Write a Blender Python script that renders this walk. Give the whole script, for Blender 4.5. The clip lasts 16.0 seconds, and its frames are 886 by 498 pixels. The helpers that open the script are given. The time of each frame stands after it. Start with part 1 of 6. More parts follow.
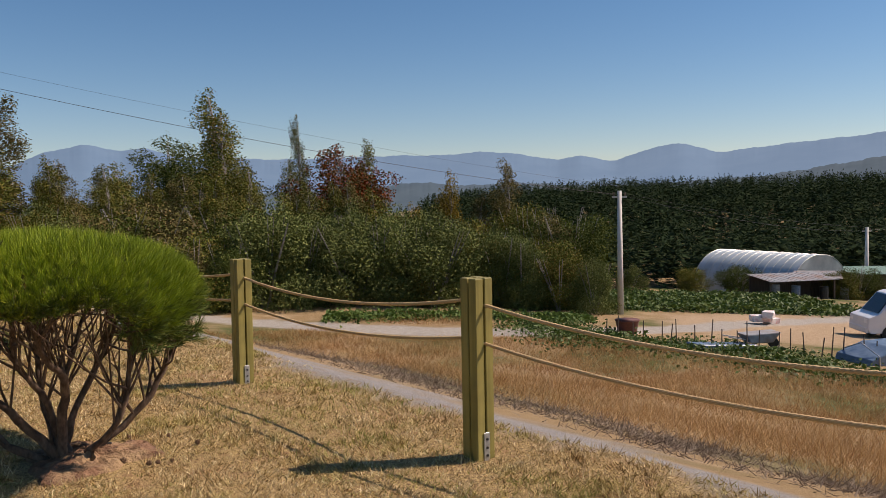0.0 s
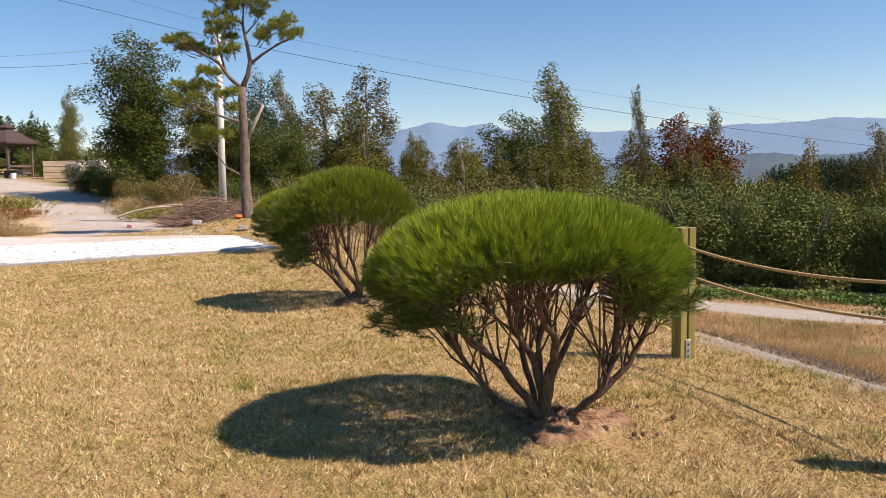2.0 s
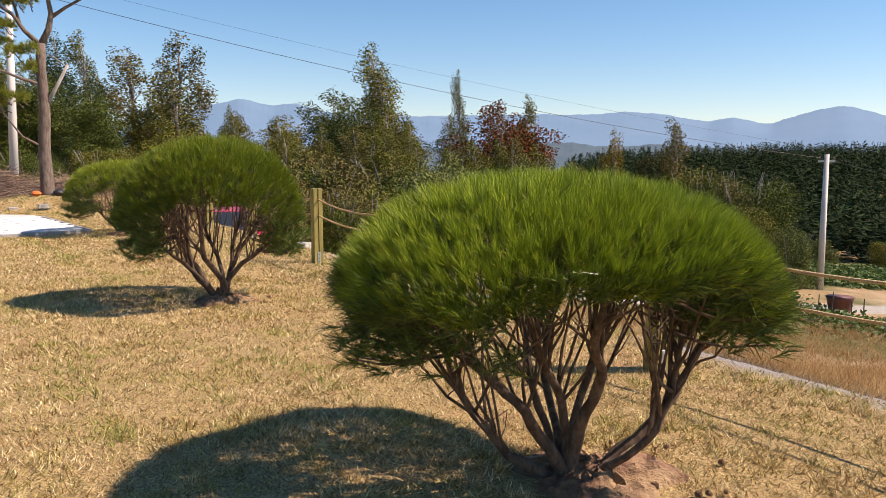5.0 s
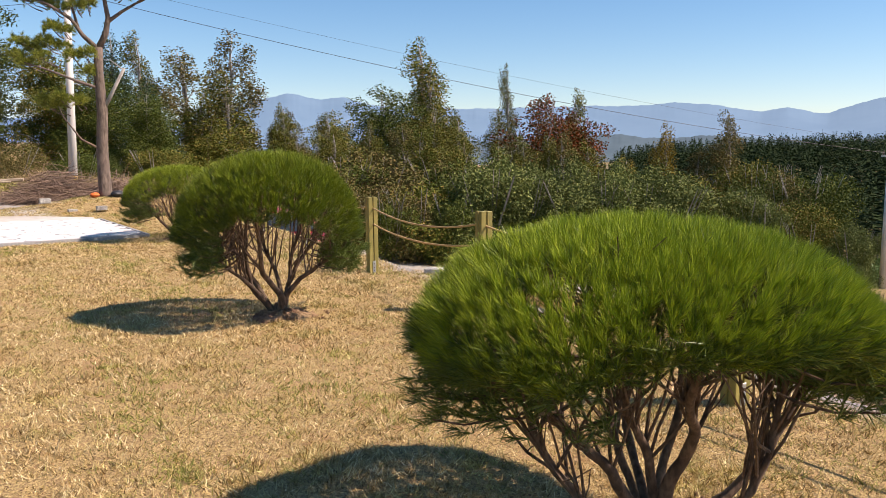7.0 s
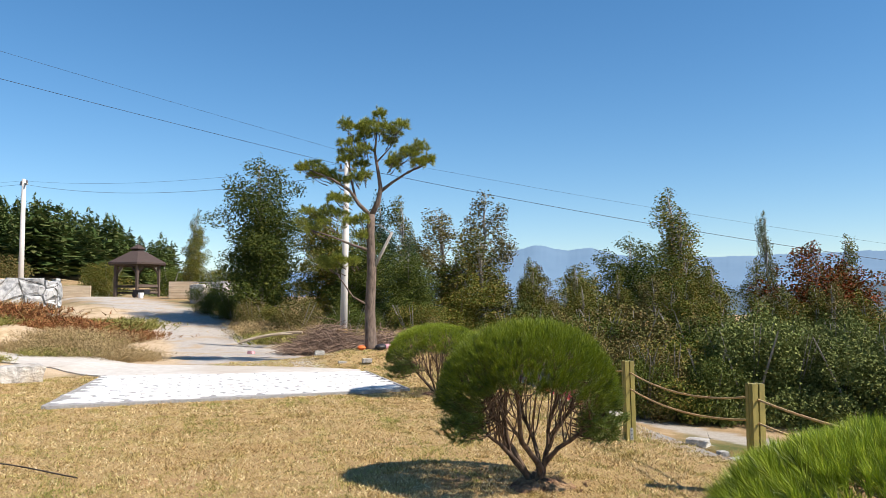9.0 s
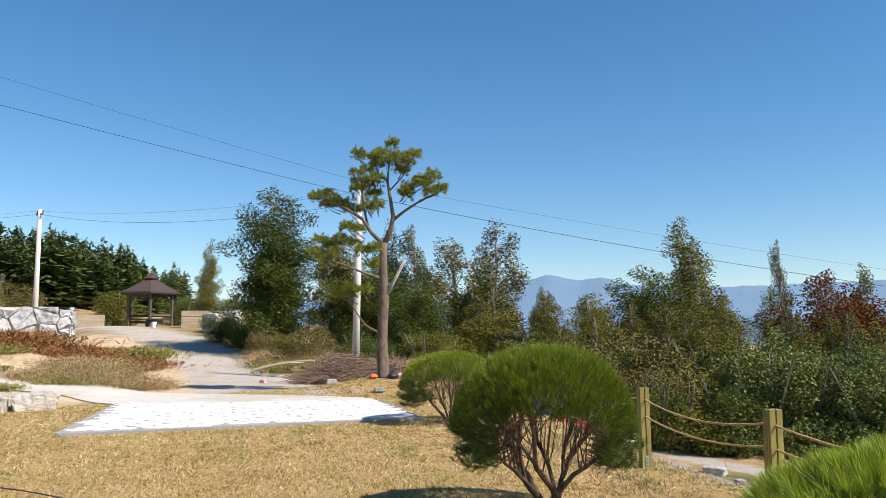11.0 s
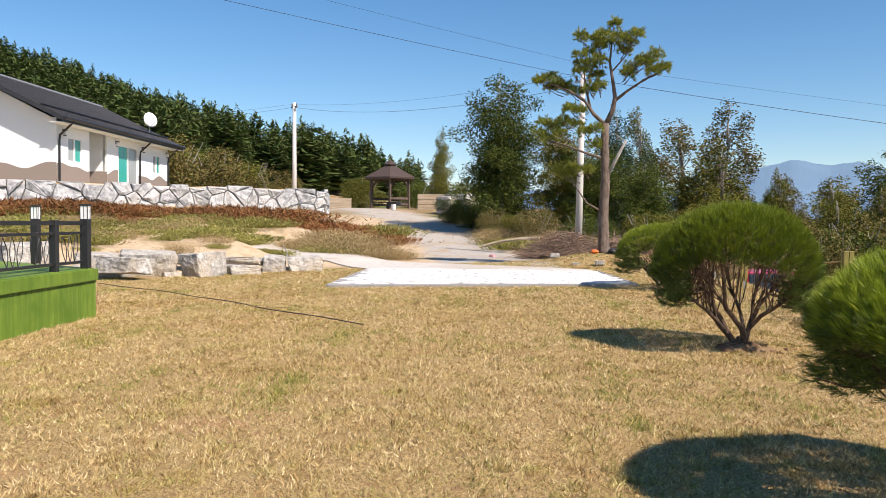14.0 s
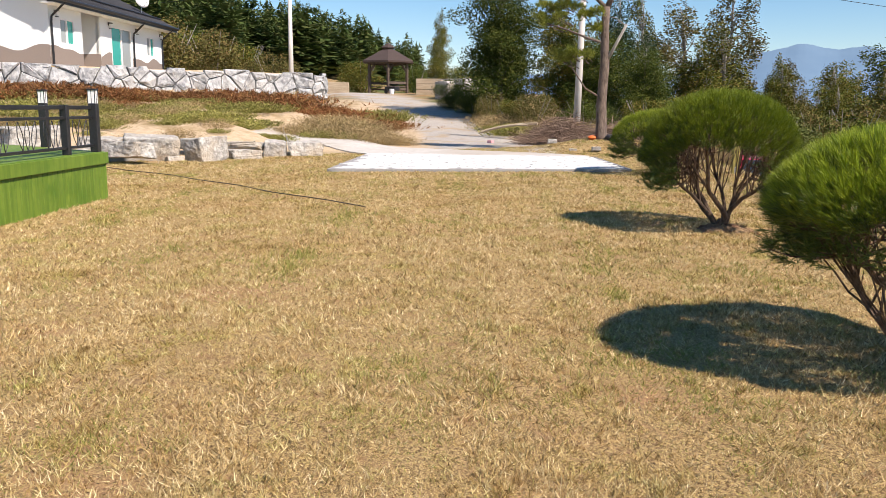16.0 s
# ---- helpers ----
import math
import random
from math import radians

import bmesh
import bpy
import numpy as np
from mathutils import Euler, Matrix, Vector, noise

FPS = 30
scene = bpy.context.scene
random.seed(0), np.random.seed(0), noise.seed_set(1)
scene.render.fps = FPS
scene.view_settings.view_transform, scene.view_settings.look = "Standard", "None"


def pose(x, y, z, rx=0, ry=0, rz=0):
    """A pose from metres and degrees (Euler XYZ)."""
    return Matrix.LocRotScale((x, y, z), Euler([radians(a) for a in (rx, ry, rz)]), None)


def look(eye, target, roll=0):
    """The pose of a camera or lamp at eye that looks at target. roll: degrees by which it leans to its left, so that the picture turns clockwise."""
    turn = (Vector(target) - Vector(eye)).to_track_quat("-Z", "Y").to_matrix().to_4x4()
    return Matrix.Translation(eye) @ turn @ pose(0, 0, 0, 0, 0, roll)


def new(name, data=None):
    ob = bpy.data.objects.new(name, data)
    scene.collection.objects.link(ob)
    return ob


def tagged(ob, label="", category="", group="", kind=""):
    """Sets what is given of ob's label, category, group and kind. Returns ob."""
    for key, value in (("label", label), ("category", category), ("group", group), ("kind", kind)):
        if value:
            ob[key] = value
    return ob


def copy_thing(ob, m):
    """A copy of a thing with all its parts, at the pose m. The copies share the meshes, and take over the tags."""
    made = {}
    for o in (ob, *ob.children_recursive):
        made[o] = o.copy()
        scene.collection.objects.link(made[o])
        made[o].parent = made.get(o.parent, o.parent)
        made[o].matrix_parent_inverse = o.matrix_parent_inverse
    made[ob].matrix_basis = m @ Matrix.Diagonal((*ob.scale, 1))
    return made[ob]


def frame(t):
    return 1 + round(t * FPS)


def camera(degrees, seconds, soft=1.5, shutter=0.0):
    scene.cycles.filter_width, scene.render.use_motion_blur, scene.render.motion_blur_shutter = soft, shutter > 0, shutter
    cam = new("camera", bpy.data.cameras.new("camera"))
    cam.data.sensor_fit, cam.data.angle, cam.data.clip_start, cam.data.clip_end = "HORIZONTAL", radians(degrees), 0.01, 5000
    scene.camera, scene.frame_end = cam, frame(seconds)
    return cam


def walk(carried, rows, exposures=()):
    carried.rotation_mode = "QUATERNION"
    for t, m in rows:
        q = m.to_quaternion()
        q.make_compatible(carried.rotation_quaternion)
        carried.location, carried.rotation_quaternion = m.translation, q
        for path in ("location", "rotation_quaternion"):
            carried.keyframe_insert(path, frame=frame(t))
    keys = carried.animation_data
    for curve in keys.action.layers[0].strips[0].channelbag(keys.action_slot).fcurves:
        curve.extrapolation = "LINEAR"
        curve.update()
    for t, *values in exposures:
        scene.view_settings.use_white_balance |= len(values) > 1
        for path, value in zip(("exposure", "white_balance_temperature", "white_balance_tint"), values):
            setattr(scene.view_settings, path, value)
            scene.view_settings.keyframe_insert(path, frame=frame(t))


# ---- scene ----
cam = camera(57.8, 16.0, soft=0.8)
PATH = [
    (0, (1.11, 1.281, 1.328), (1.123, 3.277, 1.212), -1.3),
    (0.5, (1.035, 1.227, 1.341), (0.557, 3.164, 1.201), -1.6),
    (1, (0.826, 1.085, 1.354), (0.196, 2.977, 1.2), -1.5),
    (1.5, (0.571, 1.142, 1.324), (-0.166, 2.995, 1.162), -1.4),
    (2, (0.26, 1.385, 1.298), (-0.515, 3.221, 1.133), -1.4),
    (2.5, (-0.061, 1.631, 1.28), (-0.808, 3.478, 1.107), -1.3),
    (3, (-0.339, 1.946, 1.268), (-0.955, 3.84, 1.087), -0.8),
    (3.5, (-0.634, 2.167, 1.241), (-1.162, 4.087, 1.051), -0.6),
    (4, (-0.779, 2.204, 1.256), (-1.202, 4.149, 1.057), -0.1),
    (6.5, (-0.979, 2.475, 1.281), (-1.277, 4.439, 1.049), 0.3),
    (7, (-1.037, 2.457, 1.453), (-1.475, 4.395, 1.221), -0.1),
    (7.5, (-1.067, 2.406, 1.585), (-1.755, 4.283, 1.535), -0.4),
    (8, (-1.086, 2.357, 1.609), (-1.935, 4.167, 1.649), -0.3),
    (8.5, (-1.117, 2.368, 1.62), (-2.068, 4.125, 1.719), -0.2),
    (9, (-1.121, 2.374, 1.616), (-2.121, 4.1, 1.757), -0.2),
    (9.5, (-1.127, 2.387, 1.613), (-2.152, 4.092, 1.812), -0.2),
    (12, (-1.131, 2.204, 1.422), (-2.152, 3.909, 1.644), -0.2),
    (12.5, (-0.926, 1.908, 1.303), (-2.097, 3.515, 1.515), 0.1),
    (13, (-0.706, 1.611, 1.264), (-2.015, 3.115, 1.42), 0.5),
    (13.5, (-0.402, 1.459, 1.267), (-1.818, 2.872, 1.292), 0.5),
    (14, (-0.197, 1.356, 1.26), (-1.657, 2.72, 1.195), 0.4),
    (14.5, (-0.068, 1.158, 1.243), (-1.53, 2.515, 1.097), 0.2),
    (15, (0.043, 1.047, 1.268), (-1.401, 2.395, 0.959), 0.1),
    (15.5, (0.102, 1.046, 1.271), (-1.336, 2.394, 0.928), 0.3),
    (16, (0.134, 1.054, 1.267), (-1.301, 2.403, 0.921), 0.6),
]
walk(cam, [(t, look(eye, target, roll)) for t, eye, target, roll in PATH],
     [(0.0, 0.06, 7150, 24), (0.5, 0.36, 7150, 24), (1.0, 0.50, 7150, 24), (1.5, 0.56, 7150, 24), (2.5, 0.62, 7150, 24), (4.0, 0.69, 7150, 24), (7.0, 0.72, 7100, 23), (8.0, 0.64, 6700, 17), (9.0, 0.66, 6550, 14),
      (12.5, 0.62, 6550, 14), (13.5, 0.62, 6650, 16), (14.5, 0.62, 6750, 18), (16.0, 0.62, 6750, 18)])

# ---------------------------------------------------------------- light
SUN_TO = Vector((0.69, 0.085, 0.72)).normalized()
world = bpy.data.worlds.new("sky")
scene.world = world
world.use_nodes = True
wn = world.node_tree
wbg = wn.nodes["Background"]
sky = wn.nodes.new("ShaderNodeTexSky")
sky.sky_type = "NISHITA"
sky.sun_disc = False
sky.sun_elevation = math.asin(SUN_TO.z)
sky.sun_rotation = math.atan2(SUN_TO.x, SUN_TO.y)
sky.altitude = 300
sky.air_density, sky.dust_density, sky.ozone_density = 1.0, 0.15, 3.4
tint = wn.nodes.new("ShaderNodeHueSaturation")
tint.inputs["Hue"].default_value, tint.inputs["Saturation"].default_value = 0.495, 1.24
wn.links.new(sky.outputs[0], tint.inputs["Color"])
wn.links.new(tint.outputs[0], wbg.inputs[0])
wbg.inputs[1].default_value = 0.092
sun_data = bpy.data.lights.new("sun", "SUN")
sun_data.energy, sun_data.angle, sun_data.color = 5.0, radians(0.5), (1.0, 0.93, 0.82)
sun = new("sun", sun_data)
sun.matrix_world = look((0, 0, 0), -SUN_TO)


# ---------------------------------------------------------------- materials
def nodes_of(name):
    m = bpy.data.materials.new(name)
    m.use_nodes = True
    return m, m.node_tree, m.node_tree.nodes["Principled BSDF"]


def mixed(nt, fac, a, b):
    n = nt.nodes.new("ShaderNodeMix")
    n.data_type = "RGBA"
    for sock, v in ((n.inputs[0], fac), (n.inputs[6], a), (n.inputs[7], b)):
        if isinstance(v, (tuple, list)):
            sock.default_value = (*v[:3], 1)
        elif isinstance(v, (int, float)):
            sock.default_value = v
        else:
            nt.links.new(v, sock)
    return n.outputs[2]


def noise_of(nt, scale, detail=4, coord="Object", stretch=None, rough=0.6):
    tc = nt.nodes.new("ShaderNodeTexCoord")
    n = nt.nodes.new("ShaderNodeTexNoise")
    n.inputs["Scale"].default_value, n.inputs["Detail"].default_value, n.inputs["Roughness"].default_value = scale, detail, rough
    src = tc.outputs[coord]
    if stretch:
        mp = nt.nodes.new("ShaderNodeMapping")
        mp.inputs["Scale"].default_value = stretch
        nt.links.new(src, mp.inputs[0])
        src = mp.outputs[0]
    nt.links.new(src, n.inputs[0])
    return n.outputs[0]


def ramp(nt, value, lo, hi):
    r = nt.nodes.new("ShaderNodeMapRange")
    r.inputs[1].default_value, r.inputs[2].default_value = lo, hi
    nt.links.new(value, r.inputs[0])
    return r.outputs[0]


def bumped(nt, bsdf, height, strength, dist=0.01):
    b = nt.nodes.new("ShaderNodeBump")
    b.inputs["Strength"].default_value, b.inputs["Distance"].default_value = strength, dist
    nt.links.new(height, b.inputs["Height"])
    nt.links.new(b.outputs[0], bsdf.inputs["Normal"])


def surface(name, c1, c2, scale=8, rough=0.8, bump=0.3, stretch=None, c3=None, big=0.7, metallic=0.0, dist=0.01):
    """Two colours by fine noise, a third by large stains, relief from the fine noise."""
    m, nt, b = nodes_of(name)
    fine = noise_of(nt, scale, 6, stretch=stretch)
    col = mixed(nt, ramp(nt, fine, 0.35, 0.65), c1, c2)
    if c3:
        col = mixed(nt, ramp(nt, noise_of(nt, big, 3), 0.45, 0.7), col, c3)
    nt.links.new(col, b.inputs["Base Color"])
    b.inputs["Roughness"].default_value, b.inputs["Metallic"].default_value = rough, metallic
    if bump:
        bumped(nt, b, fine, bump, dist)
    return m


def leafy(name, cols, rough=0.55, translucent=0.2, spec=0.3, patches=()):
    """Foliage: each leaf takes its own colour; light passes through. patches: (scale, low, high, tint) of uneven growth."""
    m, nt, b = nodes_of(name)
    geo = nt.nodes.new("ShaderNodeNewGeometry")
    r = nt.nodes.new("ShaderNodeValToRGB")
    for i, c in enumerate(cols):
        e = r.color_ramp.elements
        el = e[i] if i < 2 else e.new(i / (len(cols) - 1))
        el.position, el.color = i / (len(cols) - 1), (*c, 1)
    nt.links.new(geo.outputs["Random Per Island"], r.inputs[0])
    oi = nt.nodes.new("ShaderNodeObjectInfo")
    hsv = nt.nodes.new("ShaderNodeHueSaturation")
    vr = nt.nodes.new("ShaderNodeMapRange")
    vr.inputs[3].default_value, vr.inputs[4].default_value = 0.75, 1.2
    nt.links.new(oi.outputs["Random"], vr.inputs[0])
    nt.links.new(vr.outputs[0], hsv.inputs["Value"])
    col = r.outputs[0]
    for scale, low, high, tint_by in patches:
        mul = nt.nodes.new("ShaderNodeMix")
        mul.data_type, mul.blend_type = "RGBA", "MULTIPLY"
        nt.links.new(ramp(nt, noise_of(nt, scale, 3), low, high), mul.inputs[0])
        nt.links.new(col, mul.inputs[6])
        mul.inputs[7].default_value = (*tint_by, 1)
        col = mul.outputs[2]
    nt.links.new(col, hsv.inputs["Color"])
    nt.links.new(hsv.outputs[0], b.inputs["Base Color"])
    b.inputs["Roughness"].default_value = rough
    b.inputs["Specular IOR Level"].default_value = spec
    if translucent:
        tr = nt.nodes.new("ShaderNodeBsdfTranslucent")
        nt.links.new(hsv.outputs[0], tr.inputs[0])
        mx = nt.nodes.new("ShaderNodeMixShader")
        mx.inputs[0].default_value = translucent
        nt.links.new(b.outputs[0], mx.inputs[1])
        nt.links.new(tr.outputs[0], mx.inputs[2])
        nt.links.new(mx.outputs[0], nt.nodes["Material Output"].inputs[0])
    return m


M_NEEDLE = leafy("pine_needles", [(0.065, 0.115, 0.010), (0.21, 0.29, 0.018), (0.46, 0.51, 0.05), (0.10, 0.17, 0.013), (0.30, 0.37, 0.026)], 0.36, 0.10)
# older needles, with the crown's inner shade also put into the green
M_NEEDLE_OLD_SHADE = leafy("old_shaded_pine_needles", [(0.035, 0.065, 0.012), (0.09, 0.13, 0.02), (0.18, 0.22, 0.04), (0.05, 0.085, 0.015)], 0.40, 0.06)
M_NEEDLE_TREE = leafy("tree_pine_needles", [(0.09, 0.125, 0.02), (0.19, 0.22, 0.03), (0.36, 0.36, 0.055), (0.12, 0.16, 0.022)], 0.5, 0.2)
M_BARK = surface("shrub_bark", (0.075, 0.045, 0.028), (0.20, 0.13, 0.085), 40, 0.9, 0.8, (1, 1, 0.35), (0.05, 0.03, 0.02), 9, dist=0.006)
M_BARK_PINE = surface("pine_bark", (0.06, 0.042, 0.032), (0.19, 0.14, 0.105), 16, 0.9, 1.0, (1, 1, 0.25), (0.14, 0.10, 0.08), 3, dist=0.02)
M_BARK_GREY = surface("grey_bark", (0.16, 0.14, 0.12), (0.36, 0.33, 0.29), 10, 0.9, 0.6, (1, 1, 0.3))
M_LEAF = [leafy("leaves_olive", [(0.056, 0.079, 0.014), (0.104, 0.128, 0.020), (0.172, 0.162, 0.030), (0.246, 0.166, 0.046)], 0.8, 0.09, 0.12),
          leafy("leaves_dark", [(0.038, 0.061, 0.013), (0.074, 0.099, 0.018), (0.123, 0.134, 0.025)], 0.8, 0.09, 0.12),
          leafy("leaves_brown_green", [(0.084, 0.084, 0.025), (0.134, 0.121, 0.034), (0.184, 0.125, 0.050), (0.084, 0.100, 0.025)], 0.8, 0.09, 0.12),
          leafy("leaves_red", [(0.180, 0.037, 0.010), (0.279, 0.061, 0.013), (0.090, 0.066, 0.016), (0.053, 0.061, 0.015), (0.156, 0.053, 0.015), (0.066, 0.053, 0.016)], 0.8, 0.09, 0.12),
          leafy("leaves_yellow", [(0.221, 0.166, 0.025), (0.320, 0.212, 0.030), (0.148, 0.134, 0.025)], 0.8, 0.09, 0.12),
          leafy("leaves_willow", [(0.074, 0.099, 0.025), (0.136, 0.162, 0.046), (0.184, 0.200, 0.061)], 0.8, 0.09, 0.12)]
M_CONIFER = leafy("far_conifers", [(0.05, 0.085, 0.026), (0.075, 0.115, 0.034), (0.10, 0.135, 0.04), (0.12, 0.13, 0.048)], 0.9, 0.18, 0.05)
M_CONIFER_DARK = leafy("valley_conifers", [(0.020, 0.038, 0.018), (0.030, 0.052, 0.022), (0.040, 0.064, 0.026), (0.052, 0.068, 0.028)], 0.9, 0.05, 0.03)
M_DRYBLADE = leafy("dry_lawn_blades", [(0.50, 0.36, 0.16), (0.74, 0.58, 0.30), (0.93, 0.81, 0.52), (0.32, 0.24, 0.10), (0.64, 0.50, 0.25), (0.20, 0.13, 0.06)], 0.8, 0.15, 0.15,
                   ((2.2, 0.48, 0.68, (0.74, 0.82, 0.54)), (8.0, 0.50, 0.64, (0.76, 0.68, 0.58)), (24.0, 0.46, 0.60, (0.60, 0.53, 0.45)), (0.7, 0.48, 0.64, (0.88, 0.82, 0.76))))
M_FIELDGRASS = leafy("dry_field_grass", [(0.44, 0.25, 0.10), (0.62, 0.38, 0.16), (0.78, 0.56, 0.29), (0.32, 0.18, 0.075)], 0.8, 0.25, 0.15, ((0.9, 0.48, 0.66, (0.78, 0.66, 0.55)), (6.0, 0.48, 0.62, (0.74, 0.68, 0.62))))
M_WEED_GREEN = leafy("green_weeds", [(0.16, 0.165, 0.035), (0.26, 0.25, 0.06), (0.36, 0.31, 0.11), (0.11, 0.13, 0.03)], 0.75, 0.2, 0.12)
M_WEED_RED = leafy("dead_red_brown_plants", [(0.11, 0.042, 0.018), (0.22, 0.085, 0.032), (0.30, 0.15, 0.06), (0.17, 0.11, 0.045)], 0.85, 0.15, 0.1)
M_WEED_DRY = leafy("dry_weeds", [(0.30, 0.21, 0.10), (0.46, 0.34, 0.17), (0.22, 0.16, 0.07), (0.56, 0.44, 0.25)], 0.85, 0.2, 0.1)
M_CROP = leafy("field_crop_leaves", [(0.05, 0.10, 0.016), (0.09, 0.155, 0.025), (0.14, 0.19, 0.04)], 0.6, 0.2)

M_POST = surface("green_stained_timber", (0.20, 0.165, 0.035), (0.33, 0.27, 0.07), 14, 0.65, 0.4, (1, 1, 0.06), (0.14, 0.12, 0.03), 2.5, dist=0.004)
# post timber darkened to stand for shade in grooves and between boards
M_GROOVE_SHADE = surface("groove_shade_wood", (0.05, 0.045, 0.015), (0.09, 0.08, 0.03), 14, 0.8, 0.2)
M_ROPE = surface("natural_fibre_rope", (0.42, 0.27, 0.12), (0.60, 0.43, 0.22), 260, 0.9, 0.5, (1, 1, 1), None, dist=0.002)
M_STEEL = surface("galvanised_steel", (0.36, 0.37, 0.36), (0.5, 0.5, 0.48), 60, 0.45, 0.1, metallic=0.7)
M_CONCRETE = surface("pale_concrete", (0.46, 0.43, 0.38), (0.56, 0.53, 0.48), 5, 0.9, 0.25, None, (0.42, 0.36, 0.29), 0.35)
M_PAVER = surface("white_stamped_paving", (0.58, 0.575, 0.56), (0.70, 0.695, 0.68), 7, 0.85, 0.35, None, (0.54, 0.525, 0.50), 1.2)
M_PAVER_JOINT = surface("paving_joint", (0.22, 0.215, 0.205), (0.33, 0.32, 0.305), 25, 0.9, 0.3)
M_POLE = surface("concrete_pole", (0.50, 0.47, 0.43), (0.60, 0.57, 0.53), 6, 0.85, 0.2, (1, 1, 0.2))
M_ROCK = surface("pale_granite", (0.24, 0.225, 0.20), (0.56, 0.54, 0.49), 8, 0.9, 1.0, None, (0.42, 0.35, 0.26), 1.3, dist=0.07)
M_WALLROCK = surface("grey_granite", (0.17, 0.175, 0.18), (0.50, 0.50, 0.49), 4.5, 0.9, 1.0, None, (0.58, 0.57, 0.55), 0.9, dist=0.09)
# dark grey stands in for the shade deep between stacked wall stones
M_ROCKJOINT_SHADE = surface("wall_joint_shade", (0.09, 0.086, 0.08), (0.16, 0.152, 0.14), 8, 0.95, 0.4)
M_WHITEWALL = surface("white_render", (0.72, 0.76, 0.76), (0.78, 0.81, 0.81), 30, 0.85, 0.1)
M_BROWNWALL = surface("grey_brown_wall_base", (0.22, 0.18, 0.155), (0.26, 0.215, 0.185), 20, 0.85, 0.15)
M_ROOF = surface("dark_metal_roof", (0.028, 0.029, 0.033), (0.042, 0.043, 0.047), 6, 0.45, 0.08, metallic=0.2)
M_BLACK = surface("black_painted_metal", (0.012, 0.012, 0.013), (0.022, 0.022, 0.024), 40, 0.42, 0.06)
M_WHITEPVC = surface("white_window_frame", (0.74, 0.75, 0.75), (0.8, 0.8, 0.8), 20, 0.5, 0.03)
M_GREENWOOD = surface("green_stained_deck_boards", (0.085, 0.155, 0.012), (0.155, 0.235, 0.024), 12, 0.6, 0.25, (1, 1, 0.08), (0.075, 0.15, 0.01), 2.2, dist=0.003)
M_BROWNWOOD = surface("weathered_brown_wood", (0.07, 0.048, 0.036), (0.13, 0.095, 0.07), 14, 0.8, 0.4, (1, 1, 0.1))
M_PALEWOOD = surface("pale_sawn_wood", (0.34, 0.26, 0.17), (0.46, 0.37, 0.26), 12, 0.8, 0.3, (0.1, 1, 1))
M_SHINGLE = surface("brown_shingles", (0.04, 0.026, 0.022), (0.075, 0.05, 0.042), 18, 0.9, 0.5)
M_FILM = surface("greenhouse_film", (0.36, 0.42, 0.44), (0.48, 0.54, 0.55), 1.5, 0.35, 0.1, (1, 1, 1))
M_RUST = surface("rust_brown_tub", (0.10, 0.03, 0.022), (0.16, 0.05, 0.035), 14, 0.6, 0.15)
M_SHED = surface("grey_sheet_metal", (0.22, 0.23, 0.24), (0.34, 0.35, 0.35), 5, 0.6, 0.15, None, (0.26, 0.16, 0.11), 0.8)
M_SHEDG = surface("faded_green_sheet", (0.13, 0.24, 0.18), (0.22, 0.32, 0.25), 5, 0.6, 0.15)
M_BLUE = surface("blue_plastic_sheet", (0.07, 0.12, 0.19), (0.15, 0.21, 0.28), 4, 0.4, 0.3)
M_WHITEPAINT = surface("white_car_paint", (0.74, 0.75, 0.76), (0.79, 0.8, 0.8), 3, 0.25, 0.0)
M_REDPAINT = surface("red_car_paint", (0.40, 0.015, 0.04), (0.46, 0.02, 0.05), 3, 0.22, 0.0)
M_RUBBER = surface("black_rubber", (0.014, 0.014, 0.014), (0.024, 0.024, 0.024), 30, 0.85, 0.1)
M_WIRE = surface("black_cable", (0.015, 0.015, 0.016), (0.022, 0.022, 0.022), 30, 0.5, 0.0)
M_HOSE = surface("dark_brown_hose", (0.035, 0.022, 0.015), (0.06, 0.04, 0.028), 30, 0.5, 0.1)
M_BRUSH = surface("dead_brushwood", (0.16, 0.10, 0.07), (0.30, 0.21, 0.15), 20, 0.9, 0.4)
M_DIRT = surface("red_earth", (0.14, 0.07, 0.038), (0.28, 0.15, 0.08), 22, 0.95, 1.0, None, (0.36, 0.235, 0.12), 6, dist=0.04)
M_YELLOW = surface("yellow_black_band", (0.5, 0.32, 0.03), (0.58, 0.38, 0.05), 20, 0.6, 0.05)
M_ORANGE = surface("orange_plastic", (0.6, 0.12, 0.02), (0.7, 0.16, 0.03), 20, 0.5, 0.05)
M_PINK = surface("pink_plastic_bag", (0.62, 0.22, 0.26), (0.72, 0.45, 0.45), 20, 0.5, 0.2)
M_WHITEBAG = surface("white_sack", (0.66, 0.63, 0.6), (0.76, 0.73, 0.7), 12, 0.8, 0.3, None, (0.6, 0.3, 0.26), 3)


def glassy(name, colour, rough=0.06, trans=0.0):
    m, nt, b = nodes_of(name)
    b.inputs["Base Color"].default_value = (*colour, 1)
    b.inputs["Roughness"].default_value = rough
    b.inputs["Transmission Weight"].default_value = trans
    return m


M_GLASS_DARK = glassy("dark_car_glass", (0.02, 0.025, 0.03))
M_GLASS_TEAL = glassy("teal_tinted_glass", (0.03, 0.33, 0.28), 0.08)
M_GLASS_GREY = glassy("grey_window_glass", (0.30, 0.33, 0.33), 0.08)
M_LAMPGLASS = glassy("frosted_lamp_glass", (0.80, 0.80, 0.78), 0.4)

# ---------------------------------------------------------------- terrain
P1 = Vector((1.30, 5.39))
FDIR = Vector((-0.633, 0.774))     # along the rope fence
FOUT = Vector((0.774, 0.633))      # outwards, down the slope


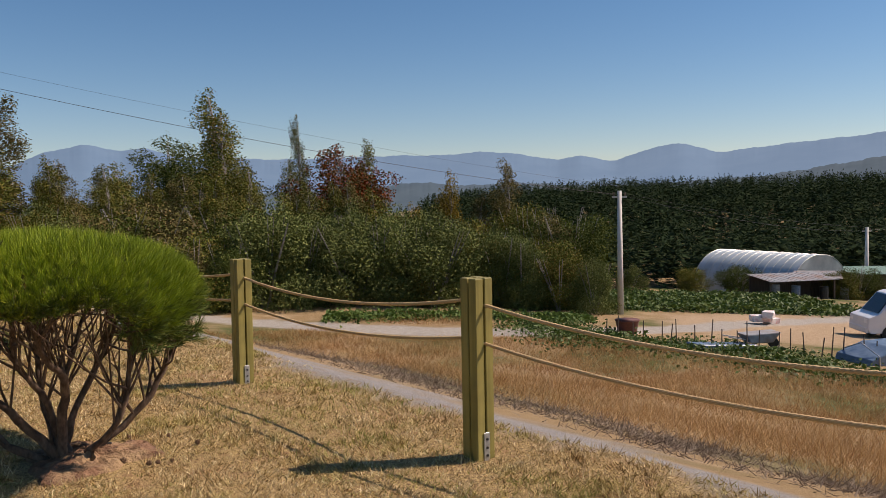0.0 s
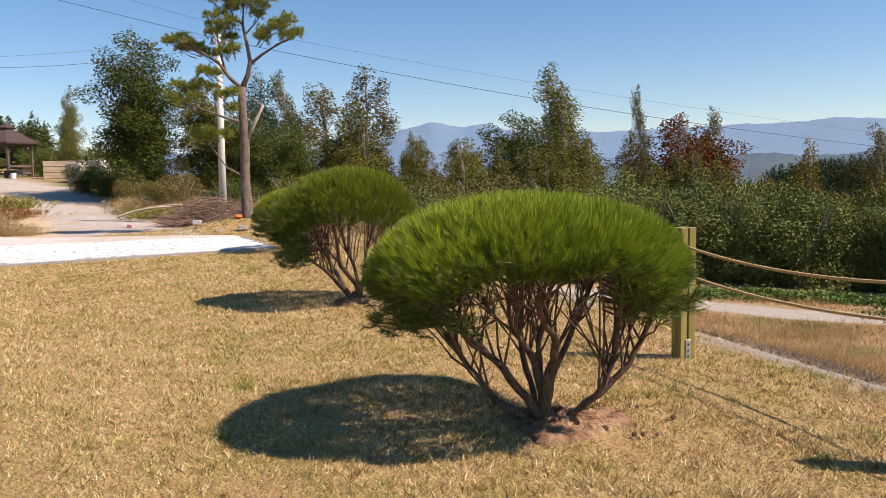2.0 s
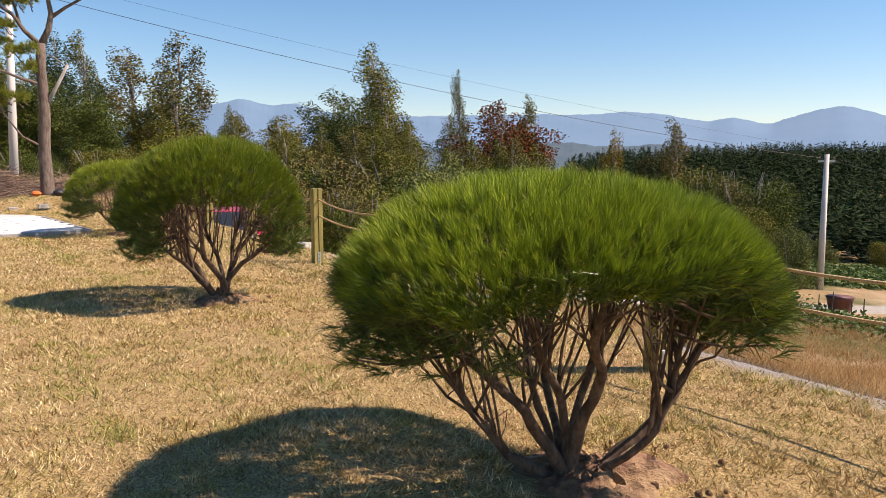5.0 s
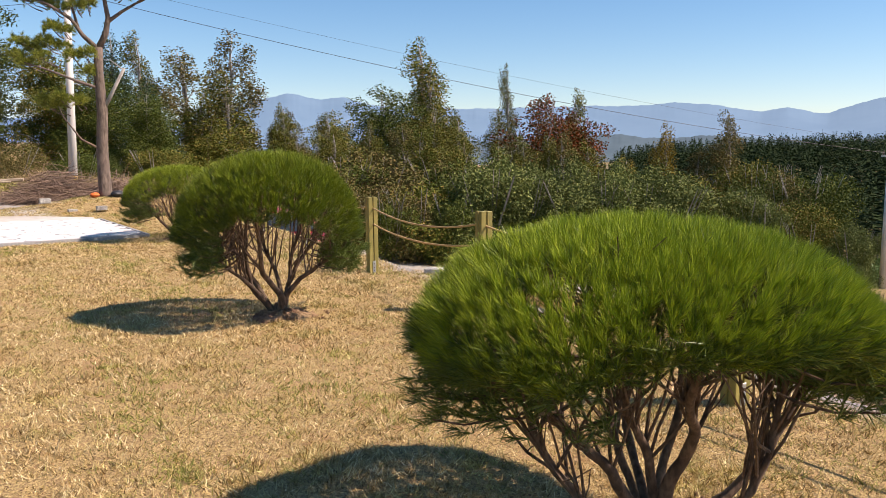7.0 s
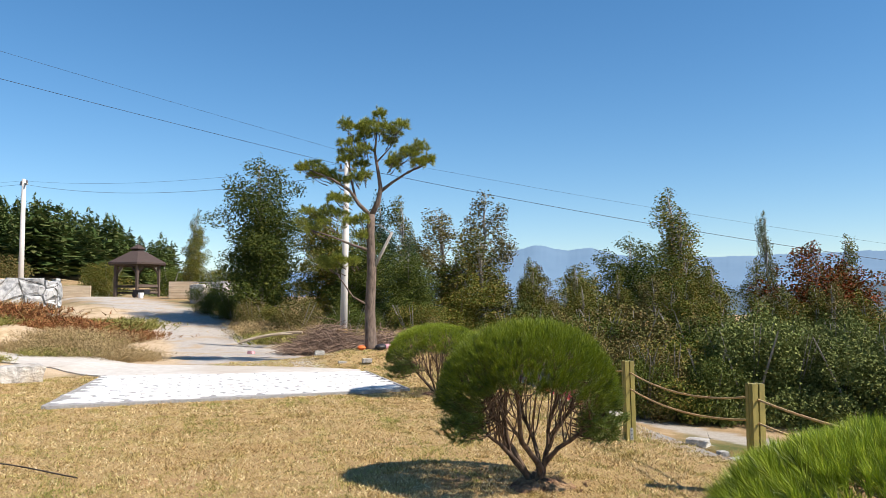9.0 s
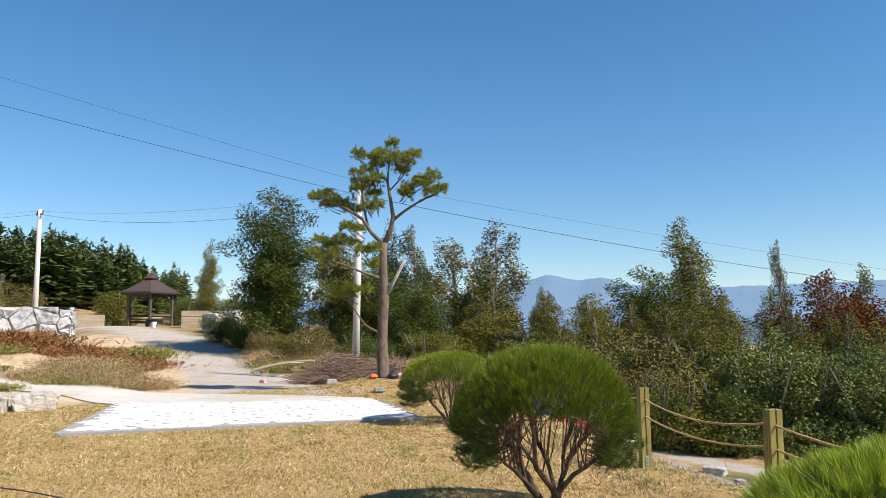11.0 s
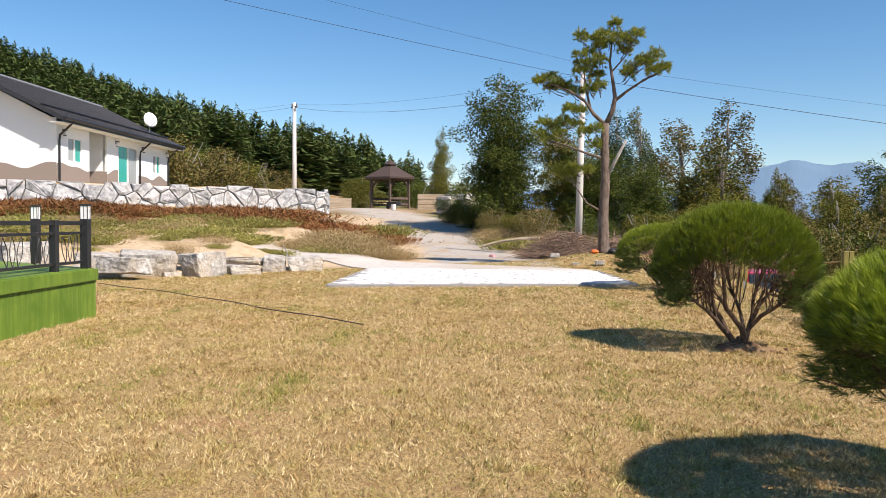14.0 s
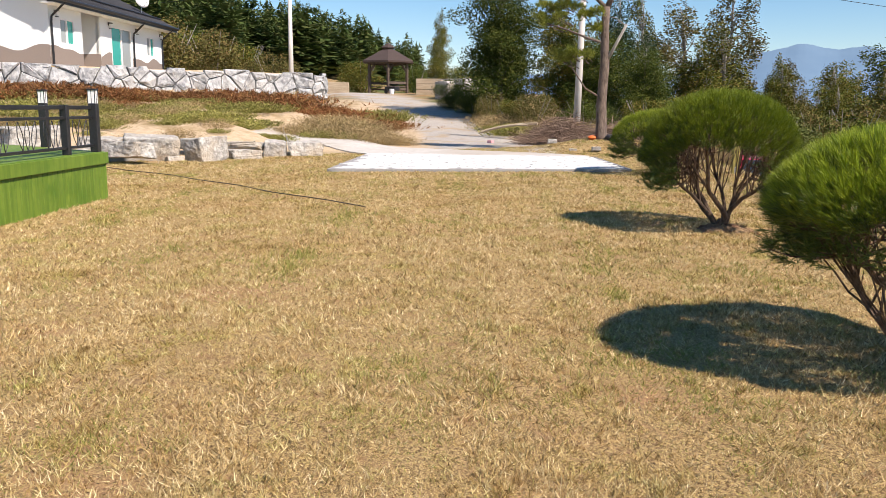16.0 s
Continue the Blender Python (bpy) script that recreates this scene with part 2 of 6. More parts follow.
def smooth(a):
    a = np.clip(a, 0, 1)
    return a * a * (3 - 2 * a)


def uv_of(x, y):
    return (x - P1.x) * FOUT.x + (y - P1.y) * FOUT.y, (x - P1.x) * FDIR.x + (y - P1.y) * FDIR.y


def wall_x(y):
    return -31.7 - 0.16 * (22.7 - y)


def height(x, y):
    """The ground's height; takes numbers or arrays."""
    x, y = np.asarray(x, float), np.asarray(y, float)
    u, v = uv_of(x, y)
    uu = np.maximum(u - 0.55, 0)
    drop = -5.0 * (1 - np.exp(-uu / 14)) - 0.035 * np.clip(u - 30, 0, 90)
    drop = drop - 1.1 * smooth((u - 0.7) / 1.8) * smooth((v - 7) / 4) * smooth((22 - u) / 14)
    drop = drop * (1 - 0.6 * smooth((v - 24) / 30) * smooth((-8 - x) / 20) * smooth((80 - y) / 30))
    far = np.hypot(x, y - 1)
    left = smooth((-u - 0.5) / 3)
    up = 2.3 * smooth((far - 28) / 32) * left
    q = np.clip(-(x + 18), 0, 20)
    b = (x + 16) * -0.483 + (y - 14.5) * -0.875
    bank = (0.40 * smooth((q - 0.6) / 3.4) + 0.085 * q) * smooth((b + 1.5) / 3.5) * left
    lane = smooth((y - 13.0) / 1.0) * smooth((17.6 - y) / 1.0) * smooth((x + 25.5) / 2.5)
    bank = bank * (1 - lane) + np.minimum(bank, 0.045 * np.clip(-(x + 16.5), 0, 12)) * lane
    z = drop + np.maximum(up * smooth((3 - b) / 6), bank)
    plat = smooth((wall_x(y) - x) / 0.7) * smooth((23.2 - y) / 0.9)
    z = z * (1 - plat) + np.maximum(z, 2.8) * plat
    mound = 0.42 * np.exp(-((x + 14.6) ** 2 + (y - 21.8) ** 2) / 3.6)
    z = z + mound
    z = z + 34 * np.maximum(np.exp(-((x + 192) ** 2 / 7200 + (y - 8) ** 2 / 8200)) - 0.09, 0)
    z = z + 10.0 * smooth((y + 0.55 * x - 125) / 150) * smooth((x + 70) / 110) - 3.5 * smooth((far - 55) / 40) * smooth((u - 20) / 40)
    return z


def h(x, y):
    return float(height(x, y))


def grow(a, b, step, out, n):
    k = out ** np.arange(1, n + 1)
    lo, hi = a - step * np.cumsum(k), b + step * np.cumsum(k)
    return np.concatenate([lo[::-1], np.arange(a, b + step / 2, step), hi])


def np_mesh(name, co, idx):
    me = bpy.data.meshes.new(name)
    co, idx = np.ascontiguousarray(co, np.float32), np.ascontiguousarray(idx, np.int32)
    m, k = idx.shape
    me.vertices.add(len(co))
    me.vertices.foreach_set("co", co.ravel())
    me.loops.add(m * k)
    me.loops.foreach_set("vertex_index", idx.ravel())
    me.polygons.add(m)
    me.polygons.foreach_set("loop_start", np.arange(0, m * k, k, dtype=np.int32))
    me.update(calc_edges=True)
    return me


RNG = np.random.default_rng(7)


def wobble(x, y, s, seed=0.0):
    """A cheap smooth waviness between about -1 and 1."""
    return (np.sin(x * s + 1.7 * seed + 1.3 * np.sin(y * s * 0.7)) + np.sin(y * s * 1.3 + seed + 1.1 * np.sin(x * s * 0.9)) + np.sin((x + y) * s * 2.1 + seed)) / 3


def road_mask(x, y, line, half):
    best = np.full(np.shape(x), 1e9)
    for (ax, ay), (bx, by) in zip(line, line[1:]):
        dx, dy = bx - ax, by - ay
        k = np.clip(((x - ax) * dx + (y - ay) * dy) / (dx * dx + dy * dy), 0, 1)
        best = np.minimum(best, np.hypot(x - ax - k * dx, y - ay - k * dy))
    return best - half


LOW_ROAD = [(-19, 42), (-11.4, 38.4), (-6.8, 36.0), (-2.6, 34.3), (0.7, 32.8), (6, 32.1), (9.2, 33.7), (12.5, 35.3), (15.2, 37.2), (24, 42), (36, 52)]
DRIVE_UP = [(-15.6, 17.8), (-17.5, 19.6), (-23.2, 24.2), (-30, 28.8), (-36, 32), (-44, 34.5), (-60, 40)]


def zones(x, y):
    """How far each kind of ground covers a place, 0 to 1."""
    u, v = uv_of(x, y)
    w = wobble(x, y, 1.6) * 0.14 + wobble(x, y, 5.0, 2) * 0.08
    lawn = smooth((0.62 - u - w) / 0.25) * smooth((x + 18.0 - w) / 0.4 + 0.5) * smooth((27.5 - far_of(x, y)) / 2)
    gravel = smooth((u - 0.4 + 2 * w) / 0.3) * smooth((2.0 - u + 3 * w) / 0.6) * smooth((14 - v) / 3)
    road = smooth((0.25 - road_mask(x, y, LOW_ROAD, 0.95) + w) / 0.3)
    up = smooth((0.4 - road_mask(x, y, DRIVE_UP, 1.6) + 2 * w) / 0.6)
    yard = smooth((9 - np.hypot(x - 19, (y - 36) * 1.2) + 4 * w) / 2)
    bank = smooth((-17.2 - x) / 1.5) * smooth((32 - y) / 2) * smooth((x + 44) / 2)
    return lawn, gravel, road, up, yard, bank


def far_of(x, y):
    return np.hypot(x, y - 1)


xs, ys = grow(-24, 14, 0.2, 1.13, 56), grow(-5, 34, 0.2, 1.13, 56)
gx, gy = np.meshgrid(xs, ys)
gz = height(gx, gy)
gz = gz + 0.008 * wobble(gx, gy, 2.2, 1) * (far_of(gx, gy) < 60) + 0.35 * wobble(gx, gy, 0.05, 3) * smooth((far_of(gx, gy) - 60) / 60)
nx, ny = len(xs), len(ys)
ii = np.arange(nx * ny).reshape(ny, nx)
quads = np.stack([ii[:-1, :-1], ii[:-1, 1:], ii[1:, 1:], ii[1:, :-1]], -1).reshape(-1, 4)
ground_mesh = np_mesh("ground", np.stack([gx, gy, gz], -1).reshape(-1, 3), quads)
for key, val in zip(("lawn", "gravel", "road", "driveup", "yard", "bank"), zones(gx, gy)):
    ground_mesh.attributes.new(key, "FLOAT", "POINT").data.foreach_set("value", val.astype(np.float32).ravel())
ground_mesh.polygons.foreach_set("use_smooth", np.ones(len(quads), bool))


def ground_material():
    m, nt, b = nodes_of("ground")

    def attr(key):
        a = nt.nodes.new("ShaderNodeAttribute")
        a.attribute_name = key
        return a.outputs["Fac"]
    fine, mid, big, huge = noise_of(nt, 45, 6), noise_of(nt, 6, 5), noise_of(nt, 0.9, 4), noise_of(nt, 0.12, 4)
    wild = mixed(nt, ramp(nt, fine, 0.35, 0.65), (0.24, 0.16, 0.075), (0.36, 0.25, 0.13))
    wild = mixed(nt, ramp(nt, big, 0.5, 0.68), wild, (0.40, 0.29, 0.17))
    wild = mixed(nt, ramp(nt, huge, 0.5, 0.6), wild, (0.10, 0.11, 0.035))
    lawn = mixed(nt, ramp(nt, fine, 0.38, 0.62), (0.13, 0.075, 0.035), (0.40, 0.27, 0.13))
    lawn = mixed(nt, ramp(nt, noise_of(nt, 130, 3), 0.46, 0.62), lawn, (0.56, 0.41, 0.17))
    lawn = mixed(nt, ramp(nt, mid, 0.55, 0.75), lawn, (0.30, 0.17, 0.085))
    lawn = mixed(nt, ramp(nt, big, 0.56, 0.75), lawn, (0.38, 0.22, 0.115))
    gravel = mixed(nt, ramp(nt, noise_of(nt, 90, 3), 0.4, 0.6), (0.17, 0.16, 0.148), (0.37, 0.352, 0.326))
    gravel = mixed(nt, ramp(nt, mid, 0.54, 0.68), gravel, (0.27, 0.20, 0.14))
    sand = mixed(nt, ramp(nt, mid, 0.3, 0.7), (0.46, 0.34, 0.21), (0.60, 0.47, 0.32))
    sand = mixed(nt, ramp(nt, big, 0.52, 0.66), sand, (0.34, 0.25, 0.13))
    conc = mixed(nt, ramp(nt, mid, 0.3, 0.7), (0.31, 0.28, 0.235), (0.42, 0.385, 0.33))
    track = mixed(nt, ramp(nt, mid, 0.3, 0.7), (0.36, 0.33, 0.29), (0.48, 0.44, 0.39))
    track = mixed(nt, ramp(nt, big, 0.5, 0.65), track, (0.42, 0.33, 0.23))
    yard = mixed(nt, ramp(nt, mid, 0.3, 0.7), (0.36, 0.25, 0.145), (0.45, 0.33, 0.21))
    col = mixed(nt, attr("lawn"), wild, lawn)
    for key, c in (("bank", sand), ("yard", yard), ("gravel", gravel), ("road", conc), ("driveup", track)):
        col = mixed(nt, attr(key), col, c)
    nt.links.new(col, b.inputs["Base Color"])
    b.inputs["Roughness"].default_value = 0.95
    b.inputs["Specular IOR Level"].default_value = 0.15
    bumped(nt, b, fine, 0.9, 0.03)
    return m


ground_mesh.materials.append(ground_material())
ground = tagged(new("ground", ground_mesh), "dry straw-coloured lawn falling away to dead grass, gravel and farm tracks", "ground", kind="structure")


# ---------------------------------------------------------------- mesh tools
def part(name, mesh, material, parent=None, label="", at=None, smooth_faces=False):
    """One mesh object; mesh is a bmesh or a mesh."""
    if isinstance(mesh, bmesh.types.BMesh):
        bm, mesh = mesh, bpy.data.meshes.new(name)
        bm.to_mesh(mesh)
        bm.free()
    if material and not mesh.materials:
        mesh.materials.append(material)
    if smooth_faces:
        mesh.polygons.foreach_set("use_smooth", np.ones(len(mesh.polygons), bool))
    ob = new(name, mesh)
    if parent:
        ob.parent = parent
    if at is not None:
        ob.matrix_basis = at
    if label:
        ob["label"] = label
    return ob


def thing(name, m, label, category, group="", kind=""):
    ob = new(name)
    ob.empty_display_size = 0.1
    ob.matrix_basis = m
    return tagged(ob, label, category, group, kind)


def box(bm, x, y, z, sx, sy, sz, bevel=0.0, rot=None):
    """A box with its base's middle at x, y, z."""
    m = Matrix.Translation((x, y, z)) @ (rot or Matrix.Identity(4)) @ Matrix.Translation((0, 0, sz / 2)) @ Matrix.Diagonal((sx, sy, sz, 1))
    r = bmesh.ops.create_cube(bm, size=1, matrix=m)
    if bevel:
        es = list({e for v in r["verts"] for e in v.link_edges})
        bmesh.ops.bevel(bm, geom=es, offset=bevel, segments=1, profile=0.5, affect="EDGES")
    return bm


def boxes(*rows):
    bm = bmesh.new()
    for r in rows:
        box(bm, *r)
    return bm


def tube(bm, pts, radii, sides=6, cap=True):
    """A tapered tube along points."""
    rings = []
    pts = [Vector(p) for p in pts]
    q = last = None
    for i, p in enumerate(pts):
        a, b = pts[max(i - 1, 0)], pts[min(i + 1, len(pts) - 1)]
        way = (b - a).normalized() if (b - a).length > 1e-6 else Vector((0, 0, 1))
        q = last.rotation_difference(way) @ q if q else way.to_track_quat("Z", "Y")
        last = way
        r = radii[i] if isinstance(radii, (list, tuple)) else radii
        rings.append([bm.verts.new(p + q @ Vector((r * math.cos(2 * math.pi * k / sides), r * math.sin(2 * math.pi * k / sides), 0))) for k in range(sides)])
    for a, b in zip(rings, rings[1:]):
        for k in range(sides):
            bm.faces.new((a[k], a[(k + 1) % sides], b[(k + 1) % sides], b[k]))
    if cap:
        bm.faces.new(rings[0][::-1])
        bm.faces.new(rings[-1])
    return bm


def tubes(*rows):
    bm = bmesh.new()
    for r in rows:
        tube(bm, *r)
    return bm


def bend(a, b, sag, n=10, jitter=0.0, rnd=None):
    """Points from a to b that bow by sag (down if positive)."""
    a, b = Vector(a), Vector(b)
    out = []
    for i in range(n + 1):
        k = i / n
        p = a.lerp(b, k) - Vector((0, 0, 4 * sag * k * (1 - k)))
        if rnd and 0 < i < n:
            p += Vector((rnd.uniform(-1, 1), rnd.uniform(-1, 1), rnd.uniform(-1, 1))) * jitter
        out.append(p)
    return out


def blades(base, direction, length, width, rng):
    """Thin triangles, one each, from base points along directions."""
    n = len(base)
    side = np.cross(direction, rng.normal(size=(n, 3)))
    side /= np.linalg.norm(side, axis=1, keepdims=True) + 1e-9
    w = (width * np.ones(n))[:, None] * 0.5
    tip = base + direction * np.asarray(length).reshape(-1, 1)
    co = np.stack([base - side * w, base + side * w, tip], 1).reshape(-1, 3)
    return co, np.arange(3 * n).reshape(-1, 3)


def leaf_quads(centre, size, rng, up=0.3):
    """Folded leaf-like quads turned at random."""
    n = len(centre)
    a = rng.normal(size=(n, 3))
    a[:, 2] *= 0.6
    a /= np.linalg.norm(a, axis=1, keepdims=True)
    nrm = rng.normal(size=(n, 3)) + np.array((0, 0, up))
    b = np.cross(nrm, a)
    b /= np.linalg.norm(b, axis=1, keepdims=True) + 1e-9
    s = np.asarray(size).reshape(-1, 1)
    co = np.stack([centre - a * s, centre + b * s * 0.55, centre + a * s, centre - b * s * 0.55], 1).reshape(-1, 3)
    return co, np.arange(4 * n).reshape(-1, 4)


# ---------------------------------------------------------------- paving, fence
def patio():
    """Stamped white paving beside the lawn, laid 3 cm proud."""
    rim = [(-9.45, 15.35), (-12.62, 18.38), (-17.12, 14.55), (-13.05, 10.35)]
    th = thing("patio", pose(0, 0, 0), "pale white stamped stone-pattern paving beside the lawn", "paving", kind="structure")
    bm = bmesh.new()
    top = [bm.verts.new((x, y, 0.04)) for x, y in rim]
    low = [bm.verts.new((x, y, -0.2)) for x, y in rim]
    bm.faces.new(top)
    for i in range(len(rim)):
        j = (i + 1) % len(rim)
        bm.faces.new((top[i], low[i], low[j], top[j]))
    bmesh.ops.recalc_face_normals(bm, faces=bm.faces)
    part("slab", bm, M_PAVER_JOINT, th)
    for k in (0, 2, 3):
        a, b = Vector(rim[k]), Vector(rim[(k + 1) % len(rim)])
        d = b - a
        mid = (a + b) / 2 + Vector((d.y, -d.x)).normalized() * 0.035
        part("edging", boxes((mid.x, mid.y, -0.15, d.length, 0.06, 0.205, 0.006, Matrix.Rotation(math.atan2(d.y, d.x), 4, "Z"))), M_PAVER_JOINT, th, "thin grey edging strip")
    return th, rim


PATIO, PATIO_RIM = patio()


def in_polygon(x, y, rim):
    inside = np.zeros(np.shape(x), bool)
    n = len(rim)
    for i in range(n):
        (ax, ay), (bx, by) = rim[i], rim[(i + 1) % n]
        inside = inside ^ (((ay > y) != (by > y)) & (x < (bx - ax) * (y - ay) / (by - ay + 1e-12) + ax))
    return inside


def in_patio(x, y):
    return in_polygon(x, y, PATIO_RIM)




LANE_NEAR = [(-23.6, 14.55), (-21.4, 14.5), (-19.3, 14.65), (-17.3, 14.6), (-15.8, 15.75), (-14.2, 17.1), (-12.75, 18.42)]
LANE_FAR = [(-24.0, 15.7), (-22.6, 16.1), (-20.6, 17.1), (-18.6, 17.8), (-17.2, 18.2), (-15.4, 18.5), (-13.0, 18.75)]


def in_lane(x, y):
    return in_polygon(x, y, LANE_NEAR + LANE_FAR[::-1])


def drive():
    """The concrete lane that runs along the paving's far edge, in poured bays."""
    bm = bmesh.new()
    prev = None
    n = 48
    for i in range(n + 1):
        q = i / n * (len(LANE_NEAR) - 1)
        k = min(int(q), len(LANE_NEAR) - 2)
        a = Vector(LANE_NEAR[k]).lerp(Vector(LANE_NEAR[k + 1]), q - k)
        b = Vector(LANE_FAR[k]).lerp(Vector(LANE_FAR[k + 1]), q - k)
        row = []
        for f, dz in ((0, -0.1), (0, 0.03), (0.25, 0.034), (0.5, 0.034), (0.75, 0.034), (1, 0.03), (1, -0.1)):
            p = a.lerp(b, f)
            row.append(bm.verts.new((p.x, p.y, h(p.x, p.y) + dz)))
        if prev:
            for m in range(6):
                bm.faces.new((prev[m], prev[m + 1], row[m + 1], row[m]))
        prev = row
    bmesh.ops.recalc_face_normals(bm, faces=bm.faces)
    return tagged(part("driveway", bm, M_CONCRETE, smooth_faces=False), "pale concrete lane between paving, boulders and bank", "driveway", kind="structure")


drive()
FANG = math.degrees(math.atan2(FDIR.y, FDIR.x))
POST_AT = [(3.15, 3.25), (1.30, 5.39), (-0.38, 7.29), (-2.30, 9.75), (-4.10, 12.0), (-5.96, 14.35), (-7.8, 16.7), (-9.7, 19.05), (-11.55, 21.4), (-13.4, 23.7)]


def rope_post(height_m=0.95):
    th = thing("fence_post", pose(0, 0, 0), "square green-stained timber post with grooves, standing on lawn edge", "fence post", "rope fence posts")
    w, g = 0.054, 0.010
    for sx in (-1, 1):
        for sy in (-1, 1):
            part("timber", box(bmesh.new(), sx * (w + g) / 2, sy * (w + g) / 2, -0.05, w, w, height_m + 0.05, 0.0035), M_POST, th)
    # dark cross inside the timbers paints the grooves' shade
    part("core", boxes((0, 0, -0.05, w * 1.4, g + 0.003, height_m + 0.03), (0, 0, -0.05, g + 0.003, w * 1.4, height_m + 0.031)), M_GROOVE_SHADE, th)
    bm = boxes((-0.0625, 0, 0.005, 0.006, 0.04, 0.15, 0.002))
    br = part("bracket", bm, M_STEEL, th, "galvanised steel bracket")
    for z in (0.035, 0.075, 0.12):
        part("bolt", tubes(([(-0.0652, 0, z), (-0.0695, 0, z)], 0.0075, 8)), M_BLACK, br)
    return th


first_post = rope_post()
LEAN = [(0, 0), (-0.6, -0.9), (0.3, -0.7), (0.4, 0.5), (-0.5, 0.3), (0.8, 0), (0, 0.5), (0, 0), (0.5, 0), (0, 0)]
for k, ((px, py), (la, lb)) in enumerate(zip(POST_AT, LEAN)):
    m = pose(px, py, h(px, py) - 0.01, la, lb, FANG)
    if k == 0:
        first_post.matrix_basis = m
    else:
        copy_thing(first_post, m)


def rope(a, b, sag, r=0.0085):
    """Three strands twisted round a hanging line."""
    a, b = Vector(a), Vector(b)
    n = int((b - a).length / 0.016)
    k = np.linspace(0, 1, n)
    mid = np.array(a)[None] * (1 - k[:, None]) + np.array(b)[None] * k[:, None]
    mid[:, 2] -= 4 * sag * k * (1 - k)
    d = np.array((b - a).normalized())
    s = np.cross(d, (0, 0, 1))
    s /= np.linalg.norm(s)
    t = np.cross(s, d)
    cos, faces = [], []
    for strand in range(3):
        ph = 2 * math.pi * (strand / 3) + k * (b - a).length * 2 * math.pi / 0.075
        c = mid + r * 0.55 * (np.cos(ph)[:, None] * s + np.sin(ph)[:, None] * t)
        o = sum(len(q) for q in cos)
        ring = [c + r * 0.75 * (math.cos(q) * s + math.sin(q) * t) for q in np.arange(5) * 2 * math.pi / 5]
        cos.append(np.stack(ring, 1).reshape(-1, 3))
        base = o + np.arange(n - 1)[:, None] * 5
        for j in range(5):
            j2 = (j + 1) % 5
            faces.append(np.concatenate([base + j, base + j2, base + 5 + j2, base + 5 + j], 1))
    ob = part("rope", np_mesh("rope", np.concatenate(cos), np.concatenate(faces)), M_ROPE, smooth_faces=True)
    return tagged(ob, "slack twisted natural-fibre rope strung between green timber posts", "rope", "fence ropes")


for k in range(len(POST_AT) - 1):
    (ax, ay), (bx, by) = POST_AT[k], POST_AT[k + 1]
    for za, zb, sag in ((0.83, 0.81, 0.10), (0.63, 0.61, 0.085)):
        rope((ax, ay, h(ax, ay) + za), (bx, by, h(bx, by) + zb), sag + 0.02 * math.sin(k * 2.3 + za))


# ---------------------------------------------------------------- clipped pine shrubs
def smooth_line(pts, per=4, jitter=0.0, rnd=None):
    """A rounded line through points."""
    pts = [Vector(p) for p in pts]
    out = []
    for i in range(len(pts) - 1):
        p0, p1, p2, p3 = pts[max(i - 1, 0)], pts[i], pts[i + 1], pts[min(i + 2, len(pts) - 1)]
        for j in range(per):
            t = j / per
            p = 0.5 * (2 * p1 + (p2 - p0) * t + (2 * p0 - 5 * p1 + 4 * p2 - p3) * t * t + (3 * p1 - p0 - 3 * p2 + p3) * t ** 3)
            if rnd and out:
                p = p + Vector((rnd.uniform(-1, 1), rnd.uniform(-1, 1), rnd.uniform(-1, 1))) * jitter
            out.append(p)
    return out + [pts[-1]]


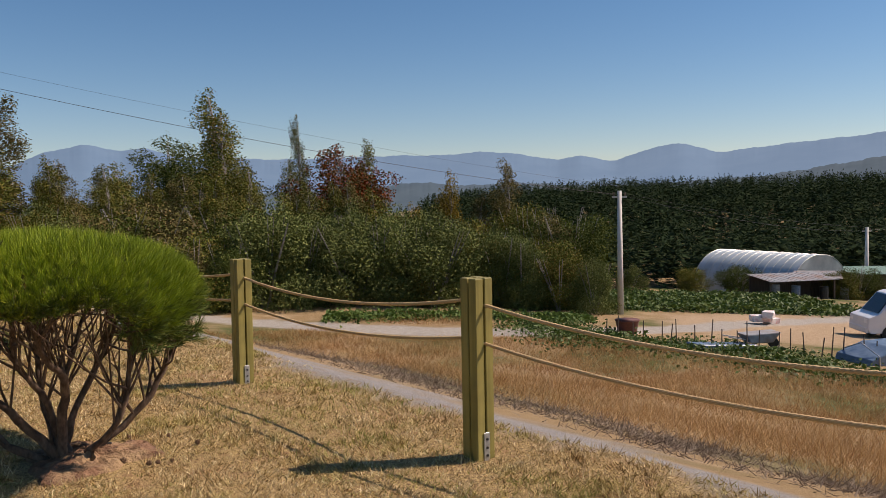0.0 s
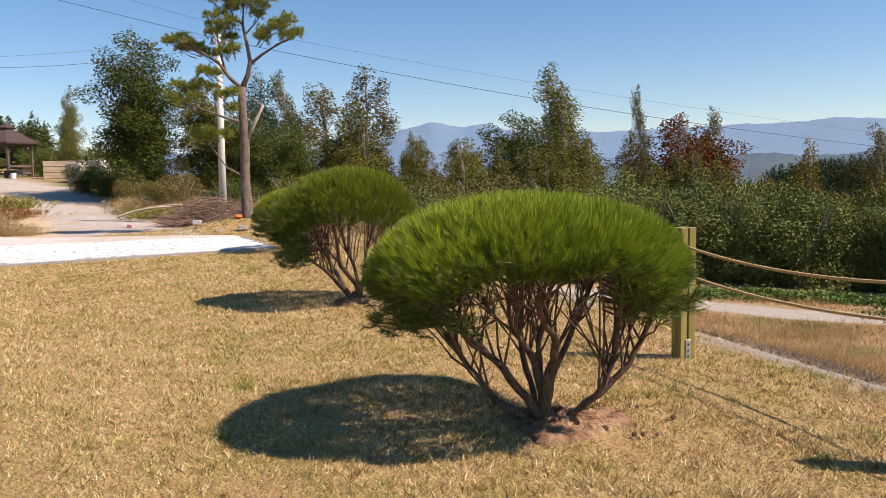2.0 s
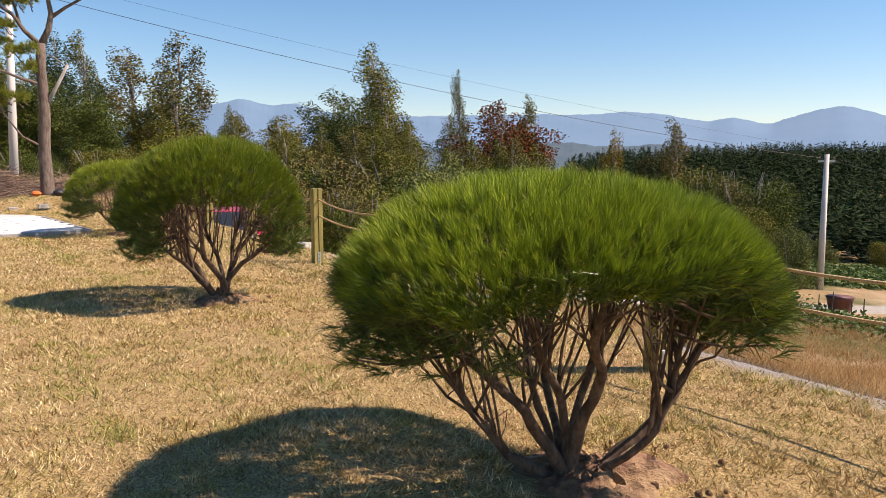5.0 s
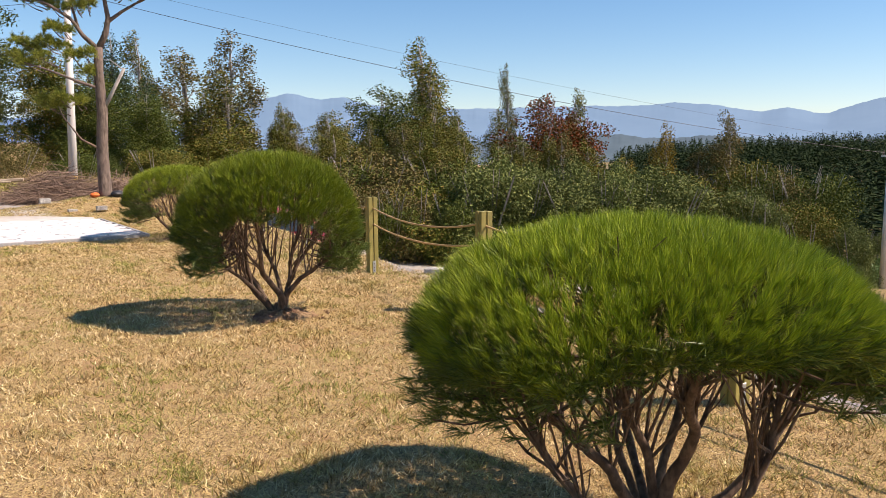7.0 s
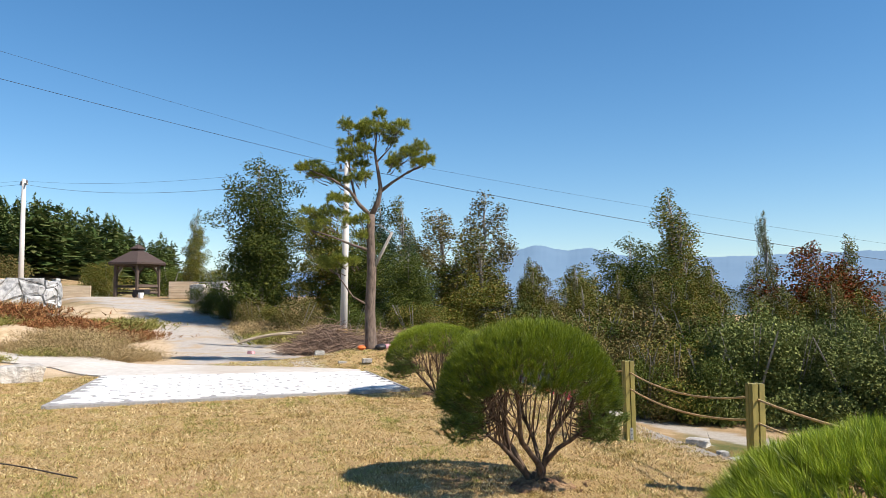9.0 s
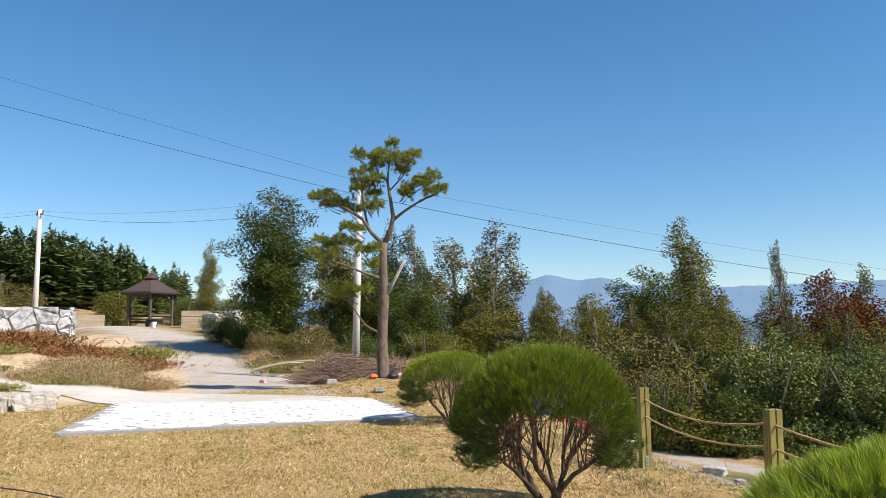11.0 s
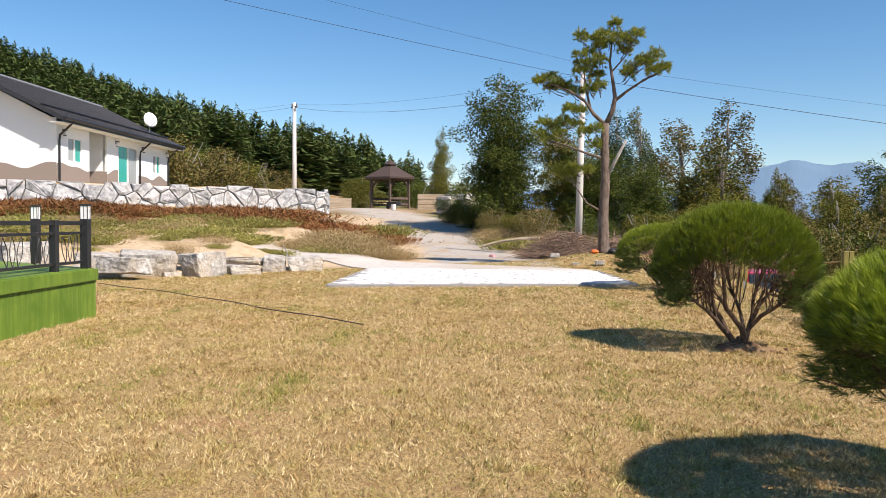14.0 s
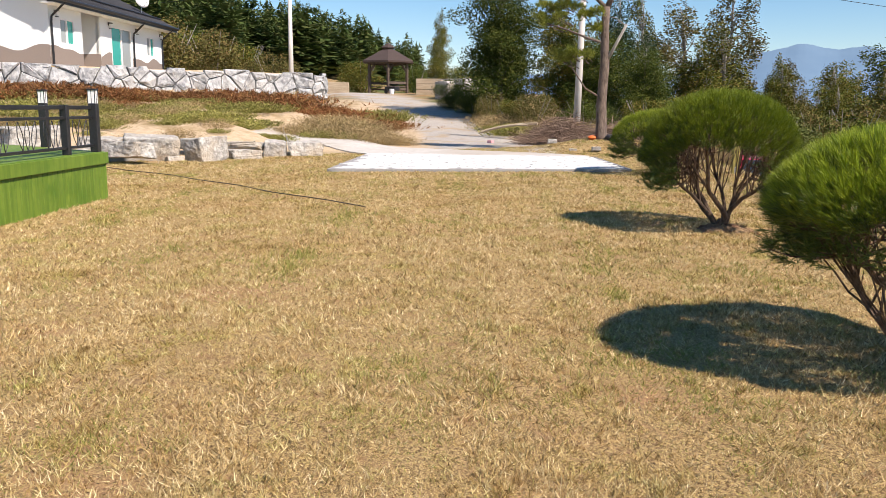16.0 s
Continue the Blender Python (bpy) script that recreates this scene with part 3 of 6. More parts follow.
def pine_shrub(seed, x, y, top, rad, rim_z, turn, label, stems, shoots=3000, droops=(), off=(0, 0), r_stem=0.026):
    """A clipped dwarf pine: stems (across, up, depth) that rise from one root under an umbrella crown.
    droops: (direction, how far the rim hangs, spread)."""
    rng, rnd = np.random.default_rng(seed), random.Random(seed)
    th = thing("pine_shrub", pose(x, y, h(x, y), 0, 0, turn), label, "shrub", "clipped pine shrubs")

    def dome(az, k):
        """A point on the crown's skin; k 0 at the top, 1 at the rim."""
        r = rad * (1 + 0.05 * np.sin(3 * az + seed) + 0.035 * np.sin(5 * az + 2 * seed))
        rr = r * np.sin(k * math.pi / 2) ** 0.95
        low = 0.045 * np.sin(4 * az + seed) + 0.03 * np.sin(9 * az + 2 * seed)
        for way, deep, wide in droops:
            low = low + deep * np.exp(-((np.angle(np.exp(1j * (az - way)))) / wide) ** 2)
        z = rim_z - low * k ** 3 + (top - rim_z) * np.cos(k * math.pi / 2) ** 0.9
        return np.stack([rr * np.cos(az) + off[0], rr * np.sin(az) + off[1], z + 0.012 * np.sin(7 * az + 9 * k)], -1)
    twigs = bmesh.new()

    def branch(a, b, r0, n=4, dip=0.03):
        pts = bend(a, b, dip, n, 0.012, rnd)
        tube(twigs, pts, [r0 * (1 - 0.7 * i / n) + 0.0008 for i in range(n + 1)], 5, False)
        return pts
    for line in stems:
        pts = smooth_line([(0.02 * rnd.uniform(-1, 1), 0.02 * rnd.uniform(-1, 1), -0.02)] + [(a, d, z) for a, z, d in line], 4, 0.006, rnd)
        n = len(pts)
        r0 = r_stem * rnd.uniform(0.75, 1.15)
        part("stem", tubes((pts, [(r0 * (1 - 0.72 * i / (n - 1)) + 0.002) * rnd.uniform(0.9, 1.12) for i in range(n)], 8)), M_BARK, th, smooth_faces=True)
        for i in range(int(n * 0.42), n):
            for _ in range(2):
                p = pts[i]
                az = math.atan2(p.y - off[1], p.x - off[0]) + rnd.gauss(0, 0.7)
                k = min(0.99, max(0.1, math.hypot(p.x, p.y) / rad + rnd.uniform(-0.15, 0.45)))
                e = Vector(dome(np.array(az), np.array(k)))
                e = p.lerp(e, rnd.uniform(0.55, 0.95))
                if e.z < p.z - 0.02:
                    continue
                bp = branch(p, e, 0.0065 if i < n - 3 else 0.005)
                for _ in range(2):
                    q = rnd.choice(bp[1:])
                    e3 = q + Vector((rnd.uniform(-1, 1), rnd.uniform(-1, 1), rnd.uniform(0.2, 1.3))) * rnd.uniform(0.06, 0.15)
                    branch(q, e3, 0.0028, 2, 0.006)
    # low outer sprays that hang below the rim
    sprays = []
    for way, deep, wide in droops:
        for i in range(int(16 + 60 * deep)):
            az = way + rnd.gauss(0, wide * 0.6)
            rr = rad * rnd.uniform(0.74, 1.06)
            p = Vector((rr * math.cos(az) + off[0], rr * math.sin(az) + off[1], rim_z - deep * rnd.uniform(0.3, 1.4) - rnd.uniform(0.0, 0.16)))
            bp = branch(Vector((p.x * 0.55, p.y * 0.55, p.z - 0.02 + 0.05 * rnd.random())), p, 0.006, 4, 0.03)
            for q in bp[2:]:
                sprays.append((q.x, q.y, q.z))
                sprays.append((q.x + rnd.uniform(-0.04, 0.04), q.y + rnd.uniform(-0.04, 0.04), q.z + 0.03))
    part("twig_mass", twigs, M_BARK, th)
    part("root_crown", tubes(([(0, 0, -0.06), (0.01, 0, 0.02), (0, 0.01, 0.07), (0, 0, 0.12)], [0.085, 0.06, 0.045, 0.02], 10)), M_BARK, th, smooth_faces=True)

    def bristles(c, o, m, axis, length, width, spread):
        """Shoots: needles set round short axes."""
        n = len(c) * m
        o = o / np.linalg.norm(o, axis=1, keepdims=True)
        oo = np.repeat(o, m, 0)
        along = rng.random(n)
        base = np.repeat(c, m, 0) + oo * (axis * (along - 0.7))[:, None]
        d = oo + rng.normal(size=(n, 3)) * spread * (1.25 - 0.7 * along)[:, None]
        d /= np.linalg.norm(d, axis=1, keepdims=True)
        return blades(base, d, rng.uniform(0.7, 1.1, n) * length, width, rng)

    def skin(n, low, high, deep):
        az = rng.uniform(0, 2 * math.pi, n)
        k = low + (high - low) * rng.random(n) ** 0.62
        c = dome(az, k)
        sink = rng.uniform(*deep, n)
        c = c - sink[:, None] * np.stack([0.7 * np.cos(az) * k, 0.7 * np.sin(az) * k, 1.05 - 0.75 * k ** 3], -1)
        o = np.stack([np.cos(az) * np.sin(k * 1.35), np.sin(az) * np.sin(k * 1.35), np.cos(k * 1.35) + 0.55], -1)
        return c, o + rng.normal(size=(n, 3)) * 0.22
    c, o = skin(shoots, 0.0, 0.97, (0.02, 0.05))
    co, idx = bristles(c, o, 48, 0.06, 0.072, 0.0026, 0.38)
    part("crown", np_mesh("crown", co, idx), M_NEEDLE, th, "dense bright green needles clipped to a dome")
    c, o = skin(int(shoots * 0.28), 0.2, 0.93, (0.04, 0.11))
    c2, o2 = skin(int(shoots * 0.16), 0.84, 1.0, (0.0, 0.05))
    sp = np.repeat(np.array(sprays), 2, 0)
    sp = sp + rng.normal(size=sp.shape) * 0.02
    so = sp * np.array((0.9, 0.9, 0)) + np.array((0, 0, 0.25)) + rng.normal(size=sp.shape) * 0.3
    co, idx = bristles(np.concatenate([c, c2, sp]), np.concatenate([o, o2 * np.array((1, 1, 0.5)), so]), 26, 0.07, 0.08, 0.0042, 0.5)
    part("inner_needles", np_mesh("inner_needles", co, idx), M_NEEDLE_OLD_SHADE, th, "old needles under the crown, darkened for shade")
    return th


pine_shrub(3, -0.90, 5.47, 1.21, 0.82, 0.85, 5, "umbrella-shaped clipped green pine shrub with many bare stems", [
    [(-0.09, 0.03, -0.03), (-0.24, 0.13, -0.08), (-0.41, 0.35, -0.12), (-0.49, 0.56, -0.15), (-0.58, 0.78, -0.15)],
    [(-0.05, 0.10, -0.05), (-0.18, 0.33, -0.18), (-0.33, 0.49, -0.25), (-0.47, 0.63, -0.3), (-0.6, 0.80, -0.33)],
    [(-0.07, 0.15, 0.05), (-0.15, 0.40, 0.14), (-0.19, 0.63, 0.2), (-0.25, 0.95, 0.3)],
    [(0.0, 0.16, -0.03), (-0.05, 0.40, -0.1), (-0.13, 0.58, -0.18), (-0.12, 0.95, -0.25)],
    [(0.03, 0.20, 0.08), (0.11, 0.44, 0.2), (0.19, 0.63, 0.3), (0.27, 0.92, 0.4)],
    [(0.13, 0.06, -0.03), (0.30, 0.20, -0.08), (0.38, 0.40, -0.1), (0.41, 0.63, -0.12), (0.45, 0.86, -0.16)],
    [(0.16, 0.06, 0.06), (0.40, 0.27, 0.12), (0.52, 0.49, 0.15), (0.64, 0.66, 0.18)],
    [(0.04, 0.25, -0.08), (0.10, 0.48, -0.2), (0.06, 0.66, -0.36), (0.1, 0.88, -0.5)],
    [(-0.02, 0.12, 0.1), (-0.08, 0.35, 0.3), (-0.05, 0.6, 0.45), (0.0, 0.82, 0.55)]],
    3300, ((3.4, 0.13, 0.8), (-0.1, 0.08, 0.5)), (-0.08, -0.02), 0.025)
pine_shrub(11, -4.10, 9.15, 1.47, 0.80, 0.88, 23, "tall umbrella-clipped pine shrub with dark forked stems on lawn", [
    [(-0.06, 0.06, 0.0), (-0.2, 0.26, -0.05), (-0.25, 0.5, -0.08), (-0.26, 0.68, -0.1), (-0.22, 1.0, -0.1)],
    [(0.06, 0.06, 0.0), (0.11, 0.29, 0.05), (0.14, 0.55, 0.08), (0.22, 0.80, 0.1), (0.3, 1.1, 0.1)],
    [(-0.15, 0.2, -0.05), (-0.30, 0.38, -0.15), (-0.46, 0.53, -0.2), (-0.66, 0.78, -0.25)],
    [(-0.15, 0.22, 0.06), (-0.33, 0.52, 0.2), (-0.47, 0.78, 0.3), (-0.5, 0.95, 0.35)],
    [(0.04, 0.22, 0.05), (-0.04, 0.46, 0.15), (-0.14, 0.72, 0.22), (-0.2, 1.0, 0.3)],
    [(0.12, 0.25, -0.06), (0.31, 0.43, -0.15), (0.52, 0.58, -0.2), (0.66, 0.76, -0.2)],
    [(0.08, 0.2, 0.1), (0.2, 0.46, 0.25), (0.38, 0.66, 0.38), (0.5, 0.88, 0.42)],
    [(0.05, 0.18, -0.08), (-0.1, 0.42, -0.25), (-0.12, 0.7, -0.4), (-0.15, 0.95, -0.48)]],
    2600, ((0.0, 0.22, 0.7), (3.3, 0.2, 0.6)), (-0.02, 0), 0.030)
pine_shrub(23, -8.65, 15.15, 1.27, 0.88, 0.78, 28, "low spreading clipped pine shrub beside the white paving", [
    [(-0.1, 0.1, 0.0), (-0.3, 0.3, 0.05), (-0.5, 0.55, 0.1), (-0.62, 0.8, 0.1)], [(-0.05, 0.12, 0.0), (-0.15, 0.4, -0.1), (-0.3, 0.8, -0.2)],
    [(0.05, 0.12, 0.05), (0.08, 0.4, 0.1), (0.1, 0.85, 0.15)], [(0.1, 0.1, 0.0), (0.3, 0.35, -0.1), (0.45, 0.75, -0.2)],
    [(0.1, 0.08, 0.1), (0.4, 0.3, 0.2), (0.62, 0.7, 0.25)], [(0.0, 0.12, -0.1), (0.02, 0.4, -0.3), (0.0, 0.75, -0.45)]],
    1700, ((3.1, 0.22, 0.8),), (0, 0), 0.03)


def earth_ring(x, y, r, seed):
    bm = bmesh.new()
    rnd = random.Random(seed)
    rings = []
    for j in range(9):
        d = j / 8
        row = []
        for i in range(44):
            ang = 2 * math.pi * i / 44
            rr = r * d * (1 + 0.22 * math.sin(3 * ang + seed) + 0.1 * math.sin(7 * ang))
            row.append(bm.verts.new((rr * math.cos(ang), rr * math.sin(ang), 0.014 + 0.05 * (1 - d) + (rnd.uniform(-0.012, 0.022) if 0 < j < 8 else (-0.03 if j else 0)))))
        rings.append(row)
    for a, b in zip(rings, rings[1:]):
        for i in range(44):
            bm.faces.new((a[i], a[(i + 1) % 44], b[(i + 1) % 44], b[i]))
    ob = part("bare_earth", bm, M_DIRT, at=pose(x, y, h(x, y)))
    return tagged(ob, "patch of disturbed red earth round a shrub's foot", "soil", kind="stuff")


for k, (x, y, r) in enumerate(((-0.78, 5.49, 0.34), (-4.05, 9.15, 0.28), (-8.6, 15.15, 0.3))):
    earth_ring(x, y, r, k)
rnd = random.Random(15)
clod = None
for k in range(30):
    cx, cy, cr = ((-0.55, 5.6, 0.34), (-3.85, 9.2, 0.3))[k % 2]
    a, q = rnd.uniform(0, 6.28), cr * math.sqrt(rnd.random())
    m = pose(cx + q * math.cos(a), cy + q * math.sin(a), h(cx, cy) + 0.02, rnd.uniform(0, 360), rnd.uniform(0, 360), 0)
    if clod is None:
        bm = bmesh.new()
        bmesh.ops.create_icosphere(bm, subdivisions=2, radius=1)
        for v in bm.verts:
            v.co *= rnd.uniform(0.8, 1.15)
        clod = tagged(part("clod", bm, M_DIRT, at=m), "small clod of red earth by a shrub's foot", "clod", "clods of earth")
        ob = clod
    else:
        ob = copy_thing(clod, m)
    ob.scale = [rnd.uniform(0.006, 0.018)] * 3

# ---------------------------------------------------------------- trees
def crown_points(rng, n, lobes):
    """Points in a heap of lobes (x, y, z, r, rz), denser towards their skins."""
    w = np.array([l[3] ** 2 * l[4] for l in lobes]) ** 0.75
    pick = rng.choice(len(lobes), n, p=w / w.sum())
    L = np.array(lobes)[pick]
    d = rng.normal(size=(n, 3))
    d /= np.linalg.norm(d, axis=1, keepdims=True)
    rr = rng.uniform(0.25, 1, n) ** 0.45 * (1 + 0.12 * rng.normal(size=n))
    return L[:, :3] + d * rr[:, None] * np.stack([L[:, 3], L[:, 3], L[:, 4]], -1)


def tree(name, seed, tall, wide, kind, leaf, n, size, label, bark=None):
    """A tree at the origin: tapered trunk with limbs, and a crown of many single leaves."""
    rng, rnd = np.random.default_rng(seed), random.Random(seed)
    th = thing(name, pose(0, 0, 0), label, "tree" if name != "bush" else "bush", "")
    lobes, limbs = [], bmesh.new()
    lean = Vector((rnd.uniform(-0.04, 0.04) * tall, rnd.uniform(-0.04, 0.04) * tall, 0))
    if kind == "shrub":
        for i in range(24):
            a, r = rnd.uniform(0, 6.28), wide * math.sqrt(rnd.random()) * 0.72
            z = tall * rnd.uniform(0.15, 0.8) * (1 - 0.35 * r / wide)
            lobes.append((r * math.cos(a), r * math.sin(a), z, wide * rnd.uniform(0.22, 0.4), tall * rnd.uniform(0.14, 0.24)))
        for i in range(7):
            a = rnd.uniform(0, 6.28)
            tube(limbs, [(0, 0, -0.2), (0.3 * wide * math.cos(a), 0.3 * wide * math.sin(a), tall * 0.4), (0.6 * wide * math.cos(a), 0.6 * wide * math.sin(a), tall * 0.8)], [0.06, 0.04, 0.01], 5, False)
    else:
        for i in range(44):
            q = (i + rnd.random()) / 44
            z = tall * (0.1 + 0.87 * q)
            env = {"conic": (1 - q) ** 0.6 + 0.1, "thin": (1 - q) ** 0.5 + 0.14, "round": math.sqrt(max(0.02, 1 - (2 * q - 0.9) ** 2 * 0.8))}[kind]
            a, r = rnd.uniform(0, 6.28), wide * env * rnd.uniform(0.25, 0.8)
            c = Vector((r * math.cos(a), r * math.sin(a), z)) + lean * q
            lobes.append((c.x, c.y, c.z, wide * env * rnd.uniform(0.2, 0.36) + 0.12, tall * rnd.uniform(0.045, 0.085)))
            tube(limbs, bend(lean * q * 0.7 + Vector((0, 0, max(0.08 * tall, z - 0.12 * tall))), c, -0.02 * tall, 4, 0.05, rnd), [0.016 * tall * (1 - 0.75 * q) * f for f in (0.5, 0.4, 0.28, 0.16, 0.06)], 4, False)
            if i % 2 and kind != "thin" and q < 0.8:
                lobes.append((0.3 * c.x, 0.3 * c.y, z, wide * env * 0.5, tall * 0.09))
        pts = [Vector((0, 0, -0.4))] + [lean * (j / 7) + Vector((rnd.uniform(-1, 1), rnd.uniform(-1, 1), 0)) * 0.012 * tall + Vector((0, 0, tall * 0.97 * j / 7)) for j in range(1, 8)]
        part("trunk", tubes((pts, [0.017 * tall * (1 - 0.92 * j / 7) for j in range(8)], 7)), bark or M_BARK_GREY, th, smooth_faces=True)
    part("branchwork", limbs, bark or M_BARK_GREY, th)
    pts = crown_points(rng, n, lobes)
    pts = pts[pts[:, 2] > 0.05]
    co, idx = leaf_quads(pts, rng.uniform(0.6, 1.15, len(pts)) * size, rng, 0.5)
    part("crown", np_mesh("crown", co, idx), M_LEAF[leaf] if isinstance(leaf, int) else leaf, th)
    return th


USED = set()


def plant(proto, x, y, scale_xy, scale_z, turn, label="", sink=0.1):
    m = pose(x, y, h(x, y) - sink, 0, 0, turn)
    if proto.name in USED:
        ob = copy_thing(proto, m)
    else:
        USED.add(proto.name)
        ob = proto
        ob.matrix_basis = m
    ob.scale = (scale_xy, scale_xy, scale_z)
    if label:
        ob["label"] = label
    return ob


T_BROAD = tree("tree", 1, 10, 3.4, "round", 1, 31941, 0.083, "dense dark green broadleaf tree above the farm track")
T_BROAD2 = tree("tree", 2, 10, 3.6, "round", 0, 29484, 0.093, "spreading olive green tree in early autumn leaf")
T_THIN = tree("birch", 3, 10, 1.7, "thin", 0, 12773, 0.063, "slender half-bare birch with olive leaves")
T_THIN2 = tree("birch", 4, 10, 2.0, "thin", 2, 14742, 0.068, "thin birch with brown autumn leaves")
T_CONIC = tree("tree", 5, 10, 3.0, "conic", 0, 27024, 0.083, "pointed green and brown tree on the slope")
T_RED = tree("tree", 6, 10, 5.2, "round", 3, 29484, 0.107, "red-leaved maple turning in autumn")
T_YELLOW = tree("tree", 7, 10, 2.6, "conic", 4, 14742, 0.087, "yellowing conical tree below the fence")
T_DARKCON = tree("conifer", 8, 10, 2.5, "conic", leafy("spruce_leaves", [(0.02, 0.045, 0.014), (0.04, 0.075, 0.02), (0.06, 0.10, 0.03)]), 19656, 0.077, "dark green conifer among the broadleaf trees")
S_WILLOW = tree("bush", 9, 4, 2.6, "shrub", 5, 15444, 0.067, "rounded grey-green willow bush below the fence")
S_OLIVE = tree("bush", 10, 4, 2.6, "shrub", 0, 15444, 0.067, "dense olive green bush along the field")
S_DARK = tree("bush", 12, 4, 2.6, "shrub", 1, 15444, 0.061, "dark green bush along the track")
S_BROWN = tree("bush", 13, 4, 2.6, "shrub", 2, 12547, 0.067, "browning autumn bush on the slope")


def tall(proto, x, y, top, wide=1.0, turn=0.0, label=""):
    """Plant a ten-metre tree so that its top reaches a height."""
    k = (top - h(x, y) + 0.1) / 10
    return plant(proto, x, y, k * wide, k, turn, label)


tall(T_CONIC, -44.3, 42.2, 8.3, 0.75, 10, "small yellow-brown tree beside the pavilion")
tall(T_BROAD, -27.4, 30.8, 8.7, 1.05, 30)
tall(T_BROAD, -27.9, 31.6, 6.0, 1.0, 130)
tall(T_BROAD2, -25.2, 33.0, 6.3, 1.1, 200)
tall(T_BROAD, -23.9, 33.4, 5.4, 1.25, 80)
tall(T_BROAD, -21.2, 33.8, 4.2, 1.3, 160)
tall(T_DARKCON, -26.0, 38.4, 7.7, 1.1, 0)
tall(T_THIN, -26.0, 40.9, 7.9, 1.3, 60)
tall(T_DARKCON, -22.6, 36.5, 5.2, 1.1, 110)
tall(T_THIN2, -24.5, 43.0, 7.3, 1.7, 20)
tall(T_THIN2, -23.7, 45.6, 8.5, 1.35, 140)
tall(T_THIN, -22.3, 43.4, 6.0, 2.1, 90)
tall(T_THIN, -23.4, 42.0, 5.0, 2.0, 190)
tall(T_CONIC, -19.8, 45.0, 4.2, 1.0, 200)
tall(T_THIN2, -23.6, 54.6, 4.7, 1.6, 10)
tall(T_THIN, -21.8, 57.6, 4.5, 1.7, 40)
tall(T_CONIC, -19.0, 58.5, 4.0, 1.1, 80)
tall(T_THIN, -21.8, 85.9, 13.7, 1.35, 0)
tall(T_THIN, -21.0, 85.0, 11.6, 1.6, 100)
tall(T_BROAD, -22.2, 73.3, 7.8, 1.35, 15)
tall(T_BROAD2, -18.7, 77.4, 6.6, 1.2, 75)
tall(T_BROAD2, -25.6, 70.0, 5.2, 1.1, 175)
tall(T_THIN, -15.6, 74.5, 5.0, 1.3, 20)
tall(T_THIN, -11.9, 78.8, 9.9, 0.7, 50)
tall(T_RED, -7.6, 73.2, 6.6, 1.0, 0)
tall(T_THIN, -5.9, 77.4, 7.4, 1.1, 200)
tall(T_DARKCON, -4.2, 75.5, 3.8, 1.0, 10)
tall(T_THIN, -12.8, 77.5, 5.6, 1.4, 130)
tall(T_YELLOW, 2.5, 76.5, 4.3, 0.95, 0)
tall(T_YELLOW, -1.2, 74.5, 1.3, 1.3, 70)
tall(T_THIN2, 8.0, 79.0, 5.4, 1.1, 20)
tall(T_THIN2, 5.4, 78.0, 2.2, 1.4, 220)

rnd = random.Random(31)
for k in range(54):
    q = (k % 27) / 26
    row = k // 27
    line = [(-21, 33), (-14, 38.5), (-8, 41.5), (-1, 43), (5, 43), (9.2, 40.8)]
    s = q * (len(line) - 1)
    i = min(int(s), len(line) - 2)
    x = line[i][0] + (line[i + 1][0] - line[i][0]) * (s - i) + rnd.uniform(-1, 1) - 2.0 * row
    y = line[i][1] + (line[i + 1][1] - line[i][1]) * (s - i) + rnd.uniform(-1, 1) + 7.5 * row
    top = (1.6 if q < 0.5 else 1.0 - 2.4 * max(0, q - 0.62) / 0.38) + rnd.uniform(-1.3, 0.7) + 0.6 * row
    k_z = max(0.45, (top - h(x, y)) / 4)
    plant(rnd.choice((S_WILLOW, S_OLIVE, S_DARK, S_BROWN) if q < 0.45 else (S_WILLOW, S_WILLOW, S_OLIVE)), x, y, k_z * rnd.uniform(0.6, 1.05), k_z, rnd.uniform(0, 360))
for k in range(20):
    x, y = rnd.uniform(-30, 12), rnd.uniform(56, 70)
    k_z = (rnd.uniform(0.2, 3.0) - h(x, y)) / 4
    plant(rnd.choice((S_OLIVE, S_BROWN, S_DARK)), x, y, k_z * 0.8, k_z, rnd.uniform(0, 360))
for k in range(30):
    q = k / 29
    x, y = -27 + 24 * q + rnd.uniform(-1.5, 1.5), 37 + 26 * q ** 0.8 + rnd.uniform(-3, 3)
    tall(rnd.choice((T_CONIC, T_THIN2, T_BROAD2, T_THIN)), x, y, rnd.uniform(2.0, 4.6) * (1 - 0.35 * q), rnd.uniform(1.1, 1.6), rnd.uniform(0, 360))
for x, y, s, p in ((-29.9, 31.4, 0.5, S_DARK), (-32.4, 32.2, 0.5, S_DARK), (-26.6, 29.3, 0.42, S_BROWN), (-24.2, 27.9, 0.42, S_OLIVE), (-22.5, 27.5, 0.5, S_BROWN), (-20.3, 28.2, 0.5, S_DARK), (-18.2, 29.5, 0.55, S_OLIVE), (-16.0, 27.5, 0.38, S_BROWN),
                   (-38.5, 39.5, 0.6, S_OLIVE), (-50, 45, 0.8, S_DARK), (-56, 44, 0.9, S_OLIVE), (-52.5, 28.5, 1.3, S_BROWN), (-57, 33, 1.2, S_OLIVE), (-54, 25.5, 1.5, S_BROWN), (-60, 29, 1.6, S_OLIVE), (-49.5, 31.5, 0.9, S_BROWN)):
    plant(p, x, y, s, s, rnd.uniform(0, 360))


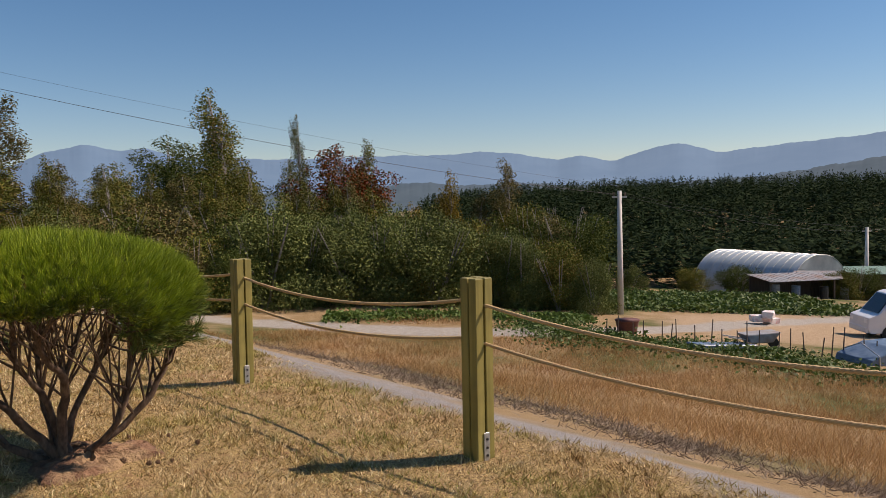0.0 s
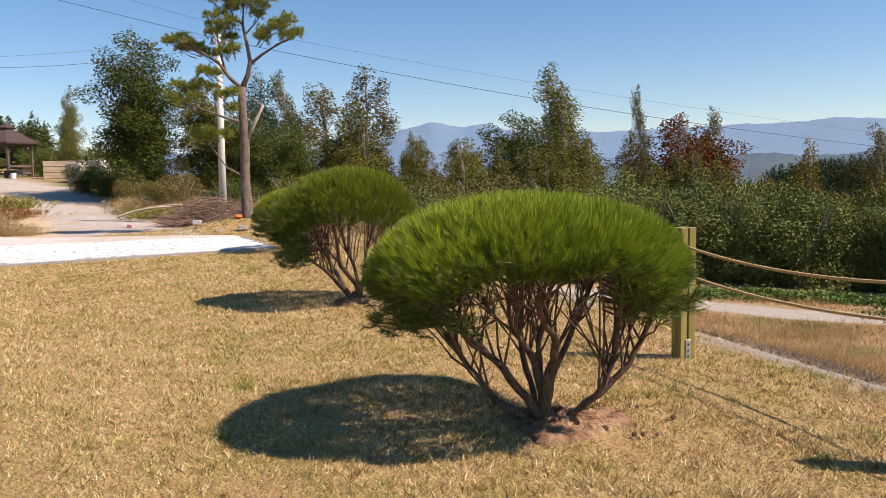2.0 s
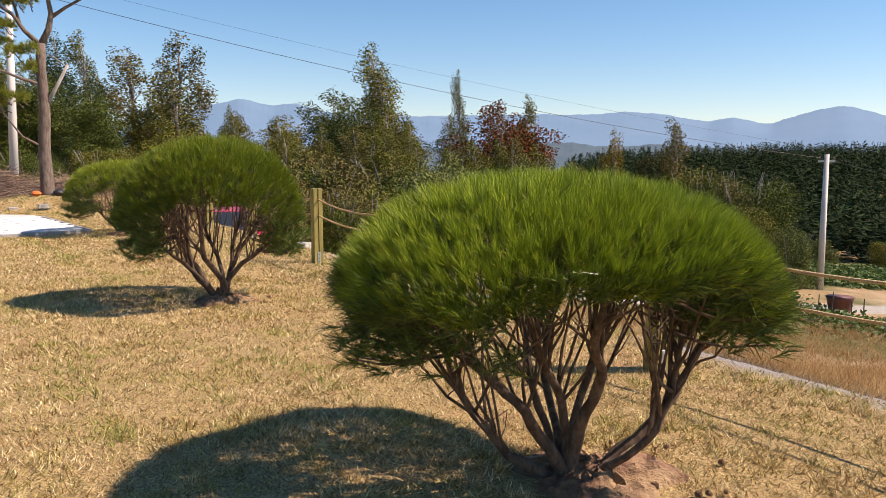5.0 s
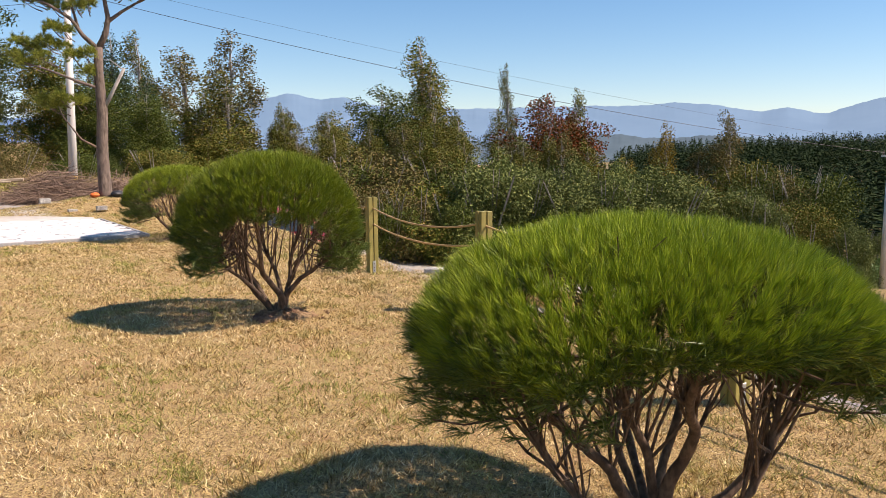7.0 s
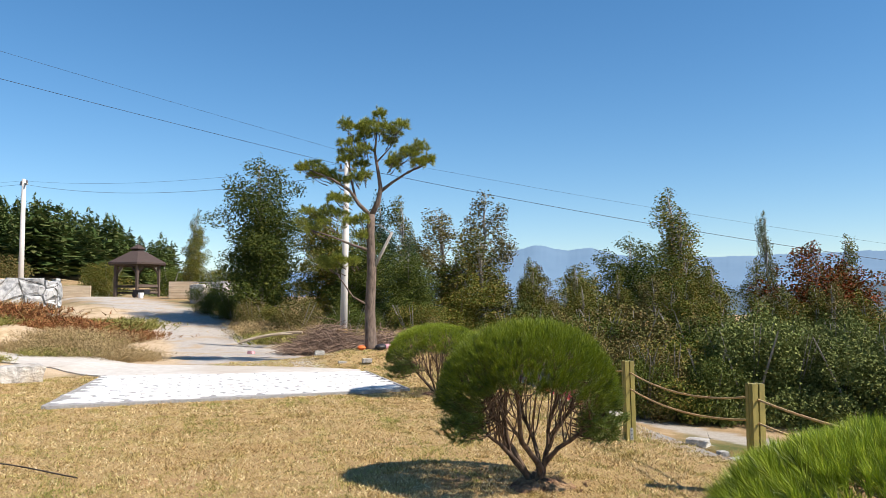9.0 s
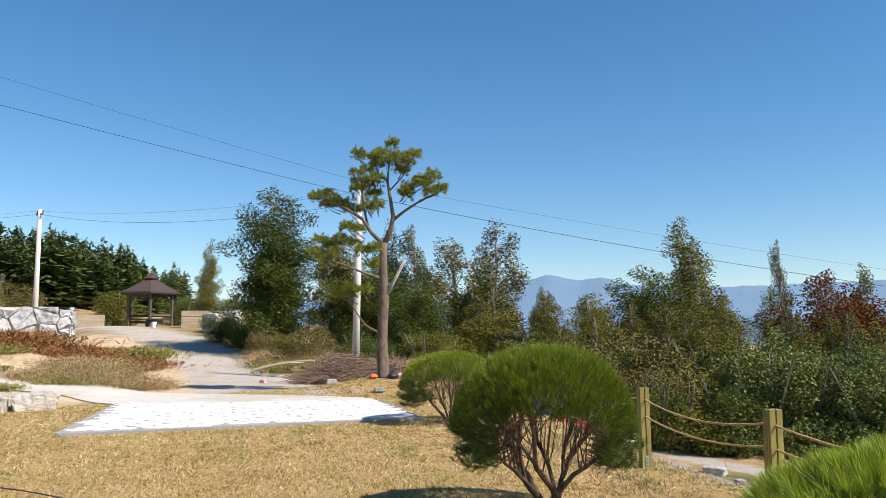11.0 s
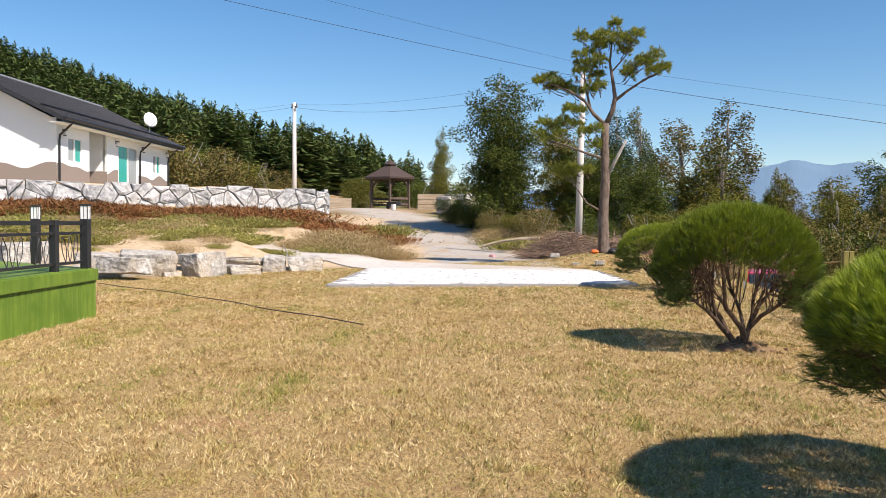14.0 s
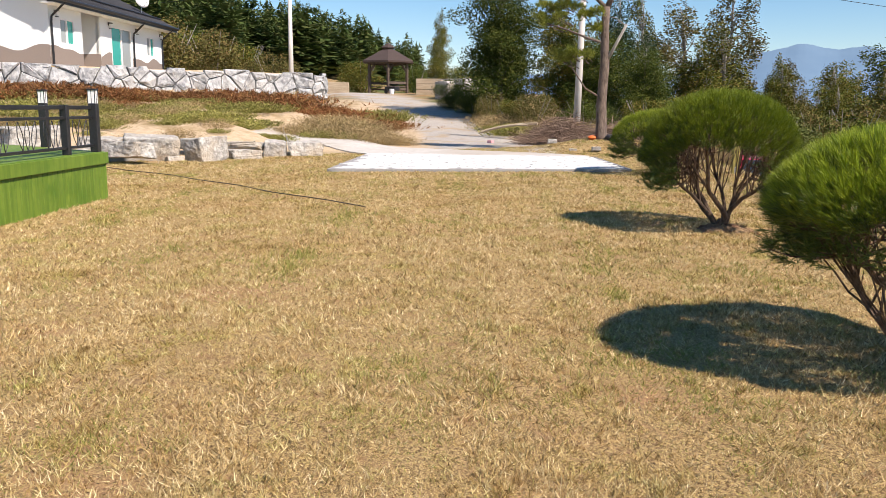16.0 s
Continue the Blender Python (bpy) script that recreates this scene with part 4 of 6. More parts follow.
# the tall garden pine
def garden_pine():
    rng, rnd = np.random.default_rng(5), random.Random(5)
    bx, by = -14.55, 21.4
    th = thing("pine_tree", pose(bx, by, h(bx, by) - 0.05), "tall garden pine with bare trunk and cloud-like needle pads", "tree")
    th.scale = (1, 1, 0.955)
    rt = Vector((0.862, 0.507, 0))       # across the view from the lawn
    fw = Vector((-0.507, 0.862, 0))

    def q(a, z, d=0.0):
        return rt * a + fw * d + Vector((0, 0, z))
    part("trunk", tubes(([q(0, -0.1), q(0.0, 0.15), q(-0.03, 1.2), q(0.02, 2.4), q(-0.02, 3.4), q(0.0, 4.1)], [0.24, 0.17, 0.15, 0.135, 0.12, 0.11], 12)), M_BARK_PINE, th, smooth_faces=True)
    limb = [([q(0, 4.05), q(0.2, 4.5), q(0.27, 4.9), q(0.2, 5.4), q(0.1, 6.0), q(0.15, 6.7, 0.1)], 0.09),
            ([q(0.26, 4.8), q(0.6, 5.1, 0.1), q(1.1, 5.45, 0.15), q(1.7, 5.75, 0.2)], 0.055),
            ([q(0, 4.05), q(-0.35, 4.4, -0.1), q(-0.6, 4.8, -0.15), q(-1.1, 5.15, -0.2), q(-1.8, 5.45, -0.2)], 0.07),
            ([q(-0.45, 4.6, -0.1), q(-0.6, 5.2, 0.1), q(-0.7, 5.9, 0.2), q(-0.55, 6.5, 0.2)], 0.04),
            ([q(-0.02, 3.0), q(-0.5, 3.15, -0.2), q(-1.1, 3.4, -0.35), q(-1.7, 3.6, -0.4)], 0.05),
            ([q(0.15, 5.7), q(0.5, 6.1), q(0.8, 6.5)], 0.03), ([q(0.12, 6.0), q(-0.2, 6.3, 0.2), q(-0.35, 6.8, 0.2)], 0.03),
            ([q(0.0, 1.3), q(-0.5, 1.6, -0.2), q(-0.9, 2.2, -0.2), q(-1.0, 2.5, -0.2)], 0.035)]
    for pts, r in limb:
        n = len(pts)
        part("limb", tubes((pts, [r * (1 - 0.75 * i / (n - 1)) for i in range(n)], 8)), M_BARK_PINE, th, smooth_faces=True)
    part("sawn_limb", tubes(([q(0.05, 2.4), q(0.3, 2.9, -0.1), q(0.62, 3.55, -0.15)], [0.055, 0.05, 0.04], 8), ([q(0.6, 3.5, -0.15), q(0.3, 3.75, -0.1), q(0.1, 3.8)], [0.02, 0.015, 0.008], 6)), M_BARK_GREY, th, "pale dead sawn-off limb", smooth_faces=True)
    # small ragged needle clumps, group by group: across, up, depth
    top_clumps = [(0.17, 6.85), (-0.03, 6.6), (0.4, 6.5), (-0.4, 6.4), (-0.75, 6.42), (0.85, 6.45), (0.68, 6.32), (-0.15, 6.25), (-0.5, 6.05), (0.45, 6.1), (-0.82, 5.85), (-0.5, 5.7), (-0.1, 5.75), (-0.72, 5.5), (-0.3, 5.45), (0.2, 6.35)]
    side_clumps = [(1.45, 5.85), (1.65, 5.45), (1.05, 5.75), (0.75, 5.55), (1.3, 5.4), (1.25, 5.65), (0.6, 5.4), (-1.95, 5.3), (-1.7, 5.38), (-1.45, 5.15), (-1.2, 5.15), (-0.95, 4.95), (-0.5, 4.95), (-0.2, 5.0), (-1.6, 5.1)]
    low_clumps = [(-1.85, 4.0), (-1.55, 3.85), (-1.25, 4.0), (-0.95, 3.9), (-0.65, 3.65), (-1.7, 3.5), (-1.95, 3.65), (-0.8, 4.3), (-1.05, 4.35), (-1.35, 3.6), (-0.25, 3.75), (-0.25, 3.25)]
    foot_clumps = [(-1.35, 2.5), (-1.1, 2.35), (-0.9, 2.65), (-0.55, 2.55)]
    tuft, aim = [], []
    for group, depth, r in ((top_clumps, 0.4, 0.2), (side_clumps, 0.28, 0.2), (low_clumps, 0.3, 0.21), (foot_clumps, 0.2, 0.2)):
        for a, z in group:
            for _ in range(2):
                d = rnd.uniform(-depth, depth)
                c = q(a + rnd.uniform(-0.09, 0.09), z / 0.955 + rnd.uniform(-0.07, 0.07), d)
                part("branchlet", tubes((bend(c + q(-0.25 * a, -0.28, -0.4 * d), c + Vector((0, 0, -0.05)), 0.03, 3, 0.02, rnd), [0.018, 0.014, 0.01, 0.006], 4)), M_BARK_PINE, th)
                for _ in range(34):
                    e = Vector((rnd.gauss(0, 1), rnd.gauss(0, 1), rnd.gauss(0.1, 0.5)))
                    e = e * (r * rnd.uniform(0.4, 1.0) / max(e.length, 0.3))
                    tuft.append(c + e)
                    aim.append(e / r + Vector((0, 0, 0.75)))
    m = 22
    c, o = np.array(tuft), np.array(aim)
    n_t = len(c)
    o /= np.linalg.norm(o, axis=1, keepdims=True)
    dirs = np.repeat(o, m, 0) + rng.normal(size=(n_t * m, 3)) * 0.5
    dirs /= np.linalg.norm(dirs, axis=1, keepdims=True)
    co, idx = blades(np.repeat(c, m, 0), dirs, rng.uniform(0.10, 0.16, n_t * m), 0.013, rng)
    part("crown", np_mesh("crown", co, idx), M_NEEDLE_TREE, th)
    for k, (a, f_, r) in enumerate(((0.3, -0.25, 0.16), (0.5, -0.1, 0.13), (-0.25, -0.2, 0.12))):
        bm = bmesh.new()
        bmesh.ops.create_icosphere(bm, subdivisions=2, radius=r)
        for v in bm.verts:
            v.co *= rnd.uniform(0.85, 1.12)
            v.co.z *= 0.6
        p = Vector((bx, by, 0)) + rt * a + fw * f_
        tagged(part("sack", bm, (M_BLACK, M_PINK, M_ORANGE)[k] if k else M_BLACK, at=pose(p.x, p.y, h(p.x, p.y) + r * 0.5)), ("crumpled black plastic sack at the pine's foot", "small pink bag beside the pine", "small orange pot beside the pine")[k], ("sack", "bag", "pot")[k])


garden_pine()


# far woods: conifers on the hillsides, one mesh each
def conifer_template(seed, n):
    rng = np.random.default_rng(seed)
    z = rng.uniform(0.12, 1.0, n)
    az = rng.uniform(0, 2 * math.pi, n)
    r = (0.30 * (1 - z) ** 0.62 + 0.02) * rng.uniform(0.5, 1.15, n)
    inner = np.stack([0.1 * r * np.cos(az), 0.1 * r * np.sin(az), z + 0.03], -1)
    tip = np.stack([r * np.cos(az), r * np.sin(az), z + 0.02 + 0.03 * rng.normal(size=n)], -1)
    side = np.stack([-np.sin(az), np.cos(az), 0.35 * rng.normal(size=n)], -1) * (0.010 + 0.085 * r[:, None])
    mid = inner * 0.45 + tip * 0.55
    return np.stack([inner, mid + side, tip, mid - side], 1)


def woods(name, label, pts, sizes, mat, seed, n):
    rng = np.random.default_rng(seed)
    temps = [conifer_template(seed + i, n) for i in range(5)]
    cos = []
    for k in range(5):
        sel = np.arange(len(pts)) % 5 == k
        p, s = pts[sel], sizes[sel]
        a = rng.uniform(0, 6.28, len(p))
        t = temps[k].reshape(-1, 3)
        x = t[None, :, 0] * np.cos(a)[:, None] - t[None, :, 1] * np.sin(a)[:, None]
        y = t[None, :, 0] * np.sin(a)[:, None] + t[None, :, 1] * np.cos(a)[:, None]
        c = np.stack([x, y, np.broadcast_to(t[None, :, 2], x.shape)], -1) * s[:, None, None] + p[:, None, :]
        cos.append(c.reshape(-1, 3))
    co = np.concatenate(cos)
    tagged(part(name, np_mesh(name, co, np.arange(len(co)).reshape(-1, 4)), mat), label, "forest", kind="stuff")


def scatter(rng, n, x0, x1, y0, y1, keep):
    x, y = rng.uniform(x0, x1, n), rng.uniform(y0, y1, n)
    k = keep(x, y)
    x, y = x[k], y[k]
    return np.stack([x, y, height(x, y) - 0.3], -1)


rng = np.random.default_rng(77)
pts = scatter(rng, 4600, -215, -72, -60, 130, lambda x, y: (height(x, y) > 4.2) & (np.hypot(x + 43, y - 18) > 24))
woods("hillside_forest", "dark green conifer forest on the hill behind the house", pts, rng.uniform(6, 10, len(pts)), M_CONIFER, 101, 190)
pts = scatter(rng, 7500, -10, 300, 84, 310, lambda x, y: (y + 0.55 * x > 112) & (x > -30 + 0.1 * y) & (x < 1.15 * y + 20))
woods("valley_forest", "dark green conifer forest across the valley", pts, rng.uniform(6, 9.5, len(pts)), M_CONIFER_DARK, 202, 95)


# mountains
# distance haze is painted on: bluish base colour plus an emission glow
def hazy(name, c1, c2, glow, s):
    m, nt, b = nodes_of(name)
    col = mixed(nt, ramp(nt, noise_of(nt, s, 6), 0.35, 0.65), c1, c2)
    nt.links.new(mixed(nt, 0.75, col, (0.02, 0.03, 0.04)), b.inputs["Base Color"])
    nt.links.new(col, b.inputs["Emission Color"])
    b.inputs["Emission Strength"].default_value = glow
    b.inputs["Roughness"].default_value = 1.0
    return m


def mountains(name, label, dist, ridge, rough, mat, seed):
    """A range of peaks round the horizon; ridge: (bearing, elevation) in degrees."""
    ph = np.arange(-75, 60, 0.12)
    az = np.radians(ph)
    fine = np.interp(ph, [r[0] for r in ridge], [r[1] for r in ridge])
    soft = np.convolve(np.pad(fine, 6, mode="edge"), np.hanning(13) / np.hanning(13).sum(), "valid")
    rugged = rough * (np.sin(ph * 2.4 + seed) + 0.6 * np.sin(ph * 6.1 + 2 * seed) + 0.4 * np.sin(ph * 14.3) + 0.25 * np.sin(ph * 33.0))
    rows = []
    for j in range(9):
        q = j / 8
        r = dist * (0.72 + 0.28 * q) 
        elev = soft + rugged * q ** 8
        z = (np.tan(np.radians(elev)) * dist + 40) * (q ** 1.2) * (1 + (0.02 * np.sin(ph * 0.5 + 2 * q)) * q * (1 - q) * 4) - 40
        rows.append(np.stack([r * np.sin(az), r * np.cos(az), z], -1))
    co = np.stack(rows)
    n = len(az)
    ii = np.arange(9 * n).reshape(9, n)
    f = np.stack([ii[:-1, :-1], ii[:-1, 1:], ii[1:, 1:], ii[1:, :-1]], -1).reshape(-1, 4)
    return tagged(part(name, np_mesh(name, co.reshape(-1, 3), f), mat, smooth_faces=True), label, "mountains", kind="structure")


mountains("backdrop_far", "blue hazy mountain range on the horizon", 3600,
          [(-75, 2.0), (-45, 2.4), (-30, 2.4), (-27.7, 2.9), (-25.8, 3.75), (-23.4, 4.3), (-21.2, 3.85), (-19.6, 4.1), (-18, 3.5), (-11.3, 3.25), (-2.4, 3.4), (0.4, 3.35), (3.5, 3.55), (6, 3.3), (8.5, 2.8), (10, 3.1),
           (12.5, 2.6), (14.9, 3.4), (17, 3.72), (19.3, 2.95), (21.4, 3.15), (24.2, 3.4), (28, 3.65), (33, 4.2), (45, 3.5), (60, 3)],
          0.022, hazy("far_mountain_painted_haze", (0.125, 0.225, 0.345), (0.145, 0.25, 0.37), 0.62, 0.004), 1.0)
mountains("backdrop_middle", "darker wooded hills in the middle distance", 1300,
          [(-75, 0.2), (-20, 0.5), (-12, 1.0), (-5, 1.1), (-1.5, 1.55), (2, 1.2), (5.5, 1.35), (12, 0.9), (22, 1.3), (27, 2.0), (32, 2.7), (45, 2), (60, 1)], 0.04, hazy("middle_hill_painted_haze", (0.05, 0.09, 0.115), (0.075, 0.12, 0.145), 0.5, 0.02), 2.0)


# ---------------------------------------------------------------- stone wall, boulders
def rock_mesh(seed, sx, sy, sz, boxy=0.6, sub=3):
    """A broken block: the hull of jittered corners, chipped along its edges and roughened."""
    rnd = random.Random(seed)
    bm = bmesh.new()
    for cx in (-1, 1):
        for cy in (-1, 1):
            for cz in (-1, 1):
                for _ in range(2):
                    p = Vector((cx * rnd.uniform(0.62, 1.0), cy * rnd.uniform(0.62, 1.0), cz * rnd.uniform(0.6, 1.0)))
                    bm.verts.new(p.normalized().lerp(p, boxy))
    bmesh.ops.convex_hull(bm, input=bm.verts)
    bmesh.ops.delete(bm, geom=[v for v in bm.verts if not v.link_faces], context="VERTS")
    bmesh.ops.dissolve_limit(bm, angle_limit=radians(12), verts=bm.verts, edges=bm.edges)
    bmesh.ops.bevel(bm, geom=list(bm.edges), offset=0.07, segments=2, profile=0.6, affect="EDGES")
    bmesh.ops.triangulate(bm, faces=bm.faces)
    for _ in range(max(1, sub - 1)):
        long_edges = [e for e in bm.edges if e.calc_length() > 0.24]
        if long_edges:
            bmesh.ops.subdivide_edges(bm, edges=long_edges, cuts=1, use_grid_fill=True)
            bmesh.ops.triangulate(bm, faces=bm.faces)
    o = Vector((seed * 3.1, 0, 0))
    for v in bm.verts:
        p = v.co
        p = p + Vector(noise.noise_vector(p * 1.6 + o)) * 0.05 + Vector(noise.noise_vector(p * 5.0 + o)) * 0.035 + Vector(noise.noise_vector(p * 12.0 + o)) * 0.012
        v.co = Vector((p.x * sx, p.y * sy, p.z * sz))
    lo = min(v.co.z for v in bm.verts)
    for v in bm.verts:
        v.co.z -= lo
    bmesh.ops.recalc_face_normals(bm, faces=bm.faces)
    return bm


BOULDERS = [(-18.6, 8.0, 0.75, 0.5, 0.32, 0.0), (-18.1, 8.9, 0.85, 0.5, 0.36, 0.0), (-17.35, 8.05, 0.74, 0.45, 0.27, 0.0), (-17.6, 9.2, 0.3, 0.25, 0.10, 0.0), (-17.35, 9.9, 0.52, 0.5, 0.34, 0.0),
            (-17.6, 11.0, 0.55, 0.4, 0.2, 0.0), (-18.6, 11.6, 0.8, 0.5, 0.12, 0.38), (-18.0, 12.1, 0.42, 0.38, 0.24, 0.0), (-17.9, 13.0, 0.68, 0.5, 0.3, 0.0), (-18.6, 10.3, 0.6, 0.4, 0.2, 0.35),
            (-18.6, 6.5, 0.85, 0.6, 0.36, 0.0), (-18.6, 4.7, 0.8, 0.6, 0.36, 0.0), (-18.7, 3.0, 0.9, 0.6, 0.36, 0.0)]
for k, (x, y, sx, sy, sz, up) in enumerate(BOULDERS):
    ob = part("boulder", rock_mesh(40 + k, sx * 0.86, sy, sz * (1.0, 1.12, 0.86)[k % 3], 0.62, 4), M_ROCK, at=pose(x, y, h(x, y) + up * 0.4 - 0.06, 6 * math.sin(k * 1.9), 5 * math.sin(k * 3.1), 50 + 34 * math.sin(k * 2.7)))
    tagged(ob, ("large pale granite boulder edging the lawn", "low pale granite boulder edging the lawn")[sz < 0.28], "boulder", "boulders edging the lawn")


def stone_wall():
    """Dry-stacked granite along the terrace edge: core plus rows of fitted stones."""
    th = thing("wall_terrace", pose(0, 0, 0), "stacked pale granite retaining wall below the house terrace", "retaining wall", kind="structure")
    path = [Vector((wall_x(y), y)) for y in np.arange(3.0, 22.8, 0.5)] + [Vector((-31.65, 22.95))]
    path += [Vector((-31.65 - d, 22.95 + 0.5 * d)) for d in np.arange(0.5, 7, 0.5)]
    rnd = random.Random(9)
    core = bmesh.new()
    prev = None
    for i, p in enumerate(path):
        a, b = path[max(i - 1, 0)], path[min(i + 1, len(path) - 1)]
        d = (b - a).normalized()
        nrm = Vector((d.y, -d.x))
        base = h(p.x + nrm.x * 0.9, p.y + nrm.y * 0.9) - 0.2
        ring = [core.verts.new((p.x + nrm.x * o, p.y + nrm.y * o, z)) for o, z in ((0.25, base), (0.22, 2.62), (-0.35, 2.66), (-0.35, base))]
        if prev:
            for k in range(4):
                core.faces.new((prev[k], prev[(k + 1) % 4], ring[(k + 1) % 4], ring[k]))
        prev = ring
    # core carries that painted joint shade behind the stones
    part("core", core, M_ROCKJOINT_SHADE, th)
    total = [0.0]
    for a, b in zip(path, path[1:]):
        total.append(total[-1] + (b - a).length)

    def on_wall(s, out, z):
        i = max(j for j in range(len(total) - 1) if total[j] <= max(s, 0))
        d = (path[i + 1] - path[i]).normalized()
        p = path[i] + d * (s - total[i])
        return Vector((p.x + d.y * out, p.y - d.x * out, z))
    seeds = []
    for i in range(int(total[-1] / 0.66)):
        for j in range(4):
            if rnd.random() < 0.86:
                seeds.append(((i + 0.5 * (j % 2) + rnd.uniform(-0.2, 1.2)) * 0.66, 1.25 + 0.40 * (j + rnd.uniform(-0.05, 1.05))))
    for n, (s, z) in enumerate(seeds):
        crest = rnd.uniform(2.66, 2.84)
        cell = [(s - 1, max(z - 1, 1.1)), (s + 1, max(z - 1, 1.1)), (s + 1, min(z + 1, crest)), (s - 1, min(z + 1, crest))]
        for s2, z2 in seeds:
            if (s2, z2) == (s, z) or abs(s2 - s) > 2:
                continue
            mx, mz, dx, dz = (s + s2) / 2, (z + z2) / 2, s2 - s, z2 - z
            out = []
            for (ax, az), (bx, bz) in zip(cell, cell[1:] + cell[:1]):
                fa, fb = (ax - mx) * dx + (az - mz) * dz, (bx - mx) * dx + (bz - mz) * dz
                if fa <= 0:
                    out.append((ax, az))
                if fa * fb < 0:
                    k = fa / (fa - fb)
                    out.append((ax + k * (bx - ax), az + k * (bz - az)))
            cell = out
        if len(cell) < 3:
            continue
        cs, cz = sum(c[0] for c in cell) / len(cell), sum(c[1] for c in cell) / len(cell)
        bulge, tilt, lean = rnd.uniform(0.03, 0.13), rnd.uniform(-0.2, 0.2), rnd.uniform(-0.2, 0.2)
        bm = bmesh.new()
        rings = []
        for shrink, out in ((0.965, 0.12), (0.95, 0.26), (0.90, 0.29 + bulge * 0.5), (0.5, 0.30 + bulge * 0.8)):
            rings.append([bm.verts.new(on_wall(cs + (c[0] - cs) * shrink, out + (tilt * (c[0] - cs) + lean * (c[1] - cz)) * (out > 0.25) + rnd.uniform(-0.03, 0.03), cz + (c[1] - cz) * shrink)) for c in cell])
        m = len(cell)
        for r0, r1 in zip(rings, rings[1:]):
            for i in range(m):
                bm.faces.new((r0[i], r0[(i + 1) % m], r1[(i + 1) % m], r1[i]))
        bm.faces.new(rings[-1])
        bmesh.ops.recalc_face_normals(bm, faces=bm.faces)
        part("stone", bm, M_WALLROCK, th)
    return th


stone_wall()
for x, y, s in ((-36.4, 35.5, (0.75, 0.6, 0.75)), (-35.6, 36.4, (1.0, 0.8, 0.75)), (-37.0, 36.2, (0.5, 0.5, 0.6))):
    tagged(part("boulder", rock_mesh(int(-x * 10), *s, 0.45), M_ROCK, at=pose(x, y, h(x, y) - 0.05)), "tall pale upright boulder beside the track", "boulder", "boulders by the track")


# ---------------------------------------------------------------- deck with railing
def deck():
    C = Vector((-10.98, 5.19))
    F = Vector((0.72, -0.694))
    S = Vector((-0.985, -0.17))
    top = 0.64
    ang = math.degrees(math.atan2(F.y, F.x))
    th = thing("deck", pose(C.x, C.y, 0, 0, 0, ang), "raised garden deck of bright green stained boards", "deck")
    sl = Matrix.Rotation(-radians(ang), 3, "Z") @ Vector((S.x, S.y, 0))
    L, D = 8.0, 4.0
    for k in range(int(L / 0.12)):
        part("board", boxes((0.06 + k * 0.12, -0.02, -0.05, 0.114, 0.025, top - 0.10, 0.003)), M_GREENWOOD, th)
    part("fascia", boxes((L / 2 - 0.02, 0.012, top - 0.16, L + 0.06, 0.03, 0.15, 0.004)), M_GREENWOOD, th)
    # dark sheet behind the boards, added as the shade between them
    part("gap_shade", boxes((L / 2, -0.045, 0.0, L, 0.02, top - 0.02)), M_GROOVE_SHADE, th)
    for k in range(28):
        y0 = -k * 0.145
        x0 = sl.x / sl.y * y0
        part("floor_board", boxes(((x0 + L) / 2, y0 - 0.07, top - 0.028, L - x0, 0.138, 0.028, 0.002)), M_GREENWOOD, th)
    side = bmesh.new()
    d = sl.normalized()
    for k in range(34):
        p = d * (0.06 + 0.12 * k)
        box(side, p.x, p.y, -0.05, 0.114, 0.025, top + 0.02, 0, Matrix.Rotation(math.atan2(d.y, d.x), 4, "Z"))
    part("side_boards", side, M_GREENWOOD, th)
    rail = thing("deck_railing", pose(C.x, C.y, top, 0, 0, ang), "black metal deck railing with leaf-pattern panels", "railing")
    posts = [0.09, 0.88, 2.7, 4.5, 6.3]
    for k, x in enumerate(posts):
        if k:
            part("post", boxes((x, -0.09, 0, 0.085, 0.085, 0.62, 0.006)), M_BLACK, rail)
    for a, b in zip(posts, posts[1:]):
        w, m = b - a - 0.085, (a + b) / 2
        for z, t in ((0.56, 0.05), (0.44, 0.035), (0.07, 0.035)):
            part("rail", boxes((m, -0.09, z, w, 0.045, t, 0.003)), M_BLACK, rail)
        n = max(1, round(w / 0.55))
        for j in range(n):
            cx = a + 0.04 + w * (j + 0.5) / n
            bm = bmesh.new()
            for sgn, tilt in ((-1, 0.28), (1, 0.28), (0, 0.0)):
                for half in (-1, 1):
                    pts = []
                    for i in range(9):
                        q = i / 8
                        ax = cx + sgn * 0.11 + sgn * tilt * 0.28 * q
                        pts.append((ax + half * 0.055 * math.sin(math.pi * q), -0.09, 0.10 + 0.33 * q))
                    tube(bm, pts, 0.006, 4, False)
            part("leaf_panel", bm, M_BLACK, rail)
    for x, y in ((C.x + 0.05, C.y - 0.13), (-12.55, 4.93)):
        lp = thing("deck_lamp", pose(x, y, top, 0, 0, ang), "black square bollard lamp with white glass on deck corner", "lamp", "deck lamps")
        part("post", boxes((0, 0, 0, 0.105, 0.105, 0.64, 0.006)), M_BLACK, lp)
        part("glass", boxes((0, 0, 0.64, 0.09, 0.09, 0.17)), M_LAMPGLASS, lp, "white frosted glass")
        part("cap", boxes((0, 0, 0.81, 0.115, 0.115, 0.022, 0.004)), M_BLACK, lp)
        for sx in (-1, 1):
            for sy in (-1, 1):
                part("bar", boxes((sx * 0.047, sy * 0.047, 0.64, 0.008, 0.008, 0.17)), M_BLACK, lp)
        for a in range(4):
            part("mid_bar", boxes((0.0475 * math.cos(a * math.pi / 2), 0.0475 * math.sin(a * math.pi / 2), 0.64, 0.005, 0.005, 0.17)), M_BLACK, lp)


